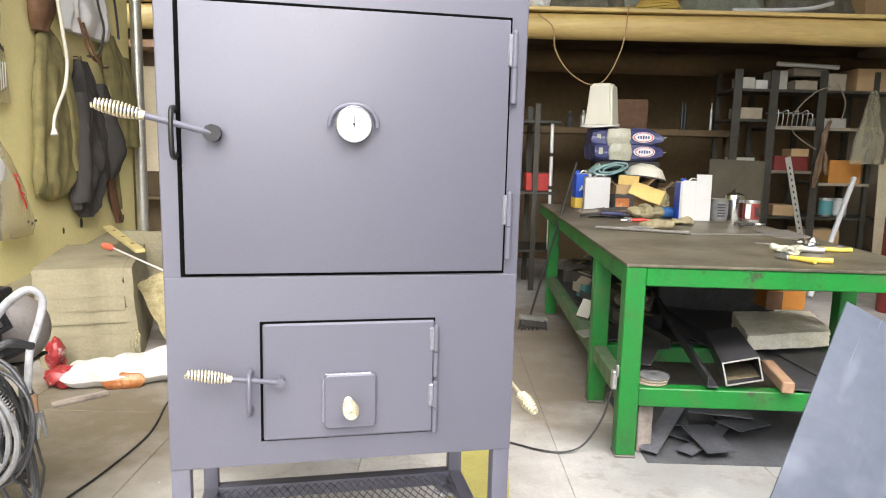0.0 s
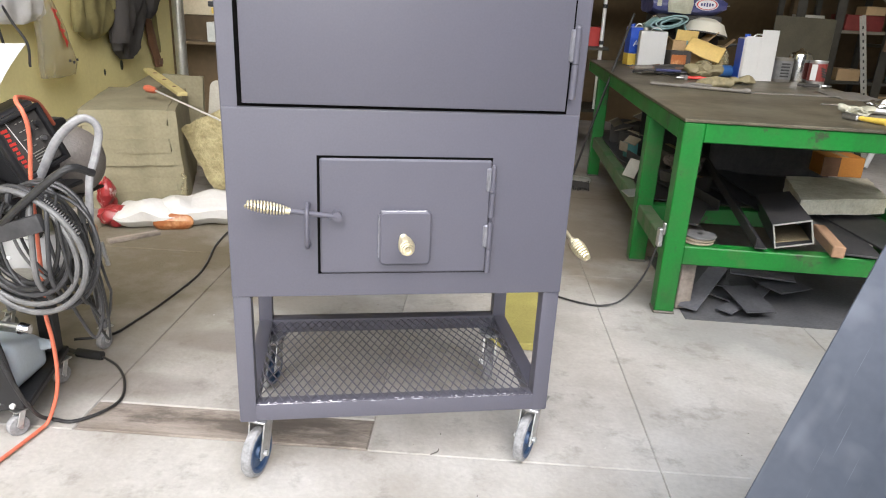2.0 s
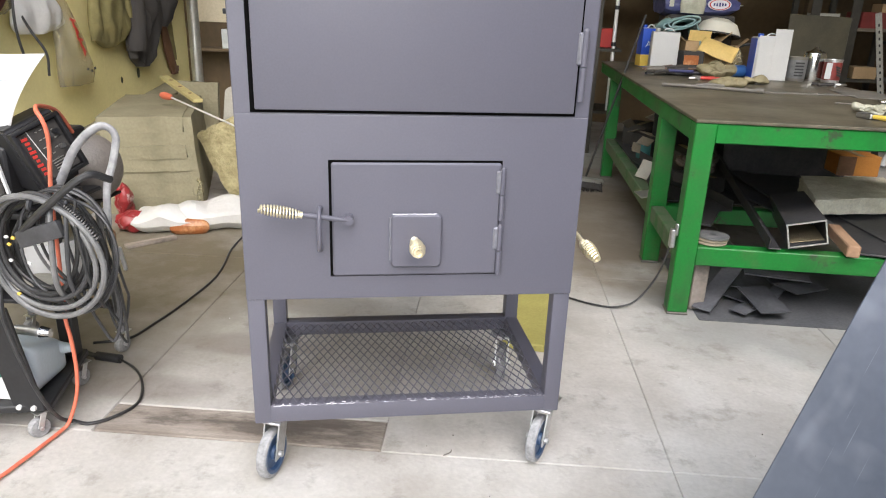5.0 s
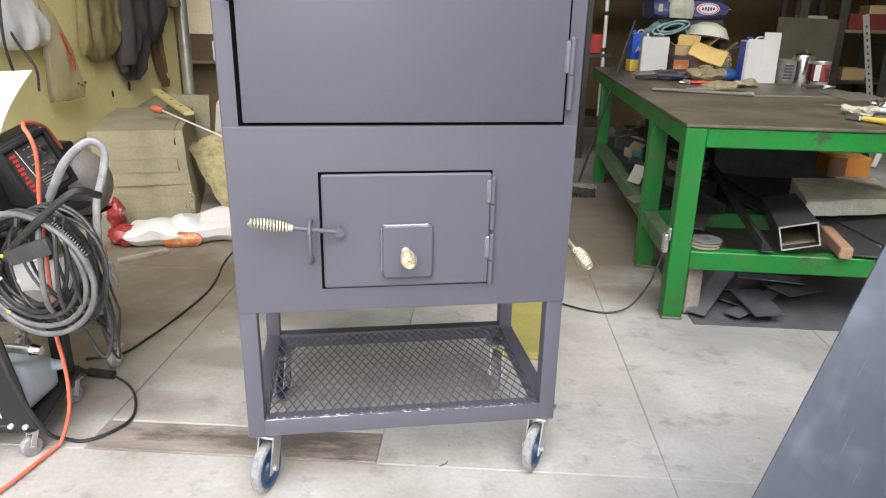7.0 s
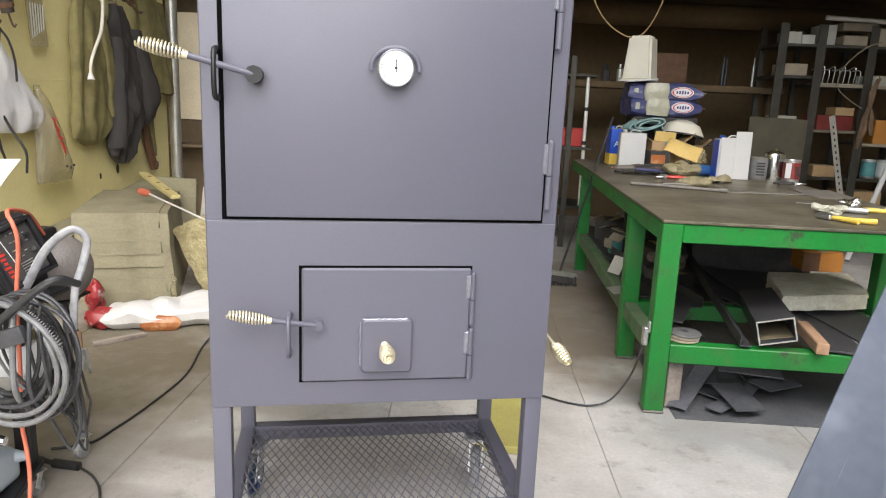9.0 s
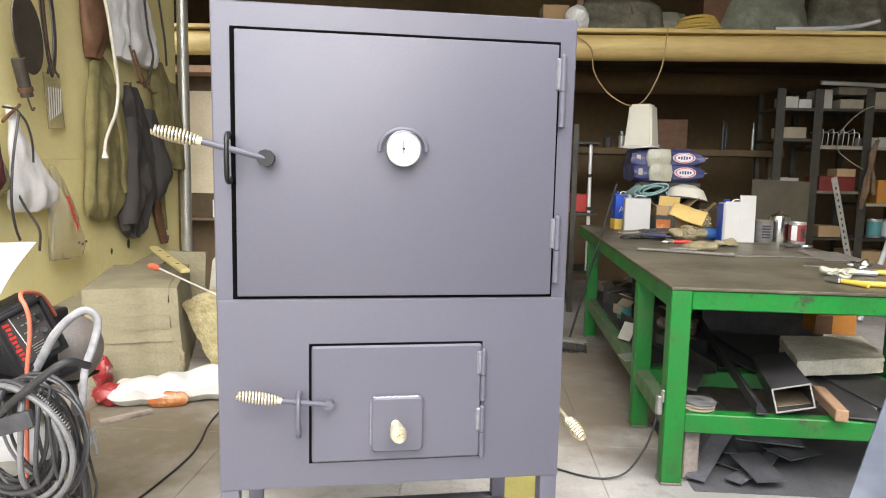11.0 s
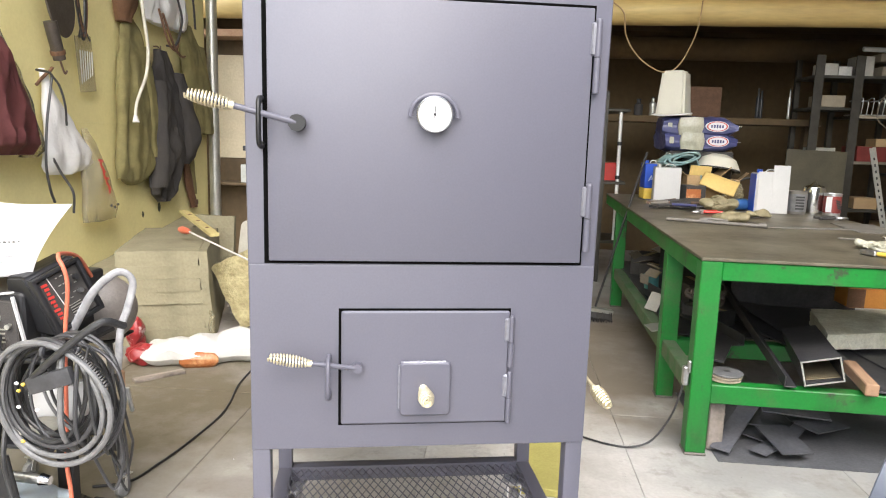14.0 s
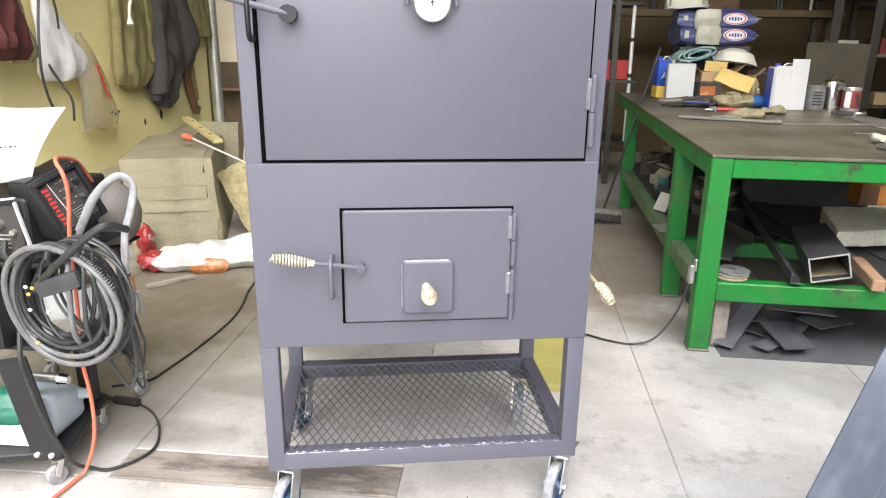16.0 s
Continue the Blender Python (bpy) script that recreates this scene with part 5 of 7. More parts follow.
part("hanger", add_tube(bm_new(), [(0.0, 0.14, 0.125), (0.0, -0.05, 0.125), (0.0, -0.06, 0.15)], 0.008, 8), M_BLACK, coilt)

hel = thing("welding_helmet", room_at(-1.035, 0.50, 0.54), "dull grey-brown welding helmet resting on the stand", "helmet")
bm = bmesh.new()
bmesh.ops.create_icosphere(bm, subdivisions=4, radius=1.0, matrix=Matrix.Translation((-0.015, 0, 0.095)) @ Matrix.Diagonal((0.092, 0.09, 0.102, 1)))
for v in bm.verts:
    v.co.z = max(0.0, v.co.z)
part("shell", bm, M_HUMP, hel)
part("visor", add_box(bm_new(), (-0.075, -0.075, 0.10), (0.09, 0.02, 0.06), 0.006, turn(0, 0, -42)), M_BLACK, hel)
solo("hose_loop", add_tube(bm_new(), [(-0.985, 0.16, 0.52), (-0.965, 0.17, 0.62), (-0.928, 0.17, 0.689), (-0.877, 0.17, 0.773), (-0.817, 0.18, 0.822), (-0.785, 0.19, 0.798), (-0.80, 0.19, 0.73), (-0.824, 0.19, 0.662), (-0.83, 0.18, 0.56)], 0.0115, 12, flat=0.7), M_HOOP, ROOM, "thick pale grey hose bent in a loop", "hose")
bm = add_tube(bm_new(), [(-0.965, 0.30, 0.78), (-0.962, 0.24, 0.845), (-0.942, 0.14, 0.872), (-0.925, 0.105, 0.866), (-0.908, 0.095, 0.848), (-0.900, 0.095, 0.815), (-0.905, 0.10, 0.765), (-0.917, 0.10, 0.667), (-0.926, 0.10, 0.47), (-0.924, 0.09, 0.39), (-0.920, 0.08, 0.33), (-0.914, 0.08, 0.269), (-0.912, 0.08, 0.202), (-0.917, 0.08, 0.138), (-0.930, 0.078, 0.080), (-0.950, 0.066, 0.022), (-0.960, 0.04, 0.010), (-0.969, -0.025, 0.010), (-0.980, -0.093, 0.010), (-1.0, -0.18, 0.010), (-1.06, -0.32, 0.010), (-1.2, -0.6, 0.010)], 0.0052, 10)
solo("air_hose", bm, M_ORANGE, ROOM, "bright orange air hose running down to the floor", "hose")

jug = thing("plastic_jug", room_at(-1.022, 0.065, 0.099, 4), "translucent bluish plastic jug lying tilted on the cart tray", "jug")
bm = add_box(bm_new(), (-0.085, 0.085, 0.073), (0.17, 0.17, 0.146), 0.034, seg=5)
for v in bm.verts:
    f = max(0.0, 1 + v.co.x / 0.17) * max(0.0, v.co.y / 0.17)
    v.co.z *= 1 - 0.42 * f
part("bottle", bm, M_JUG, jug)
part("spout", add_cyl(bm_new(), (-0.035, 0.128, 0.078), (0.008, 0.158, 0.066), 0.028, 20, 0.014), M_JUG, jug)
part("neck", add_lathe(bm_new(), [(0, 0), (0.013, 0), (0.014, 0.008), (0.011, 0.014), (0, 0.016)], 18, look((0.004, 0.155, 0.067), (0.05, 0.187, 0.054)) @ Matrix.Rotation(radians(180), 4, "X")), M_JUG, jug)
t = thing("torch_nozzle", room_at(-1.02, 0.09, 0.268), "bright metal torch nozzle resting on the jug", "nozzle")
part("tube", add_cyl(bm_new(), (-0.05, 0, 0.018), (0.02, 0, 0.014), 0.013, 14), M_ZINC, t)
part("nozzle", add_cyl(bm_new(), (0.02, 0, 0.014), (0.045, 0, 0.013), 0.017, 14, 0.012), M_CHROME, t)
crumpled("work_glove", room_at(-1.15, 0.07, 0.17), (0.15, 0.10, 0.09), M_GREENP, "dark green rubber glove on the cart tray", "glove", 3.0, 0.012)
carton("white_carton", room_at(-1.165, 0.09, 0.0985), (0.20, 0.10, 0.075), M_WHITE, "small white carton on the cart tray", "box")
t = thing("ground_clamp", room_at(-1.0, 0.49, 0.31), "steel earth clamp hanging from the stand", "clamp")
part("jaw", add_box(bm_new(), (0, 0, 0.03), (0.018, 0.012, 0.09), 0.003, turn(0, 8, 0)), M_ZINC, t)
part("jaw", add_box(bm_new(), (0.02, 0, 0.035), (0.012, 0.012, 0.08), 0.003, turn(0, -10, 0)), M_ZINC, t)
part("grip", add_box(bm_new(), (-0.005, 0, 0.10), (0.022, 0.016, 0.06), 0.005), M_WOOD, t)
part("lead", add_tube(bm_new(), [(-0.005, 0, 0.12), (-0.03, 0.0, 0.18), (-0.045, 0.0, 0.27)], 0.007, 8), M_CABLE, t)

# ---- cables on the floor ----
solo("power_cable", add_tube(bm_new(), [(-1.14, 0.52, 0.02), (-1.054, 0.59, 0.008), (-1.02, 0.72, 0.008), (-0.995, 0.88, 0.008), (-0.975, 1.13, 0.008), (-0.99, 1.3, 0.008), (-1.04, 1.57, 0.008), (-1.04, 1.95, 0.008), (-0.98, 2.6, 0.008), (-0.8, 3.6, 0.008)], 0.0048, 8), M_CABLE, ROOM, "black rubber power cable lying across the floor", "cable")
t = thing("cable_connector", ROOM, "black cable with a thick connector lying in a loop", "cable")
part("cable", add_tube(bm_new(), [(-1.0, 0.437, 0.012), (-0.93, 0.392, 0.008), (-0.868, 0.314, 0.008), (-0.827, 0.212, 0.008), (-0.849, 0.139, 0.008), (-0.90, 0.090, 0.008), (-0.950, 0.088, 0.012), (-0.968, 0.055, 0.045), (-0.966, 0.005, 0.130), (-0.991, -0.01, 0.238), (-1.013, -0.01, 0.33), (-1.019, -0.01, 0.40), (-1.03, 0.03, 0.50)], (0.0038, 0.0066), 8), M_CABLE, t)
part("connector", add_cyl(bm_new(), (-1.085, 0.445, 0.016), (-1.0, 0.437, 0.014), 0.0145, 14), M_BLACK, t)
part("cable", add_tube(bm_new(), [(-1.085, 0.445, 0.015), (-1.14, 0.46, 0.02), (-1.2, 0.5, 0.02)], 0.008, 8), M_CABLE, t)
t = thing("ground_lead", ROOM, "black earth lead clipped to the bench leg", "cable")
part("cable", add_tube(bm_new(), [(0.20, 1.42, 0.007), (0.45, 1.235, 0.007), (0.535, 1.18, 0.007), (0.622, 1.13, 0.007), (0.711, 1.115, 0.008), (0.79, 1.12, 0.04), (0.86, 1.125, 0.15), (0.893, 1.12, 0.285)], 0.0042, 8), M_CABLE, t)
part("clip", add_box(bm_new(), (0.897, 1.125, 0.31), (0.022, 0.03, 0.075), 0.004), M_ZINC, t)
part("clip", add_box(bm_new(), (0.905, 1.11, 0.35), (0.012, 0.02, 0.05), 0.004), M_ZINC, t)


# ---- green welding bench ----
BENCH = pose(1.110, 0.888, 0, 0, 0, -13.5)
BW, BL, BH = 1.22, 3.05, 0.778


def bench():
    b = thing("welding_bench", BENCH, "long welding bench with a green frame and a dark steel top", "workbench")
    part("tabletop", add_box(bm_new(), (BW / 2, BL / 2, BH - 0.006), (BW + 0.004, BL + 0.004, 0.012), 0.002), M_TOP, b, "scratched dark steel plate")
    for x in (0.0385, BW - 0.0385):
        for y in (0.0385, 0.64, 2.43):
            full = y < 0.1
            part("leg", add_box(bm_new(), (x, y, 0.3874 if full else 0.352), (0.077, 0.077, 0.7545 if full else 0.684), 0.004), M_GREEN, b)
            part("foot_plate", add_box(bm_new(), (x, y, 0.006), (0.084, 0.084, 0.010), 0.003), M_DULLSTEEL, b)
    part("top_rail", add_box(bm_new(), (BW / 2, 0.0415, BH - 0.049), (BW - 0.154, 0.074, 0.073), 0.004), M_GREEN, b)
    part("top_rail", add_box(bm_new(), (BW / 2, BL - 0.04, BH - 0.049), (BW, 0.077, 0.073), 0.004), M_GREEN, b)
    for y in (0.0385, 0.64, 2.43):
        part("shelf_rail", add_box(bm_new(), (BW / 2, y, 0.249), (BW - 0.154, 0.06, 0.075), 0.004), M_GREEN, b)
    for x in (0.0385, BW - 0.0385):
        part("top_rail", add_box(bm_new(), (x, BL / 2, BH - 0.049), (0.074, BL - 0.16, 0.073), 0.004), M_GREEN, b)
        for y0, y1 in ((0.077, 0.602), (0.678, 2.39)):
            part("shelf_rail", add_box(bm_new(), (x, (y0 + y1) / 2, 0.249), (0.06, y1 - y0, 0.075), 0.004), M_DUSTGREEN, b, "green rail under thick grey dust")
    return b


bench()


def at_bench(x, y, z=BH, rz=0, rx=0, ry=0):
    return BENCH @ pose(x, y, z + 0.001, rx, ry, rz)


# on the bench
c = oblong_can("solvent_can", at_bench(0.255, 2.62, rz=8), 0.12, 0.115, 0.262, [M_BLUEP, M_BLUEP], "blue and yellow tin solvent can")
part("yellow_band", add_box(bm_new(), (0, 0, 0.045), (0.1225, 0.1175, 0.085), 0.008, seg=3), M_YELLOW, c)
lettering("Ac", 0.062, M_WHITE, c, pose(-0.035, -0.0590, 0.135, 90, 0, 0))
oblong_can("white_can", at_bench(0.325, 2.39, rz=-2), 0.178, 0.10, 0.245, [M_OLDWHITE, M_GALV], "plain white oblong tin can with a steel cap")
c = oblong_can("white_can", at_bench(0.845, 1.93, rz=4), 0.17, 0.10, 0.245, [M_OLDWHITE, M_BLUEP], "oblong white tin can with a blue side")
part("blue_side", add_box(bm_new(), (-0.0855, 0, 0.122), (0.003, 0.094, 0.236), 0.001), M_BLUEP, c)
bm = add_box(bm_new(), (0.045, 0, 0.148), (0.10, 0.004, 0.296), 0.001)
add_box(bm, (-0.0501, 0, 0.128), (0.09, 0.004, 0.256), 0.001)
solo("white_card", bm, M_OLDWHITE, at_bench(0.868, 1.868, rz=4, rx=-2), "white card standing against the can", "card")
tin("paint_tin", at_bench(1.03, 1.915), 0.056, 0.142, M_DULLSTEEL, M_CABLEG, "small grey printed paint tin")
for k in range(5):
    solo("tin_print", add_box(bm_new(), (0, 0, 0), (0.05, 0.0015, 0.009), 0.0), M_INK, at_bench(1.027, 1.8575, BH + 0.035 + 0.018 * k), "dark printed line on the grey tin", "label")
t = thing("silver_pot", at_bench(1.16, 2.0), "shiny crumpled silver foil pot", "pot")
bm = add_lathe(bm_new(), [(0, 0), (0.062, 0), (0.066, 0.02), (0.068, 0.14), (0.060, 0.165), (0.035, 0.178), (0.02, 0.182), (0.008, 0.20), (0, 0.202)], 30)
part("pot", roughen(bm, 0.005, 40), M_GLASSY, t)
c = tin("red_label_tin", at_bench(1.235, 1.905), 0.050, 0.135, M_ZINC, M_DKRED, "small tin with a red and white label")
part("white_panel", add_box(bm_new(), (-0.034, -0.0375, 0.068), (0.034, 0.004, 0.095), 0.001, turn(0, 0, -42)), M_WHITE, c)
for k in range(4):
    part("dark_print", add_box(bm_new(), (0.012 + 0.004 * k, -0.0505, 0.09 - 0.015 * k), (0.03, 0.003, 0.010), 0.0, turn(0, 20, 12)), M_INK, c)


def pliers(m, mat, label, open_=12):
    t = thing("pliers", m, label, "pliers")
    for s in (-1, 1):
        part("grip", add_tube(bm_new(), [(0, 0, 0.012), (-0.05, s * 0.012, 0.012), (-0.12, s * 0.028, 0.012)], 0.008, 8), mat, t)
        part("jaw", add_tube(bm_new(), [(0, 0, 0.012), (0.03, s * 0.008, 0.012), (0.065, s * 0.003, 0.012)], (0.010, 0.005), 8), M_STEEL, t)
    part("pivot", add_cyl(bm_new(), (0, 0, 0.0), (0, 0, 0.024), 0.011, 12), M_STEEL, t)
    return t


pliers(at_bench(1.14, 1.60, rz=10), M_CHAR, "steel pliers lying open on the bench")
pliers(at_bench(0.40, 1.66, rz=200), M_RED, "pliers with red grips lying on the bench")
pliers(at_bench(0.33, 1.95, rz=150), M_CHAR, "locking pliers lying among the tools")

# tool heap
t = thing("tool_heap", at_bench(0.36, 1.95), "heap of pens, punches and files on the bench", "tools")
rr = random.Random(11)
for k in range(30):
    x, y, a = rr.uniform(-0.18, 0.18), rr.uniform(-0.14, 0.10), radians(rr.uniform(-30, 25))
    ln = rr.uniform(0.07, 0.16)
    d = Vector((math.cos(a), math.sin(a), 0)) * ln / 2
    z = 0.008 + 0.006 * (k % 7)
    part("tool_rod", add_cyl(bm_new(), Vector((x, y, z)) - d, Vector((x, y, z + rr.uniform(0, 0.015))) + d, rr.uniform(0.005, 0.010), 8), rr.choice([M_DULLSTEEL, M_CHAR, M_NAVY, M_RUST, M_DULLSTEEL, M_BLACK, M_GALV]), t)
part("tray", add_box(bm_new(), (-0.02, 0.02, 0.022), (0.26, 0.10, 0.04), 0.006), M_CHAR, t)
carton("small_carton", at_bench(0.50, 2.35, rz=8), (0.14, 0.11, 0.13), M_CHAR, "small dark printed carton", "box")
solo("carton_print", add_box(bm_new(), (0, 0, 0), (0.10, 0.002, 0.06)), M_RUSTFILM, at_bench(0.493, 2.292, BH + 0.075, 8), "red print patch on the dark carton", "label")
c = carton("cardboard_box", at_bench(0.60, 2.62, rz=6), (0.24, 0.20, 0.19), M_CARD, "open brown cardboard box with folded flaps", "box", flaps=0.10)
part("front_flap", add_box(bm_new(), (-0.034, 0, 0.036), (0.148, 0.004, 0.072), 0.001), M_MANILA, c, "pale inner side of the flap", m=pose(0, -0.101, 0.188, 14, 3, -4))
carton("cardboard_box", at_bench(0.80, 2.78, rz=-12), (0.24, 0.2, 0.16), M_CARD, "brown cardboard box with a printed label", "box", flaps=0.08)
crumpled("plastic_wrapper", at_bench(0.80, 2.60, BH + 0.02, 15), (0.22, 0.16, 0.17), M_FILM, "crumpled clear wrapper among the cartons", "wrapper", 5.0, 0.025, 4)
solo("shipping_label", add_box(bm_new(), (0, 0, 0), (0.12, 0.002, 0.075), 0, turn(-4, 0, 0)), M_PAPER, at_bench(0.775, 2.677, BH + 0.11, -12), "white printed shipping label", "label")
def envelope(u, v):
    return Vector((-0.12 + 0.24 * u, -0.07 + 0.14 * v, 0.016 * math.sin(u * 3.1) * math.sin(v * 3.1) + 0.012 * abs(u + 0.4 * v - 0.7) + 0.003 * math.sin(u * 9 + v * 5)))
e = solo("padded_envelope", add_sheet(bm_new(), envelope, 16, 12), M_MANILA, at_bench(0.69, 2.42, BH + 0.135, -20, 40, 18), "yellow padded envelope resting on the boxes", "envelope")
e.modifiers.new("thick", "SOLIDIFY").thickness = 0.008
crumpled("plastic_wrapper", at_bench(0.53, 1.81, rz=-12), (0.21, 0.16, 0.11), M_TANBAG, "dusty olive-tan plastic bag slumped on the bench", "wrapper", 4.0, 0.030, 4, 8)
crumpled("plastic_wrapper", at_bench(0.69, 1.56, rz=20), (0.17, 0.12, 0.05), M_TANBAG, "flattened olive-tan plastic bag on the bench", "wrapper", 14.0, 0.026, 4, 9)
crumpled("work_glove", at_bench(0.47, 1.30, rz=-20), (0.17, 0.10, 0.04), M_TANBAG, "flattened tan leather glove on the bench", "glove", 8.0, 0.015)
t = thing("blue_bottle", at_bench(0.705, 1.985, rz=10), "small blue plastic bottle lying on its side", "bottle")
part("bottle", add_lathe(bm_new(), [(0, -0.04), (0.030, -0.04), (0.036, -0.034), (0.037, 0.040), (0.030, 0.052), (0.016, 0.058), (0, 0.058)], 24, Matrix.Translation((0, 0, 0.038)) @ Matrix.Rotation(radians(90), 4, "Y")), M_BLUEDULL, t)
part("cap", add_cyl(bm_new(), (0.056, 0, 0.038), (0.075, 0, 0.038), 0.017, 18), M_WHITE, t)
t = thing("steel_pipe", at_bench(0.104, 1.194, rz=-20.8), "dull steel pipe wrench bar lying across the bench", "steel bar")
part("bar", add_cyl(bm_new(), (0, 0, 0.011), (0.46, 0, 0.011), 0.0095, 14), M_DULLSTEEL, t)
part("collar", add_cyl(bm_new(), (0.455, 0, 0.013), (0.49, 0, 0.013), 0.013, 14), M_DULLSTEEL, t)
part("jaw", add_tube(bm_new(), [(0.16, 0.03, 0.012), (0.22, 0.06, 0.02), (0.30, 0.065, 0.018)], (0.011, 0.006), 8), M_DULLSTEEL, t)
solo("flat_bar", add_box(bm_new(), (0, 0, 0.003), (0.46, 0.06, 0.006), 0.001), M_DULLSTEEL, at_bench(0.80, 1.10, rz=7), "long flat steel bar lying across the bench", "steel bar")
solo("steel_plate", add_box(bm_new(), (0, 0, 0.002), (0.22, 0.42, 0.004), 0.001), M_DULLSTEEL, at_bench(1.12, 1.20, rz=-4), "thin grey steel plate lying on the bench", "steel plate")
solo("scriber", add_box(bm_new(), (0, 0, 0.003), (0.10, 0.012, 0.006), 0.002), M_DULLSTEEL, at_bench(0.83, 0.72, rz=-12), "short bright steel scriber", "hand tool")
crumpled("tool_bag", at_bench(0.80, 0.42, rz=25), (0.17, 0.12, 0.05), M_WRAP, "crumpled clear plastic bag on the bench", "bag", 6.0, 0.03, 4)
crumpled("foil_wrap", at_bench(0.99, 0.66, rz=-10), (0.13, 0.10, 0.06), M_GLASSY, "shiny crumpled foil wrap", "foil", 2.0, 0.03, 4)
t = thing("yellow_clamp", at_bench(0, 0), "hand tool with bright yellow grips", "clamp")
part("grip", add_tube(bm_new(), [(0.72, 0.20, 0.012), (0.77, 0.155, 0.012), (0.84, 0.14, 0.012)], (0.008, 0.012), 10), M_YELLOW, t)
part("grip", add_tube(bm_new(), [(0.70, 0.22, 0.012), (0.73, 0.17, 0.012), (0.76, 0.115, 0.012)], (0.008, 0.011), 10), M_YELLOW, t)
part("jaw", add_box(bm_new(), (0.695, 0.24, 0.012), (0.04, 0.07, 0.02), 0.004, turn(0, 0, 25)), M_STEEL, t)
t = thing("side_cutter", at_bench(0, 0), "steel side cutters with yellow handles", "pliers")
part("grip", add_tube(bm_new(), [(0.98, 0.52, 0.012), (1.05, 0.49, 0.012), (1.11, 0.50, 0.012)], 0.010, 10), M_YELLOW, t)
part("grip", add_tube(bm_new(), [(0.98, 0.53, 0.012), (1.04, 0.55, 0.012), (1.10, 0.56, 0.012)], 0.009, 10), M_STEEL, t)
part("jaw", add_box(bm_new(), (0.955, 0.53, 0.012), (0.06, 0.03, 0.018), 0.004, turn(0, 0, 8)), M_STEEL, t)
part("hammer_head", add_cyl(bm_new(), (0.87, 0.47, 0.015), (0.96, 0.44, 0.015), 0.014, 12), M_ZINC, t)

# heap at the far end: bags of charcoal, basket, hose and pail
def pillow(s, seed):
    bm = bmesh.new()
    bmesh.ops.create_cube(bm, size=1.0)
    bmesh.ops.subdivide_edges(bm, edges=bm.edges[:], cuts=16, use_grid_fill=True)
    for v in bm.verts:
        x, y, z = v.co
        f = (1 - max(0, 2 * x) ** 5 * 0.70 - max(0, -2 * x) ** 8 * 0.25) * (1 - abs(2 * y) ** 5 * 0.40)
        g = 1 - 0.16 * max(0, 2 * x - 0.5) ** 2
        v.co = Vector((x * s[0], y * s[1] * g, z * s[2] * max(0.2, f)))
        v.co += Vector((0.3, 1, 1)) * 0.010 * (0.5 - abs(noise.noise(v.co * 11 + Vector((seed, 0, 0))))) * (1 if z > 0 else -1)
    return roughen(roughen(bm, 0.014, 6, seed), 0.006, 24, seed)


solo("wire_crate", add_box(bm_new(), (0, 0, 0.18), (0.46, 0.34, 0.36), 0.01), M_CHAR, at_bench(0.62, 2.88, rz=2), "dark worn crate under the charcoal bags", "crate")
for k in range(2):
    t = thing("charcoal_bag", at_bench(0.600, 2.86, BH + 0.362 + 0.108 * k, 3 - 5 * k), "blue paper charcoal bag with a red and white oval mark", "bag")
    part("sack", pillow((0.53, 0.34, 0.150), 3.0 + k), M_NAVY, t, m=pose(0, 0, 0.068))
    part("tail", roughen(add_box(bm_new(), (0.285, 0.0, 0.072), (0.07, 0.16, 0.006), 0.002), 0.02, 14, k), M_WRAP, t, "clear film tail")
    part("white_print", add_box(bm_new(), (-0.215, -0.1765, 0.074), (0.030, 0.004, 0.050 - 0.014 * k), 0.001, turn(0, 0, -4)), M_WRAP, t, "pale worn print")
    ov = Matrix.Translation((0.115, -0.176, 0.072)) @ Matrix.Rotation(radians(90), 4, "X") @ Matrix.Diagonal((1.7, 0.82, 1, 1))
    part("oval_mark", add_lathe(bm_new(), [(0, 0.010), (0.047, 0.010), (0.047, -0.03)], 28, ov), M_PAPER, t)
    ring = part("oval_ring", add_lathe(bm_new(), [(0.0425, 0.0), (0.0425, 0.0125), (0.0375, 0.0125), (0.0375, 0.0)], 28, ov), M_RED, t)
    for q in range(5):
        part("red_bar", add_box(bm_new(), (0.077 + 0.019 * q, -0.1880, 0.072), (0.012, 0.003, 0.026 - 0.004 * abs(q - 2)), 0.001), M_NAVY, ring)
    part("clear_wrap", cloth_bm([(0.132, -0.15, 0.01, 0.04), (0.07, -0.16, 0.02, 0.05), (0.008, -0.15, 0.01, 0.04)], 2, 0.010, k, 50, 16), M_WRAP, t, "pale dusty paper band", m=pose(0, -0.160, 0))
t = thing("square_pail", at_bench(0.415, 2.80, BH + 0.615, -27), "white square plastic pail standing upside down on the bags", "pail")
bm = bmesh.new()
bmesh.ops.create_cone(bm, cap_ends=True, segments=4, radius1=0.152, radius2=0.118, depth=0.325, matrix=Matrix.Translation((0, 0, 0.1625)) @ Matrix.Rotation(radians(45), 4, "Z"))
bmesh.ops.bevel(bm, geom=bm.edges[:], offset=0.018, segments=3, affect="EDGES")
part("pail", bm, M_CREAM, t)
part("rim", add_box(bm_new(), (0, 0, 0.008), (0.222, 0.222, 0.016), 0.006, seg=2), M_CREAM, t)
part("wire_handle", add_tube(bm_new(), [(-0.135, 0, 0.02), (-0.13, -0.09, 0.006), (-0.03, -0.155, -0.004), (0.08, -0.15, 0.004), (0.13, -0.08, 0.012), (0.135, 0, 0.02)], 0.006, 8), M_WHITE, t)
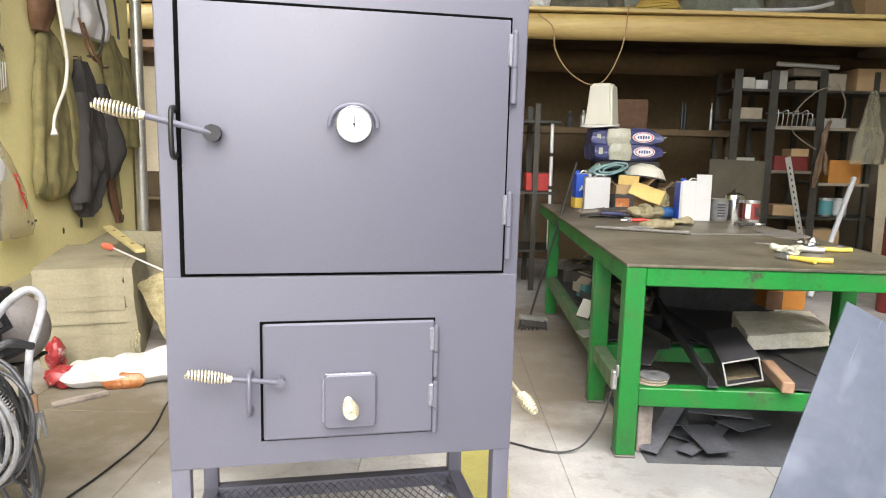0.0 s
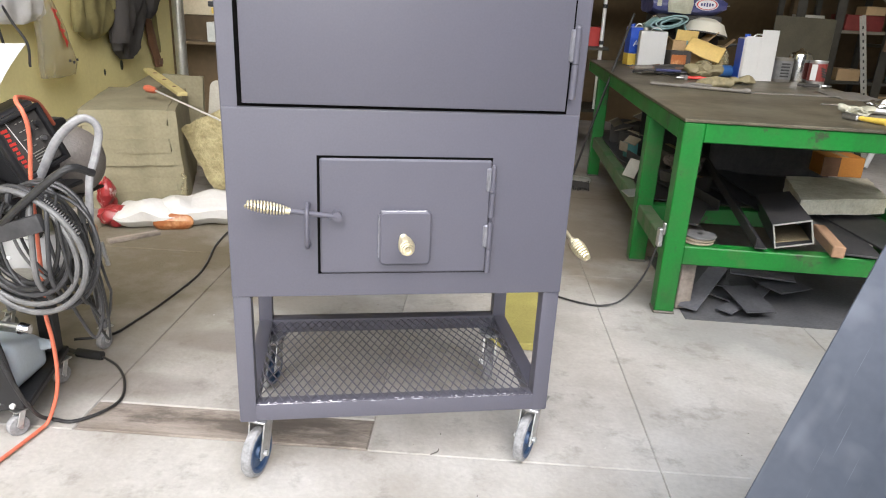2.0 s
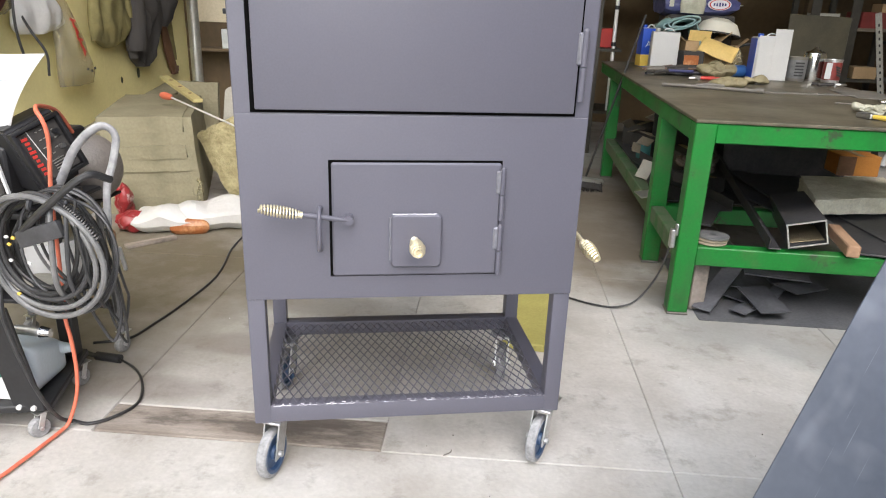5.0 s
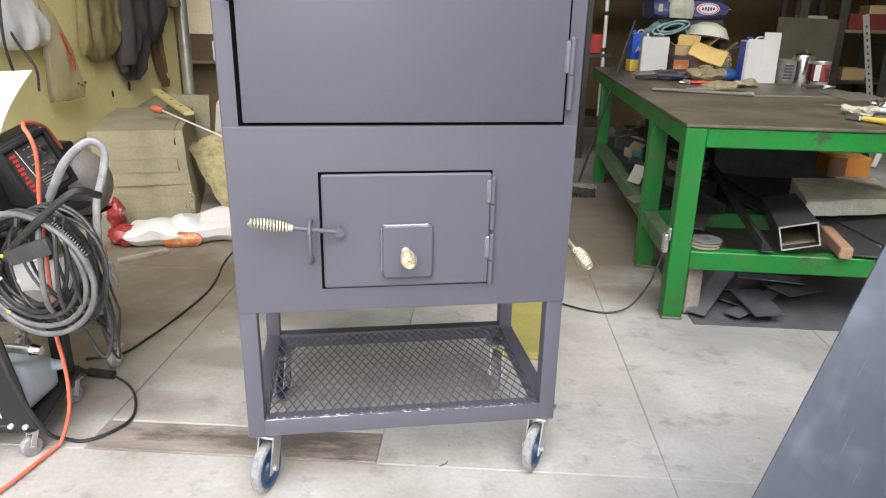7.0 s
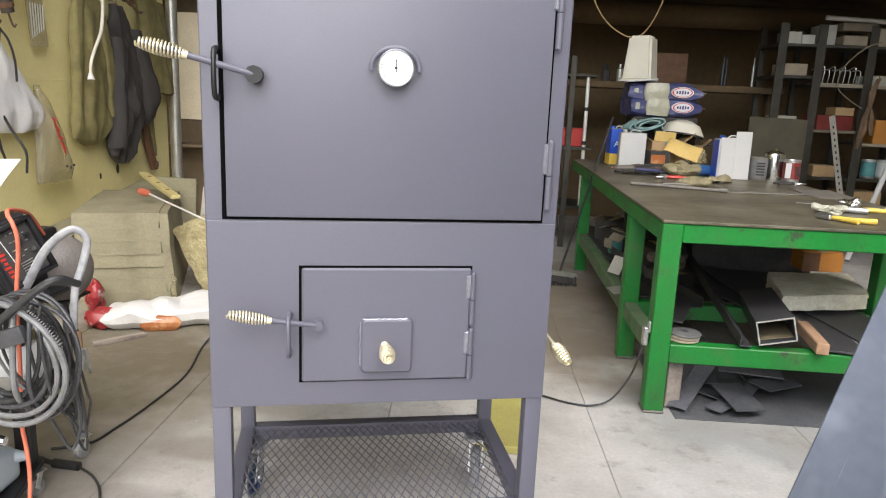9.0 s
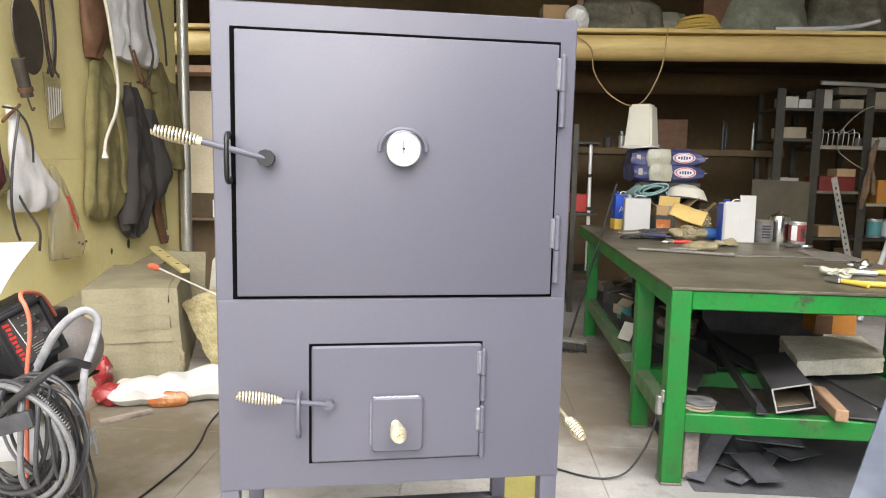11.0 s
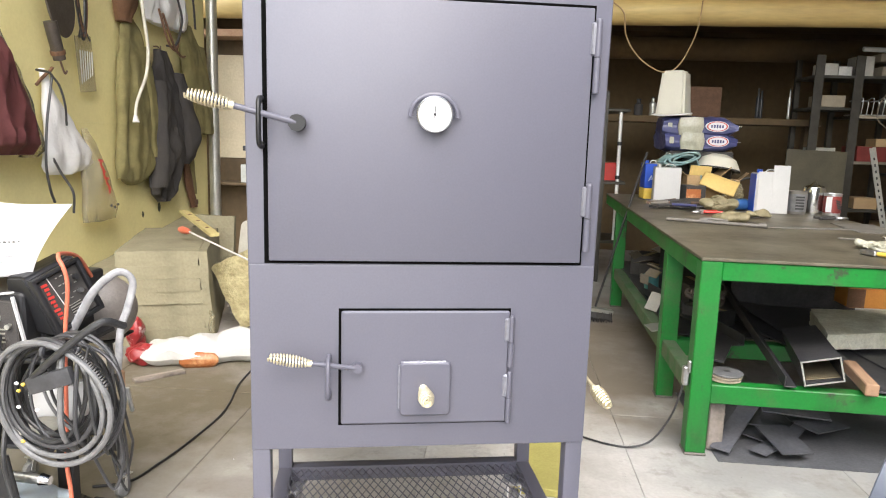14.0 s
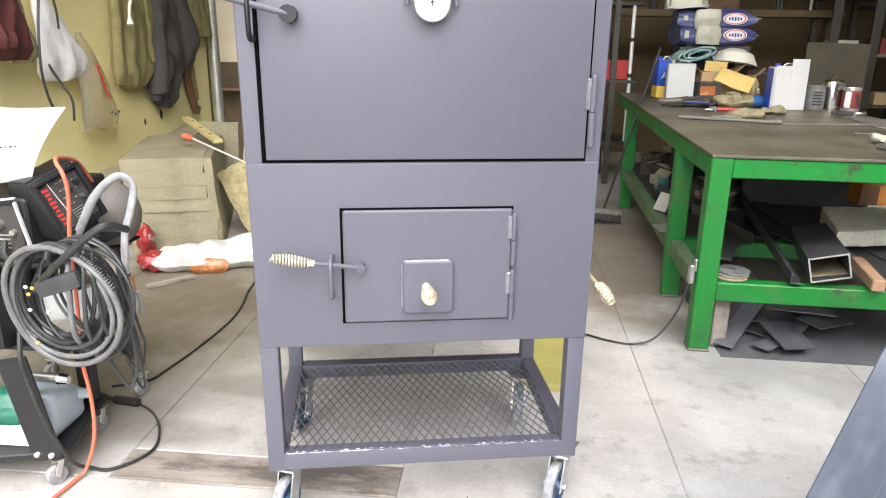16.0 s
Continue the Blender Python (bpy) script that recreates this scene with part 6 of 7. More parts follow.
def rolled_towel(u, v):
    a = 2 * math.pi * (0.35 + 2.3 * u)
    r = 1.0 - 0.36 * u * 2.3 / 1.6
    return Vector((0.140 * r * math.cos(a) + 0.010 * math.sin(9 * v), -0.10 + 0.22 * v, 0.050 * r * math.sin(a) + 0.012 * math.sin(5 * v + 3 * u) + 0.25 * 0.118 * r * math.cos(a)))
def towel_tail(u, v):
    return Vector((0.095 + 0.05 * u + 0.012 * math.sin(v * 7), -0.08 + 0.20 * v + 0.02 * math.sin(u * 5), 0.035 - 0.17 * u * u - 0.02 * u + 0.010 * math.sin(v * 11 + u * 3)))
t = thing("teal_towel", at_bench(0.44, 2.60, BH + 0.300, 6), "pale teal towel rolled up on the heap", "towel")
for nm, fn in (("roll", rolled_towel), ("loose_end", towel_tail)):
    part(nm, roughen(add_sheet(bm_new(), fn, 70, 18), 0.006, 22, 2), M_TEALCLOTH, t).modifiers.new("thick", "SOLIDIFY").thickness = 0.011
crumpled("clear_wrap", at_bench(0.38, 2.68, BH), (0.22, 0.2, 0.36), M_FILM, "crumpled clear plastic under the hose", "plastic", 4.0, 0.03)
t = thing("enamel_bowl", at_bench(0.74, 2.70, BH + 0.225, -10, -8, 6), "white enamel bowl upturned on the boxes", "bowl")
part("bowl", add_lathe(bm_new(), [(0.155, 0.0), (0.160, 0.008), (0.150, 0.03), (0.12, 0.085), (0.06, 0.115), (0, 0.12)], 32), M_CREAM, t)
part("rim", add_lathe(bm_new(), [(0.152, 0.0), (0.161, 0.002), (0.163, 0.008), (0.158, 0.012)], 32), M_CHAR, t)

# below the bench top
SH = 0.2865
# steel sheet made wide enough to hide the lit floor beyond
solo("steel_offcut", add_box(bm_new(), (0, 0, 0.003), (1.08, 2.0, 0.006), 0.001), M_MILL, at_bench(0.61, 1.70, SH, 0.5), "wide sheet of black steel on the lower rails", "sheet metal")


def tube_stock(name, m, w, h, ln, wall, mat, label, mitre=0.0):
    """A length of open rectangular tube, its end showing."""
    bm = bmesh.new()
    out, inn = [(-w / 2, 0), (w / 2, 0), (w / 2, h), (-w / 2, h)], [(-w / 2 + wall, wall), (w / 2 - wall, wall), (w / 2 - wall, h - wall), (-w / 2 + wall, h - wall)]
    ring = lambda pts, y: [bm.verts.new((x, y + (x * math.tan(radians(mitre)) if y == 0 else 0), z)) for x, z in pts]
    o0, o1, i0, i1 = ring(out, 0), ring(out, ln), ring(inn, 0), ring(inn, ln)
    for k in range(4):
        n = (k + 1) % 4
        bm.faces.new((o0[k], o0[n], o1[n], o1[k]))
        bm.faces.new((i0[k], i1[k], i1[n], i0[n]))
        bm.faces.new((o0[k], i0[k], i0[n], o0[n]))
        bm.faces.new((o1[k], o1[n], i1[n], i1[k]))
    return solo(name, bm, mat, m, label, "steel tube")


rt = tube_stock("rectangular_tube", at_bench(0.488, 0.018, SH + 0.030, -13, -3, -14), 0.140, 0.094, 0.62, 0.005, M_MILL, "large rectangular steel tube with a sawn bright end", 8)
bm = bm_new()
for c2, s2 in (((0, -0.001, 0.0025), (0.1415, 0.003, 0.006)), ((0, -0.001, 0.0915), (0.1415, 0.003, 0.006)), ((-0.0680, -0.001, 0.047), (0.006, 0.003, 0.084)), ((0.0680, -0.001, 0.047), (0.006, 0.003, 0.084))):
    add_box(bm, c2, s2)
part("sawn_edge", bm, M_GALV, rt, "bright sawn edge", m=pose(0, -0.0015, 0, 0, 0, 8))
# tan strip paints the light that falls inside the tube
part("inner_lit_face", add_box(bm_new(), (0, 0.4, 0.0062), (0.126, 0.7, 0.0014)), M_CANVAS, rt, "tan strip for the lit inside of the tube")
bm = add_box(bm_new(), (0, 0.65, 0.003), (0.045, 1.3, 0.005), 0.001)
add_box(bm, (-0.020, 0.65, 0.022), (0.005, 1.3, 0.044), 0.001)
solo("angle_bar", bm, M_MILL, at_bench(0.36, 0.0, SH + 0.012, -4.5, 5), "black steel angle bar lying lengthwise", "steel bar")
bm = add_box(bm_new(), (0, 0.55, 0.003), (0.06, 1.1, 0.005), 0.001)
add_box(bm, (0.028, 0.55, 0.025), (0.005, 1.1, 0.05), 0.001)
solo("angle_bar", bm, M_MILL, at_bench(0.30, 0.45, SH + 0.03, 12), "dark steel channel lying at a slant", "steel bar")
for k, (x, y, rz, sx, sy) in enumerate(((0.80, 0.45, -10, 0.18, 0.9), (0.95, 0.40, 6, 0.26, 0.8), (0.50, 0.9, 14, 0.12, 0.9), (0.22, 0.45, -22, 0.1, 0.5), (0.62, 0.8, 4, 0.1, 1.0))):
    solo("flat_bar", add_box(bm_new(), (0, 0, 0.004), (sx, sy, 0.008), 0.001), M_MILL, at_bench(x, y, SH + 0.008 + 0.007 * k, rz), "flat bar of black mill steel under the bench", "steel bar", "steel under the bench")
solo("timber_block", add_box(bm_new(), (0, 0.13, 0.024), (0.046, 0.30, 0.046), 0.004), M_WOOD, at_bench(0.640, -0.005, SH + 0.006, -9), "short block of raw timber", "timber")
bm = wool_slab((1, 1, 1), 71)
for v in bm.verts:
    a, b = v.co.x + 0.5, v.co.y + 0.5
    p = Vector((0.66, 0.43)).lerp(Vector((1.09, 0.56)), a).lerp(Vector((0.77, 0.90)).lerp(Vector((1.20, 0.98)), a), b)
    v.co = Vector((p.x, p.y, 0.365 + 0.072 * v.co.z)) + noise.noise_vector(v.co * 9) * 0.006
solo("wool_slab", bm, material("pale_mineral_wool", (0.74, 0.71, 0.58), 0.95, 0, 0.2, 14, 0.6, 90, other=(0.55, 0.51, 0.38)), at_bench(0, 0, 0), "pale mineral wool slab on the steel", "insulation")
carton("orange_box", at_bench(1.155, 1.23, SH + 0.078, 2), (0.205, 0.16, 0.105), M_ORANGEBOX, "orange cardboard box under the bench", "box")
solo("box_print", add_box(bm_new(), (0, 0, 0), (0.09, 0.002, 0.10)), M_BROWN, at_bench(1.09, 1.147, SH + 0.13, 2), "brown print patch on the orange box", "label")
t = thing("grinding_discs", at_bench(0.145, 0.085, SH + 0.002), "stack of worn dark grey grinding discs on the shelf rail", "grinding disc")
for k in range(3):
    part("disc", add_lathe(bm_new(), [(0.012, 0.0), (0.062, 0.0), (0.063, 0.003), (0.062, 0.006), (0.03, 0.008), (0.012, 0.008)], 28, Matrix.Translation((0.006 * k, 0.008 * k, 0.009 * k))), M_OLDBOX if k < 2 else M_CABLEG, t)
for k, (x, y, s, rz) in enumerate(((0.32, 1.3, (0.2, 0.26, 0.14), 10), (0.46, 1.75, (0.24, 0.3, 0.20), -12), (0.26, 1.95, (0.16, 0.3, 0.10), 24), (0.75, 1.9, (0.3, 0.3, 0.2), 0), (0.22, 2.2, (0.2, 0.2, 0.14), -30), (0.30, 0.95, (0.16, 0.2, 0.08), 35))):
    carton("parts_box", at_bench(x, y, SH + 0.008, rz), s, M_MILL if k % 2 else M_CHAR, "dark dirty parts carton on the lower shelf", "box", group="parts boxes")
for k in range(8):
    rk = random.Random(40 + k)
    solo("paper_scrap", add_box(bm_new(), (0, 0, 0.004), (rk.uniform(0.05, 0.09), rk.uniform(0.07, 0.12), 0.004), 0.001), M_OLDBOX if k % 4 else M_GREYCARD, at_bench(rk.uniform(0.06, 0.22), 1.15 + 0.15 * k, SH + 0.05 + 0.033 * (k * 5 % 7), rk.uniform(-60, 60), rk.uniform(-40, 50), rk.uniform(-30, 30)), "dusty scrap of pale card on the parts", "card", "scraps on the lower shelf")
t = thing("teal_tub", at_bench(0.16, 1.72, SH), "small teal plastic tub on the side rail", "tub")
part("tub", add_lathe(bm_new(), [(0, 0), (0.05, 0), (0.06, 0.085), (0.064, 0.09), (0.058, 0.09), (0.048, 0.01), (0, 0.01)], 24), M_TEAL, t)
# two upright black sheets added in place of the shade under the top
solo("steel_sheet", add_box(bm_new(), (0, 0, 0.205), (1.02, 0.006, 0.41), 0.001), M_MILL, at_bench(0.68, 1.62, SH + 0.008, 3, -6), "added black sheet on edge that makes the recess dark", "sheet metal")
solo("steel_sheet", add_box(bm_new(), (0, 0, 0.20), (0.66, 0.006, 0.40), 0.001), M_MILL, at_bench(0.86, 1.37, SH + 0.016, -2, -5), "second added black sheet, for the dark behind the orange box", "sheet metal")
solo("rail_plate", add_box(bm_new(), (0, 0, 0.004), (0.09, 0.12, 0.006), 0.001), M_GALV, at_bench(0.02, 0.80, SH, 8, 0, -8), "thin bent metal plate on the side rail", "steel plate")
crumpled("plastic_wrapper", at_bench(0.30, 1.02, SH + 0.09, 20), (0.22, 0.2, 0.10), M_PINKFILM, "dusty pinkish plastic wrapper on the parts", "wrapper", 6.0, 0.03, 4)
# scrap on the floor below
solo("steel_sheet", add_box(bm_new(), (0, 0, 0.0015), (1.1, 0.72, 0.003), 0.0005), M_GRIT, at_bench(0.66, 0.33, 0.0, 1), "dusty grey steel sheet on the floor under the bench", "sheet metal")
solo("timber_prop", add_box(bm_new(), (0, 0, 0.10), (0.06, 0.055, 0.20), 0.004), M_PLANK, at_bench(0.125, 0.09, 0.0, 4), "short timber prop beside the bench leg", "timber")
rr = random.Random(21)
for k in range(9):
    x, y = (0.20 + 0.05 * k + rr.uniform(-0.04, 0.04), 0.08 + rr.uniform(0, 0.42))
    s = (rr.uniform(0.05, 0.11), rr.uniform(0.12, 0.34), 0.006)
    solo("steel_offcut", add_box(bm_new(), (0, 0, 0.004), s, 0.001), M_OFFCUT, at_bench(min(x, 0.75), y, 0.004 + 0.007 * k, rr.uniform(-60, 50), rr.uniform(-3, 3), rr.uniform(-4, 4)), "black steel offcut in the scrap heap", "steel offcut", "scrap under the bench")
solo("steel_offcut", add_box(bm_new(), (0, 0.2, 0.004), (0.075, 0.42, 0.006), 0.001), M_OFFCUT, at_bench(0.14, 0.03, 0.02, -34, 14), "black steel strip propped on the heap", "steel offcut", "scrap under the bench")
solo("steel_offcut", add_box(bm_new(), (0, 0, 0.004), (0.26, 0.07, 0.006), 0.001), M_OFFCUT, at_bench(0.51, 0.30, 0.085, -12, 4), "black steel strip lying on top of the heap", "steel offcut", "scrap under the bench")
solo("steel_offcut", add_box(bm_new(), (0, 0, 0.004), (0.13, 0.19, 0.006), 0.001), M_OFFCUT, at_bench(0.39, 0.08, 0.055, 14, 10), "square black steel offcut on the heap", "steel offcut", "scrap under the bench")

# ---- leaning steel sheet ----
def leaning_sheet():
    top = Vector((0.878, -0.427, 0.930))
    ex = (top - Vector((-0.015, -1.016, 0.0))).normalized()
    ey = Vector((0.866, -0.5, -0.5))
    ey = (ey - ex * ey.dot(ex)).normalized()
    ez = ex.cross(ey)
    if ez.z < 0:
        ez = -ez
    wide = 0.60
    ln = (top.z + wide * ey.z) / ex.z
    low = top - ex * ln
    m = Matrix(((ex.x, ey.x, ez.x, low.x), (ex.y, ey.y, ez.y, low.y), (ex.z, ey.z, ez.z, low.z), (0, 0, 0, 1)))
    return solo("steel_sheet", add_box(bm_new(), (ln / 2, wide / 2, 0), (ln, wide, 0.004), 0.001), M_PLATE, m, "blue-grey sheet of bare steel leaning at a slant", "sheet metal")


leaning_sheet()

solo("yellow_board", add_box(bm_new(), (0, 0, 0.014), (0.21, 0.70, 0.028), 0.004), M_FOAM, pose(0.575, 0.95, 0, 0, 0, -15.9), "yellow foam board lying flat on the floor", "board")

# ---- broom and pole by the bench ----
t = thing("push_broom", ROOM, "broom with a long black handle leaning on the bench", "broom")
part("handle", add_cyl(bm_new(), (0.825, 3.06, 0.10), (1.075, 3.0, 1.13), 0.0075, 12), M_CABLE, t)
part("head", add_box(bm_new(), (0.845, 3.06, 0.075), (0.20, 0.05, 0.03), 0.006, turn(0, 8, 10)), M_GALV, t)
bm = bm_new()
rr = random.Random(2)
for k in range(90):
    x, y = 0.755 + 0.18 * rr.random(), 3.03 + 0.06 * rr.random()
    add_cyl(bm, (x, y, 0.065), (x + rr.uniform(-0.02, 0.02), y - 0.02 + rr.uniform(-0.02, 0.02), 0.003), 0.0022, 4)
add_box(bm, (0.845, 3.05, 0.042), (0.185, 0.035, 0.05), 0.004, turn(-14, 8, 10))
part("bristles", bm, M_CHAR, t)
t = thing("chrome_pole", ROOM, "chrome pole standing on a dark shelf behind the bench", "pole")
part("upper_tube", add_cyl(bm_new(), (1.137, 4.42, 0.88), (1.132, 4.42, 1.456), 0.0155, 14), M_ALU, t)
part("lower_tube", add_cyl(bm_new(), (1.140, 4.42, 0.361), (1.137, 4.42, 0.88), 0.0155, 14), M_ALU, t)
for z in (0.88, 1.16):
    part("collar", add_cyl(bm_new(), (1.136, 4.42, z), (1.136, 4.42, z + 0.03), 0.019, 14), M_BLACK, t)

# ---- rear of the workshop ----
def rack(u0, u1, v, depth, levels, height, posts, label, mat=M_DARKSTEEL):
    r = thing("shelving_rack", room_at(0, 0), label, "shelving")
    for x in posts:
        for y in (v, v + depth):
            bm = add_box(bm_new(), (x, y, height / 2), (0.045, 0.004, height), 0.001)
            add_box(bm, (x - 0.02, y + 0.02, height / 2), (0.004, 0.04, height), 0.001)
            part("post", bm, mat, r)
    for z in levels:
        part("shelf", add_box(bm_new(), ((u0 + u1) / 2, v + depth / 2, z - 0.012), (u1 - u0, depth, 0.024), 0.002), mat, r)
    return r


r = rack(2.82, 4.35, 4.85, 0.42, (0.34, 0.66, 1.81), 1.98, (2.86, 3.19, 3.63, 4.12), "black steel shelving rack full of parts")
for u0, u1, z, dusty in ((2.84, 3.18, 1.54, 0), (3.20, 4.12, 1.475, 1), (2.84, 3.18, 1.09, 0), (3.20, 3.62, 1.08, 1), (3.64, 4.14, 0.975, 1)):
    sh = part("shelf", add_box(bm_new(), ((u0 + u1) / 2, 5.06, z - 0.012), (u1 - u0, 0.41, 0.024), 0.002), M_DARKSTEEL, r)
    if dusty:
        part("shelf_edge", add_box(bm_new(), ((u0 + u1) / 2, 4.846, z - 0.010), (u1 - u0, 0.006, 0.026), 0.001), M_OLDBOX, sh, "dusty pale front edge")
for u in (2.86, 3.19, 3.63):
    part("post_face", add_box(bm_new(), (u, 4.843, 0.99), (0.075, 0.005, 1.97), 0.001), M_DARKSTEEL, r)
rack(0.45, 1.2, 4.38, 0.5, (0.36, 0.86, 1.46), 1.6, (0.47, 1.0), "dark steel rack behind the bench")
carton("red_toolbox", room_at(1.05, 4.62, 0.862), (0.22, 0.2, 0.15), M_RED, "red metal toolbox on a dark shelf", "toolbox")
for k, (u, z, s, mat, lab) in enumerate((
        (2.96, 1.812, (0.14, 0.2, 0.10), M_GREYCARD, "white carton on the top shelf"), (3.10, 1.812, (0.11, 0.2, 0.08), M_GALV, "small grey carton on the top shelf"),
        (3.27, 1.812, (0.14, 0.2, 0.17), M_GREYCARD, "tall white carton on the top shelf"), (3.48, 1.812, (0.2, 0.25, 0.08), M_OLDBOX, "dirty carton on the top shelf"),
        (3.74, 1.812, (0.22, 0.25, 0.15), M_OLDBOX, "dusty carton on the top shelf"), (4.12, 1.812, (0.36, 0.3, 0.20), M_CARD, "long brown carton on the top shelf"),
        (3.00, 1.542, (0.2, 0.25, 0.10), M_OLDBOX, "dirty carton on the shelf"), (3.78, 1.477, (0.24, 0.2, 0.09), M_GREYCARD, "low white foam tray on the shelf"),
        (3.42, 1.082, (0.33, 0.25, 0.13), M_DKRED, "dull red parts tray on the shelf"), (3.50, 1.212, (0.16, 0.2, 0.07), M_CARD, "brown carton in the red tray"),
        (3.93, 0.977, (0.29, 0.25, 0.21), M_ORANGEBOX, "orange cardboard box on the shelf"), (3.0, 1.092, (0.2, 0.2, 0.1), M_GREYCARD, "pale carton on the shelf"),
        (3.02, 0.662, (0.22, 0.25, 0.13), M_OLDBOX, "dark carton on the low shelf"), (3.40, 0.662, (0.2, 0.2, 0.10), M_CARD, "brown carton on the low shelf"),
        (3.76, 0.342, (0.34, 0.3, 0.20), M_CARD, "large brown carton on the bottom shelf"), (3.2, 0.342, (0.3, 0.3, 0.18), M_OLDBOX, "dirty carton on the bottom shelf"))):
    carton("stored_box", room_at(u, 4.98 + 0.02 * (k % 3), z, (k * 37) % 9 - 4), s, mat, lab, "box", group="boxes on the rack")
for u in (3.80, 3.93):
    c = tin("paint_tin", room_at(u, 4.92, 0.664), 0.06, 0.17, M_ZINC, M_TEAL if u < 3.9 else M_WHITE, "teal printed paint tin on the shelf" if u < 3.9 else "white paint tin on the shelf")
t = thing("wire_basket", room_at(3.40, 4.98, 1.476), "white wire rack standing on the shelf", "rack")
for k in range(9):
    part("wire", add_tube(bm_new(), [(-0.18 + 0.045 * k, -0.08, 0.0), (-0.18 + 0.045 * k, -0.09, 0.12 + 0.03 * (k % 2)), (-0.18 + 0.045 * k, 0.05, 0.13)], 0.004, 6, 3), M_GALV, t)
part("base_wire", add_box(bm_new(), (0, -0.02, 0.006), (0.42, 0.18, 0.010), 0.003), M_GALV, t)
solo("fluorescent_tube", add_cyl(bm_new(), (-0.28, 0, 0.02), (0.28, 0, 0), 0.02, 14), M_WHITE, room_at(3.50, 4.90, 2.02, 0), "white tube lying on the rack boxes", "tube")
t = thing("tube_support", room_at(3.5, 4.95, 1.935), "dark carton under the white tube", "box")
part("body", add_box(bm_new(), (0, 0, 0.03), (0.30, 0.2, 0.065), 0.003), M_OLDBOX, t)
t = thing("dangling_cable", room_at(3.52, 4.80, 0), "grey cable dangling over the rack", "cable")
part("cable", add_tube(bm_new(), [(0.15, 0, 1.84), (0.0, -0.03, 1.78), (-0.15, -0.03, 1.62), (-0.18, -0.03, 1.46), (-0.08, -0.03, 1.36), (0.06, -0.02, 1.28)], 0.0055, 8), M_OLDBOX, t)
part("cable", add_tube(bm_new(), [(0.22, 0, 1.86), (0.28, -0.03, 1.7), (0.26, -0.03, 1.55)], 0.0055, 8), M_OLDBOX, t)
t = thing("rag_strap", room_at(3.62, 4.80, 0), "rusty brown twisted rag hanging on a rack post", "rag")
part("rag", cloth_bm([(1.54, 0.05, 0.09, 0.03), (1.40, 0.00, 0.05, 0.035), (1.27, 0.0, 0.035, 0.03), (1.15, -0.03, 0.03, 0.04), (0.93, -0.05, -0.01, 0.03)], 2, 0.022, 2.0, 40, 60), M_RAG, t)
part("rag_end", cloth_bm([(1.30, 0.01, 0.04, 0.02), (1.18, 0.04, 0.08, 0.03), (1.05, 0.06, 0.09, 0.02)], 2, 0.015, 5.0, 30, 30), M_RAG, t)
part("hook", add_tube(bm_new(), [(0.06, 0.04, 1.56), (0.06, -0.03, 1.56), (0.06, -0.035, 1.53)], 0.004, 8), M_RUST, t)
t = thing("hanging_bag", room_at(4.02, 4.74, 0), "clear plastic bag hanging from the rack", "bag")
part("bag", cloth_bm([(1.80, -0.03, 0.03, 0.03), (1.62, -0.08, 0.06, 0.06), (1.35, -0.16, 0.12, 0.12), (1.16, -0.18, 0.12, 0.12)], 5, 0.015, 2.0), M_FILM, t)
bm = add_box(bm_new(), (0, 0, 0.62), (0.05, 0.004, 1.24), 0.001)
add_box(bm, (0.023, 0.02, 0.62), (0.004, 0.04, 1.24), 0.001)
ai = solo("slotted_angle", bm, M_GALV, room_at(3.455, 4.40, 0, 0, -1, -14), "galvanised slotted angle bar leaning at a slant", "steel bar")
for k in range(20):
    part("slot", add_box(bm_new(), (0, -0.0025, 0.14 + 0.053 * k), (0.012, 0.002, 0.022), 0.0), M_INK, ai)
solo("white_conduit", add_cyl(bm_new(), (0, 0, 0), (0.42, 0.25, 1.02), 0.022, 14), M_WHITE, room_at(3.40, 4.3, 0.02), "white plastic conduit leaning on the rack", "pipe")
solo("dark_panel", add_box(bm_new(), (0, 0, 0.585), (0.49, 0.006, 1.17), 0.002), M_PANEL, room_at(2.725, 4.42, 0.0, 2, -3, 1.5), "dull steel panel leaning behind the bench", "sheet metal")
solo("beige_board", add_box(bm_new(), (0, 0, 0.60), (0.40, 0.012, 1.20), 0.003), M_BEIGE, room_at(4.38, 4.74, 0, 0, -3), "tall beige fibre board leaning beside the rack", "board")
solo("red_cylinder", add_lathe(bm_new(), [(0, 0), (0.10, 0), (0.105, 0.02), (0.105, 0.75), (0.07, 0.84), (0.03, 0.87), (0.03, 0.92), (0, 0.92)], 28), M_DKRED, room_at(3.80, 3.85, 0), "red gas cylinder standing by the rack", "gas cylinder")
# ledge at the back with bottles
led = thing("rear_ledge", room_at(0, 0), "timber ledge along the rear wall, shade in its colour", "shelf")
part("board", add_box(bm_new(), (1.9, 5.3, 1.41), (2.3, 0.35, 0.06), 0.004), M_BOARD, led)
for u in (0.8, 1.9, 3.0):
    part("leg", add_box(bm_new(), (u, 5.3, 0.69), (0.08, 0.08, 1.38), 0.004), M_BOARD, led)
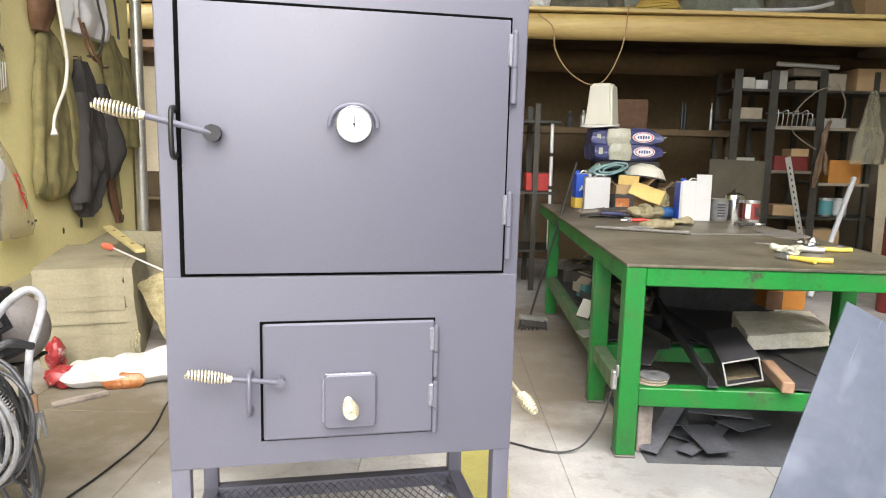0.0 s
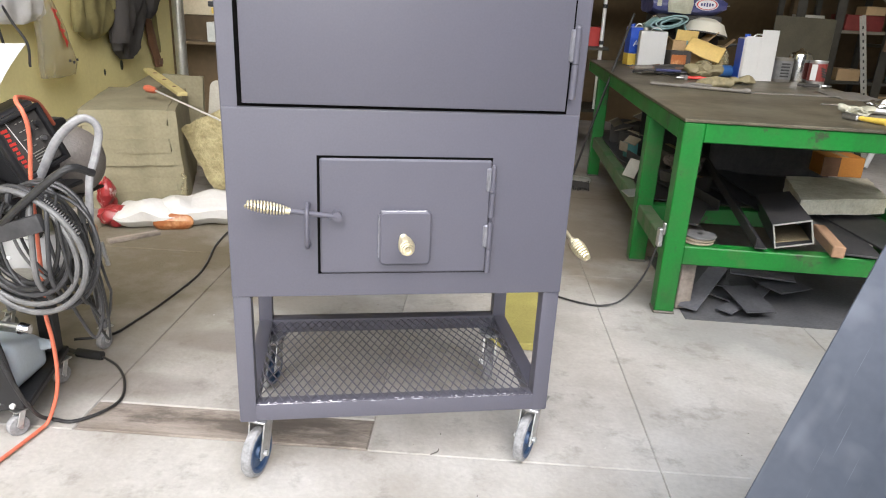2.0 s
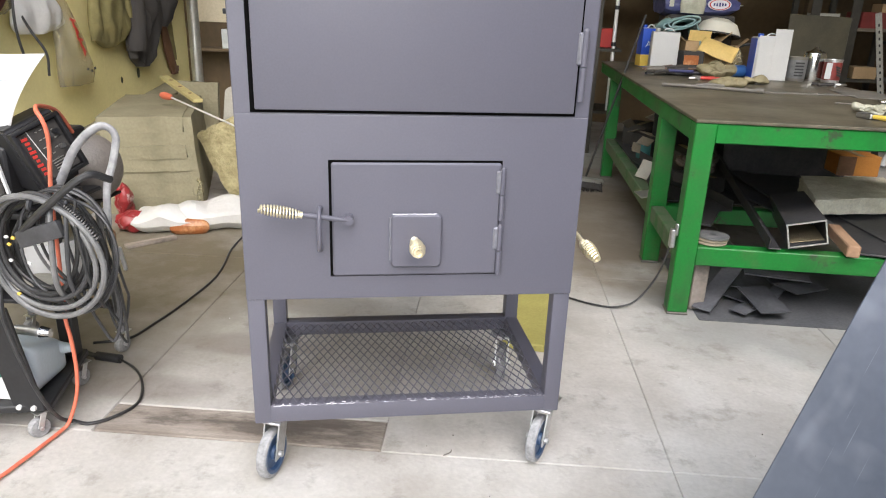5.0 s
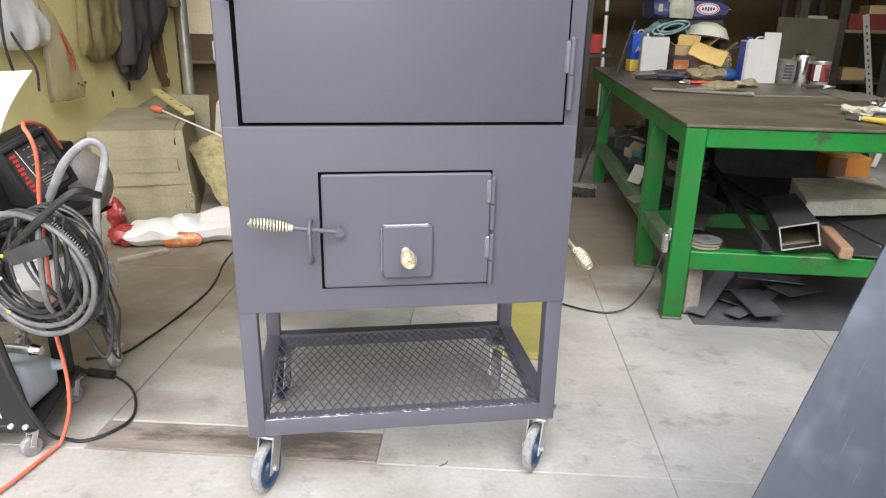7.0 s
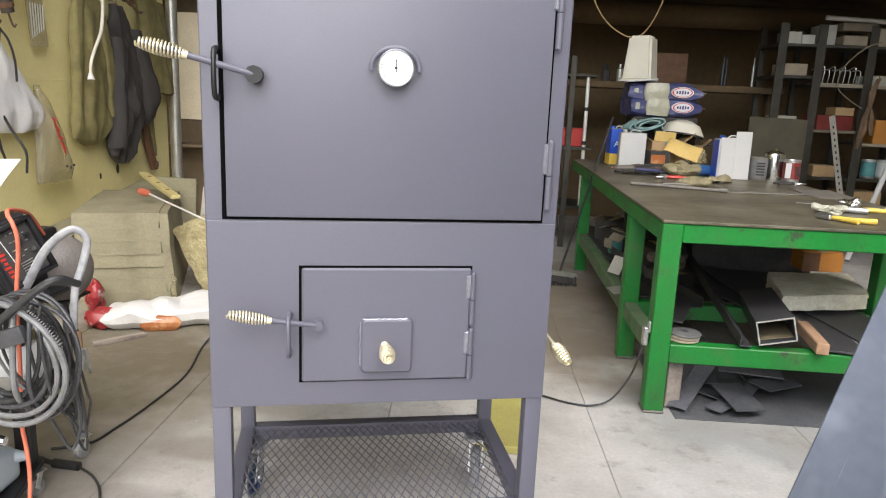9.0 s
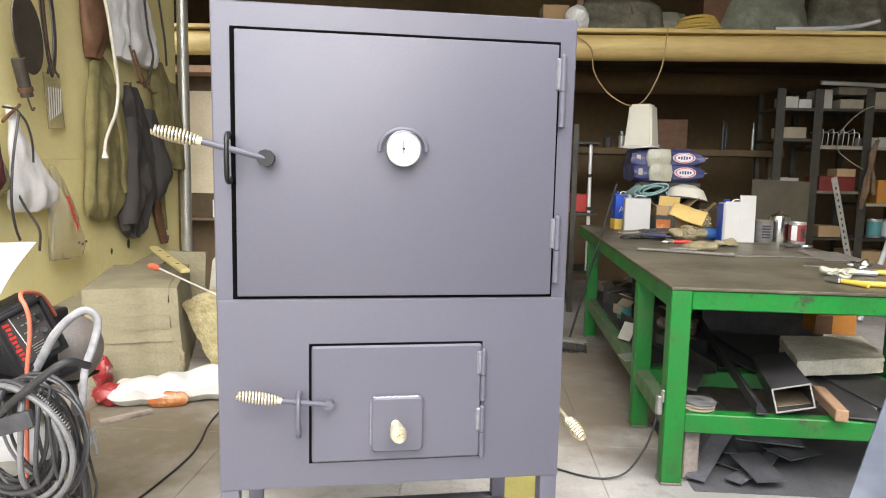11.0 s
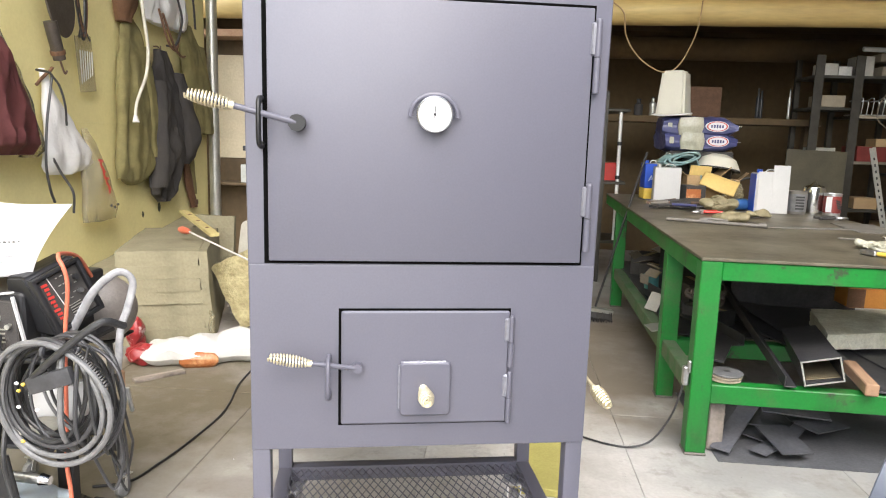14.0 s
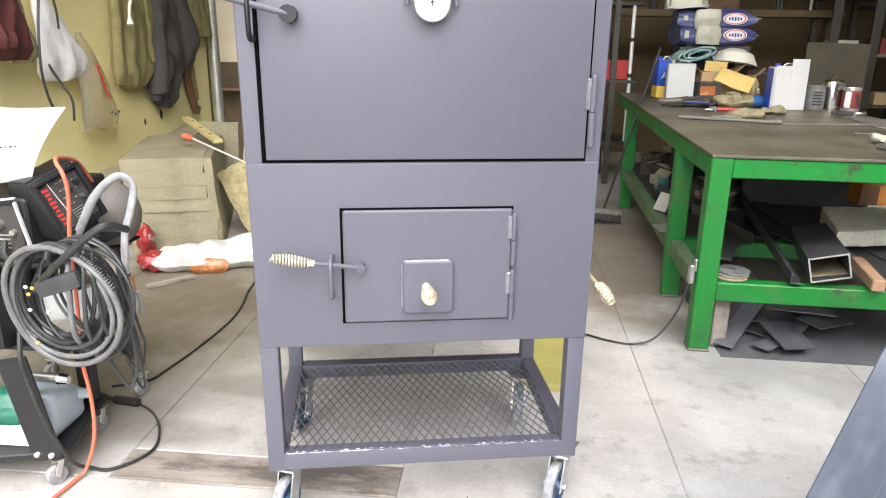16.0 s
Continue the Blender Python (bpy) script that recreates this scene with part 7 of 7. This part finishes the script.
for k, (u, h, r, mat) in enumerate(((2.50, 0.26, 0.018, M_BLACK), (2.53, 0.24, 0.016, M_BLACK), (2.78, 0.26, 0.012, M_GALV), (1.42, 0.14, 0.04, M_CHAR), (1.55, 0.16, 0.03, M_GALV))):
    t = thing("bottle", room_at(u, 5.22, 1.441), "slim dusty bottle on the rear ledge", "bottle", "bottles on the ledge")
    part("glass", add_lathe(bm_new(), [(0, 0), (r, 0), (r, h * 0.7), (r * 0.5, h * 0.8), (r * 0.45, h), (0, h)], 16), mat, t)
    part("cap", add_cyl(bm_new(), (0, 0, h), (0, 0, h + 0.012), r * 0.55, 12), M_BLACK, t)
solo("pale_board", add_box(bm_new(), (0, 0, 0.14), (0.46, 0.012, 0.30), 0.003), M_BROWN, room_at(1.98, 5.35, 1.44, 0, -4), "brown fibre board leaning on the ledge", "board")
solo("hand_saw_frame", add_tube(bm_new(), [(-0.13, 0, 0.0), (-0.10, 0, 0.12), (0.0, 0, 0.17), (0.09, 0, 0.13), (0.12, 0, 0.0)], 0.010, 8), M_BLACK, at_bench(1.02, 2.86, BH), "black wire hoop handle on the far bench end", "handle")

# ---- loft ----
BEAMV, BEAMZ = 4.40, 2.232
bm = bm_new()
add_tube(bm, [(-2.65, BEAMV, BEAMZ - 0.006), (-0.5, BEAMV + 0.012, BEAMZ + 0.004), (1.2, BEAMV, BEAMZ - 0.003), (2.8, BEAMV - 0.01, BEAMZ + 0.005), (4.7, BEAMV, BEAMZ)], (0.100, 0.108), 28, 10)
roughen(bm, 0.006, 5)
structure("loft_beam", bm, M_BEAM, "peeled pine log beam under the loft", category="beam")
structure("loft_beam_rear", add_cyl(bm_new(), (-2.65, 5.45, 2.10), (4.7, 5.45, 2.08), 0.11, 24), M_BOARD, "log beam further back, shade in its colour", category="beam")
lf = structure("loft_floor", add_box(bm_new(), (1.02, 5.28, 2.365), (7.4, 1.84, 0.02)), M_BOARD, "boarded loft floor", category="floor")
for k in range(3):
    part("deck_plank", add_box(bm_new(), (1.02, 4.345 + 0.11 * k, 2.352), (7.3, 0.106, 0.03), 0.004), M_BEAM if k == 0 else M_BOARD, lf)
LZ = 2.378
t = thing("yellow_rope_coil", room_at(1.98, 4.52, LZ), "coil of yellow rope on the loft edge", "rope")
rr = random.Random(8)
for k in range(7):
    ph = rr.uniform(0, 6)
    pts = [(0.20 * (1 - 0.05 * k) * math.cos(2 * math.pi * a / 12), 0.09 * math.sin(2 * math.pi * a / 12), 0.02 + 0.014 * k + 0.02 * math.cos(2 * math.pi * a / 12 + ph * 0.2)) for a in range(13)]
    part("rope_turn", add_tube(bm_new(), pts, 0.011, 8, 3), M_ROPE, t)
part("rope_tail", add_tube(bm_new(), [(-0.18, -0.02, 0.03), (-0.34, -0.06, 0.02), (-0.48, -0.03, 0.015)], 0.010, 8), M_ROPE, t)
def draped(name, u, v, rows, mat, label, cat, seed, folds=3):
    return solo(name, cloth_bm(rows, folds, 0.035, seed, 80, 50, 0.6), mat, room_at(u, v, LZ), label, cat)


draped("tarpaulin", 1.38, 4.86, [(0.34, -0.22, 0.20, 0.20), (0.24, -0.36, 0.33, 0.32), (0.0, -0.42, 0.40, 0.40)], M_DKTARP, "dark tarpaulin bundled on the loft", "tarpaulin", 3.0)
draped("tarpaulin", 1.80, 4.80, [(0.20, -0.12, 0.14, 0.14), (0.10, -0.22, 0.22, 0.24), (0.0, -0.26, 0.26, 0.30)], M_TARP, "small grey tarpaulin bundle on the loft", "tarpaulin", 6.0)
draped("plastic_sheeting", 2.62, 5.05, [(0.62, -0.22, 0.26, 0.20), (0.45, -0.34, 0.36, 0.34), (0.0, -0.42, 0.42, 0.44)], M_TARP, "grey-green plastic sheeting draped on the loft", "sheeting", 5.0)
draped("plastic_sheeting", 3.38, 5.0, [(0.58, -0.28, 0.26, 0.2), (0.35, -0.36, 0.38, 0.34), (0.0, -0.40, 0.42, 0.42)], M_DKTARP, "dark plastic sheeting draped on the loft", "sheeting", 8.0)
carton("loft_box", room_at(3.92, 4.72, LZ, 12), (0.42, 0.3, 0.26), M_CARD, "brown cardboard box on the loft", "box", flaps=0.12)
carton("loft_box", room_at(2.25, 4.95, LZ, 0), (0.30, 0.4, 0.5), M_BROWN, "dark brown crate on the loft", "crate")
carton("loft_box", room_at(0.80, 4.62, LZ, 4), (0.22, 0.2, 0.22), M_CARD, "light carton at the loft edge", "box")
crumpled("white_sack", room_at(0.98, 4.48, LZ, 4), (0.18, 0.14, 0.22), M_BAG, "white sack at the loft edge", "sack", 4.0, 0.02)
solo("loft_post", add_box(bm_new(), (0, 0, 0.5), (0.05, 0.05, 1.0), 0.004), M_WOOD, room_at(1.06, 4.9, LZ), "timber post on the loft", "timber")
solo("white_conduit", add_tube(bm_new(), [(-0.42, 0, 0.02), (0.0, 0.0, 0.03), (0.25, 0.02, 0.055), (0.42, 0.02, 0.10)], 0.017, 10), M_WHITE, room_at(3.0, 4.42, LZ), "white plastic conduit lying on the loft edge", "pipe")
t = thing("hanging_cable", room_at(0, 4.27), "thin brown cable hanging in a bow from the beam", "cable")
part("cable", add_tube(bm_new(), [(0.95, 0.0, 2.30), (1.07, -0.01, 2.20), (1.10, -0.02, 2.02), (1.20, -0.04, 1.86), (1.33, -0.06, 1.765), (1.42, -0.06, 1.745), (1.50, -0.05, 1.78), (1.58, -0.03, 1.90), (1.65, -0.02, 2.10), (1.68, 0.0, 2.38)], 0.0055, 8), M_CARD, t)

# ---- behind the pipe, at the left rear ----
t = thing("tool_rack", room_at(0, 0), "timber rack with hung tools behind the pipe, shade in its colour", "rack")
part("back_board", add_box(bm_new(), (-2.2, 4.75, 1.1), (1.0, 0.03, 2.2), 0.004), M_BOARD, t)
part("pale_panel", add_box(bm_new(), (-2.08, 4.725, 1.40), (0.76, 0.012, 0.92), 0.003), M_BEIGE, t, "pale fibre panel")
part("shelf", add_box(bm_new(), (-2.1, 4.60, 0.72), (0.8, 0.28, 0.025), 0.003), M_BOARD, t)
part("shelf", add_box(bm_new(), (-2.1, 4.60, 2.02), (0.8, 0.28, 0.06), 0.003), M_WOOD, t)
carton("stored_box", room_at(-2.02, 4.58, 0.734), (0.26, 0.2, 0.16), M_GALV, "grey metal box on the tool rack", "box")
solo("iron_bar", add_cyl(bm_new(), (0, 0, 0), (0.04, 0.0, 1.9), 0.014, 10), M_RUST, room_at(-1.98, 4.45, 0.0), "rusty iron bar standing in the corner", "steel bar")
solo("iron_bar", add_cyl(bm_new(), (0, 0, 0), (-0.10, 0.0, 1.5), 0.012, 10), M_RUST, room_at(-1.95, 4.40, 0.0), "thin iron bar leaning in the corner", "steel bar")
t = thing("hand_drill", room_at(-1.99, 4.40, 1.02), "yellow and black tool hanging on the rack", "power tool")
part("body", add_box(bm_new(), (0, 0, 0.02), (0.20, 0.05, 0.045), 0.01, seg=2), M_BLACK, t)
part("grip", add_box(bm_new(), (-0.04, 0, -0.03), (0.07, 0.04, 0.05), 0.01, seg=2), M_YELLOW, t)
part("loop", add_tube(bm_new(), [(0.05, 0.0, 0.04), (0.06, 0.1, 0.10), (0.05, 0.30, 0.12)], 0.006, 8), M_CABLE, t)

# ---- crumbs on the floor ----
rr = random.Random(17)
for k in range(26):
    u, v = rr.uniform(-0.9, 1.1), rr.uniform(-0.25, 1.05)
    bm = bmesh.new()
    r = rr.uniform(0.0010, 0.0026)
    bmesh.ops.create_icosphere(bm, subdivisions=1, radius=r)
    roughen(bm, r * 0.6, 240, k)
    solo("floor_chip", bm, M_WHITE if k % 3 == 0 else M_DULLSTEEL, room_at(u, v, r * 0.6, k * 40), "small chip of grit lying on the concrete", "grit", "chips on the floor")
solo("floor_chip", add_tube(bm_new(), [(-0.02, 0.0, 0.003), (0.0, 0.004, 0.006), (0.006, 0.012, 0.008)], 0.0016, 6), M_DULLSTEEL, room_at(0.101, 0.072, 0, 20), "short bent scrap of wire on the concrete", "scrap")

# ---- floor slabs ----
us = [-3.6, -2.47, -1.68, -0.89, -0.087, 0.69, 1.48, 2.27, 3.06, 3.85, 4.7]
vs = [-3.6, -1.3, 0.067, 1.45, 2.83, 4.2, 6.3]
g = 0.0017
for i in range(len(us) - 1):
    for j in range(len(vs) - 1):
        u0, u1, v0, v1 = us[i], us[i + 1], vs[j], vs[j + 1]
        if j < 2 and us[i] in (-0.89, -0.087):
            continue
        if j < 2 and us[i] == -1.68:
            u1 = 0.69
        if abs(u0 + 0.89) < 1e-6 and abs(v0 - 0.067) < 1e-6:
            v0 = 0.21
            part("floor_plank", add_box(bm_new(), ((u0 + u1) / 2, 0.1385, -0.03), (u1 - u0 - 2 * g, 0.134, 0.06), 0.003), M_PLANK, floor_base, "grey worn wooden plank let into the floor")
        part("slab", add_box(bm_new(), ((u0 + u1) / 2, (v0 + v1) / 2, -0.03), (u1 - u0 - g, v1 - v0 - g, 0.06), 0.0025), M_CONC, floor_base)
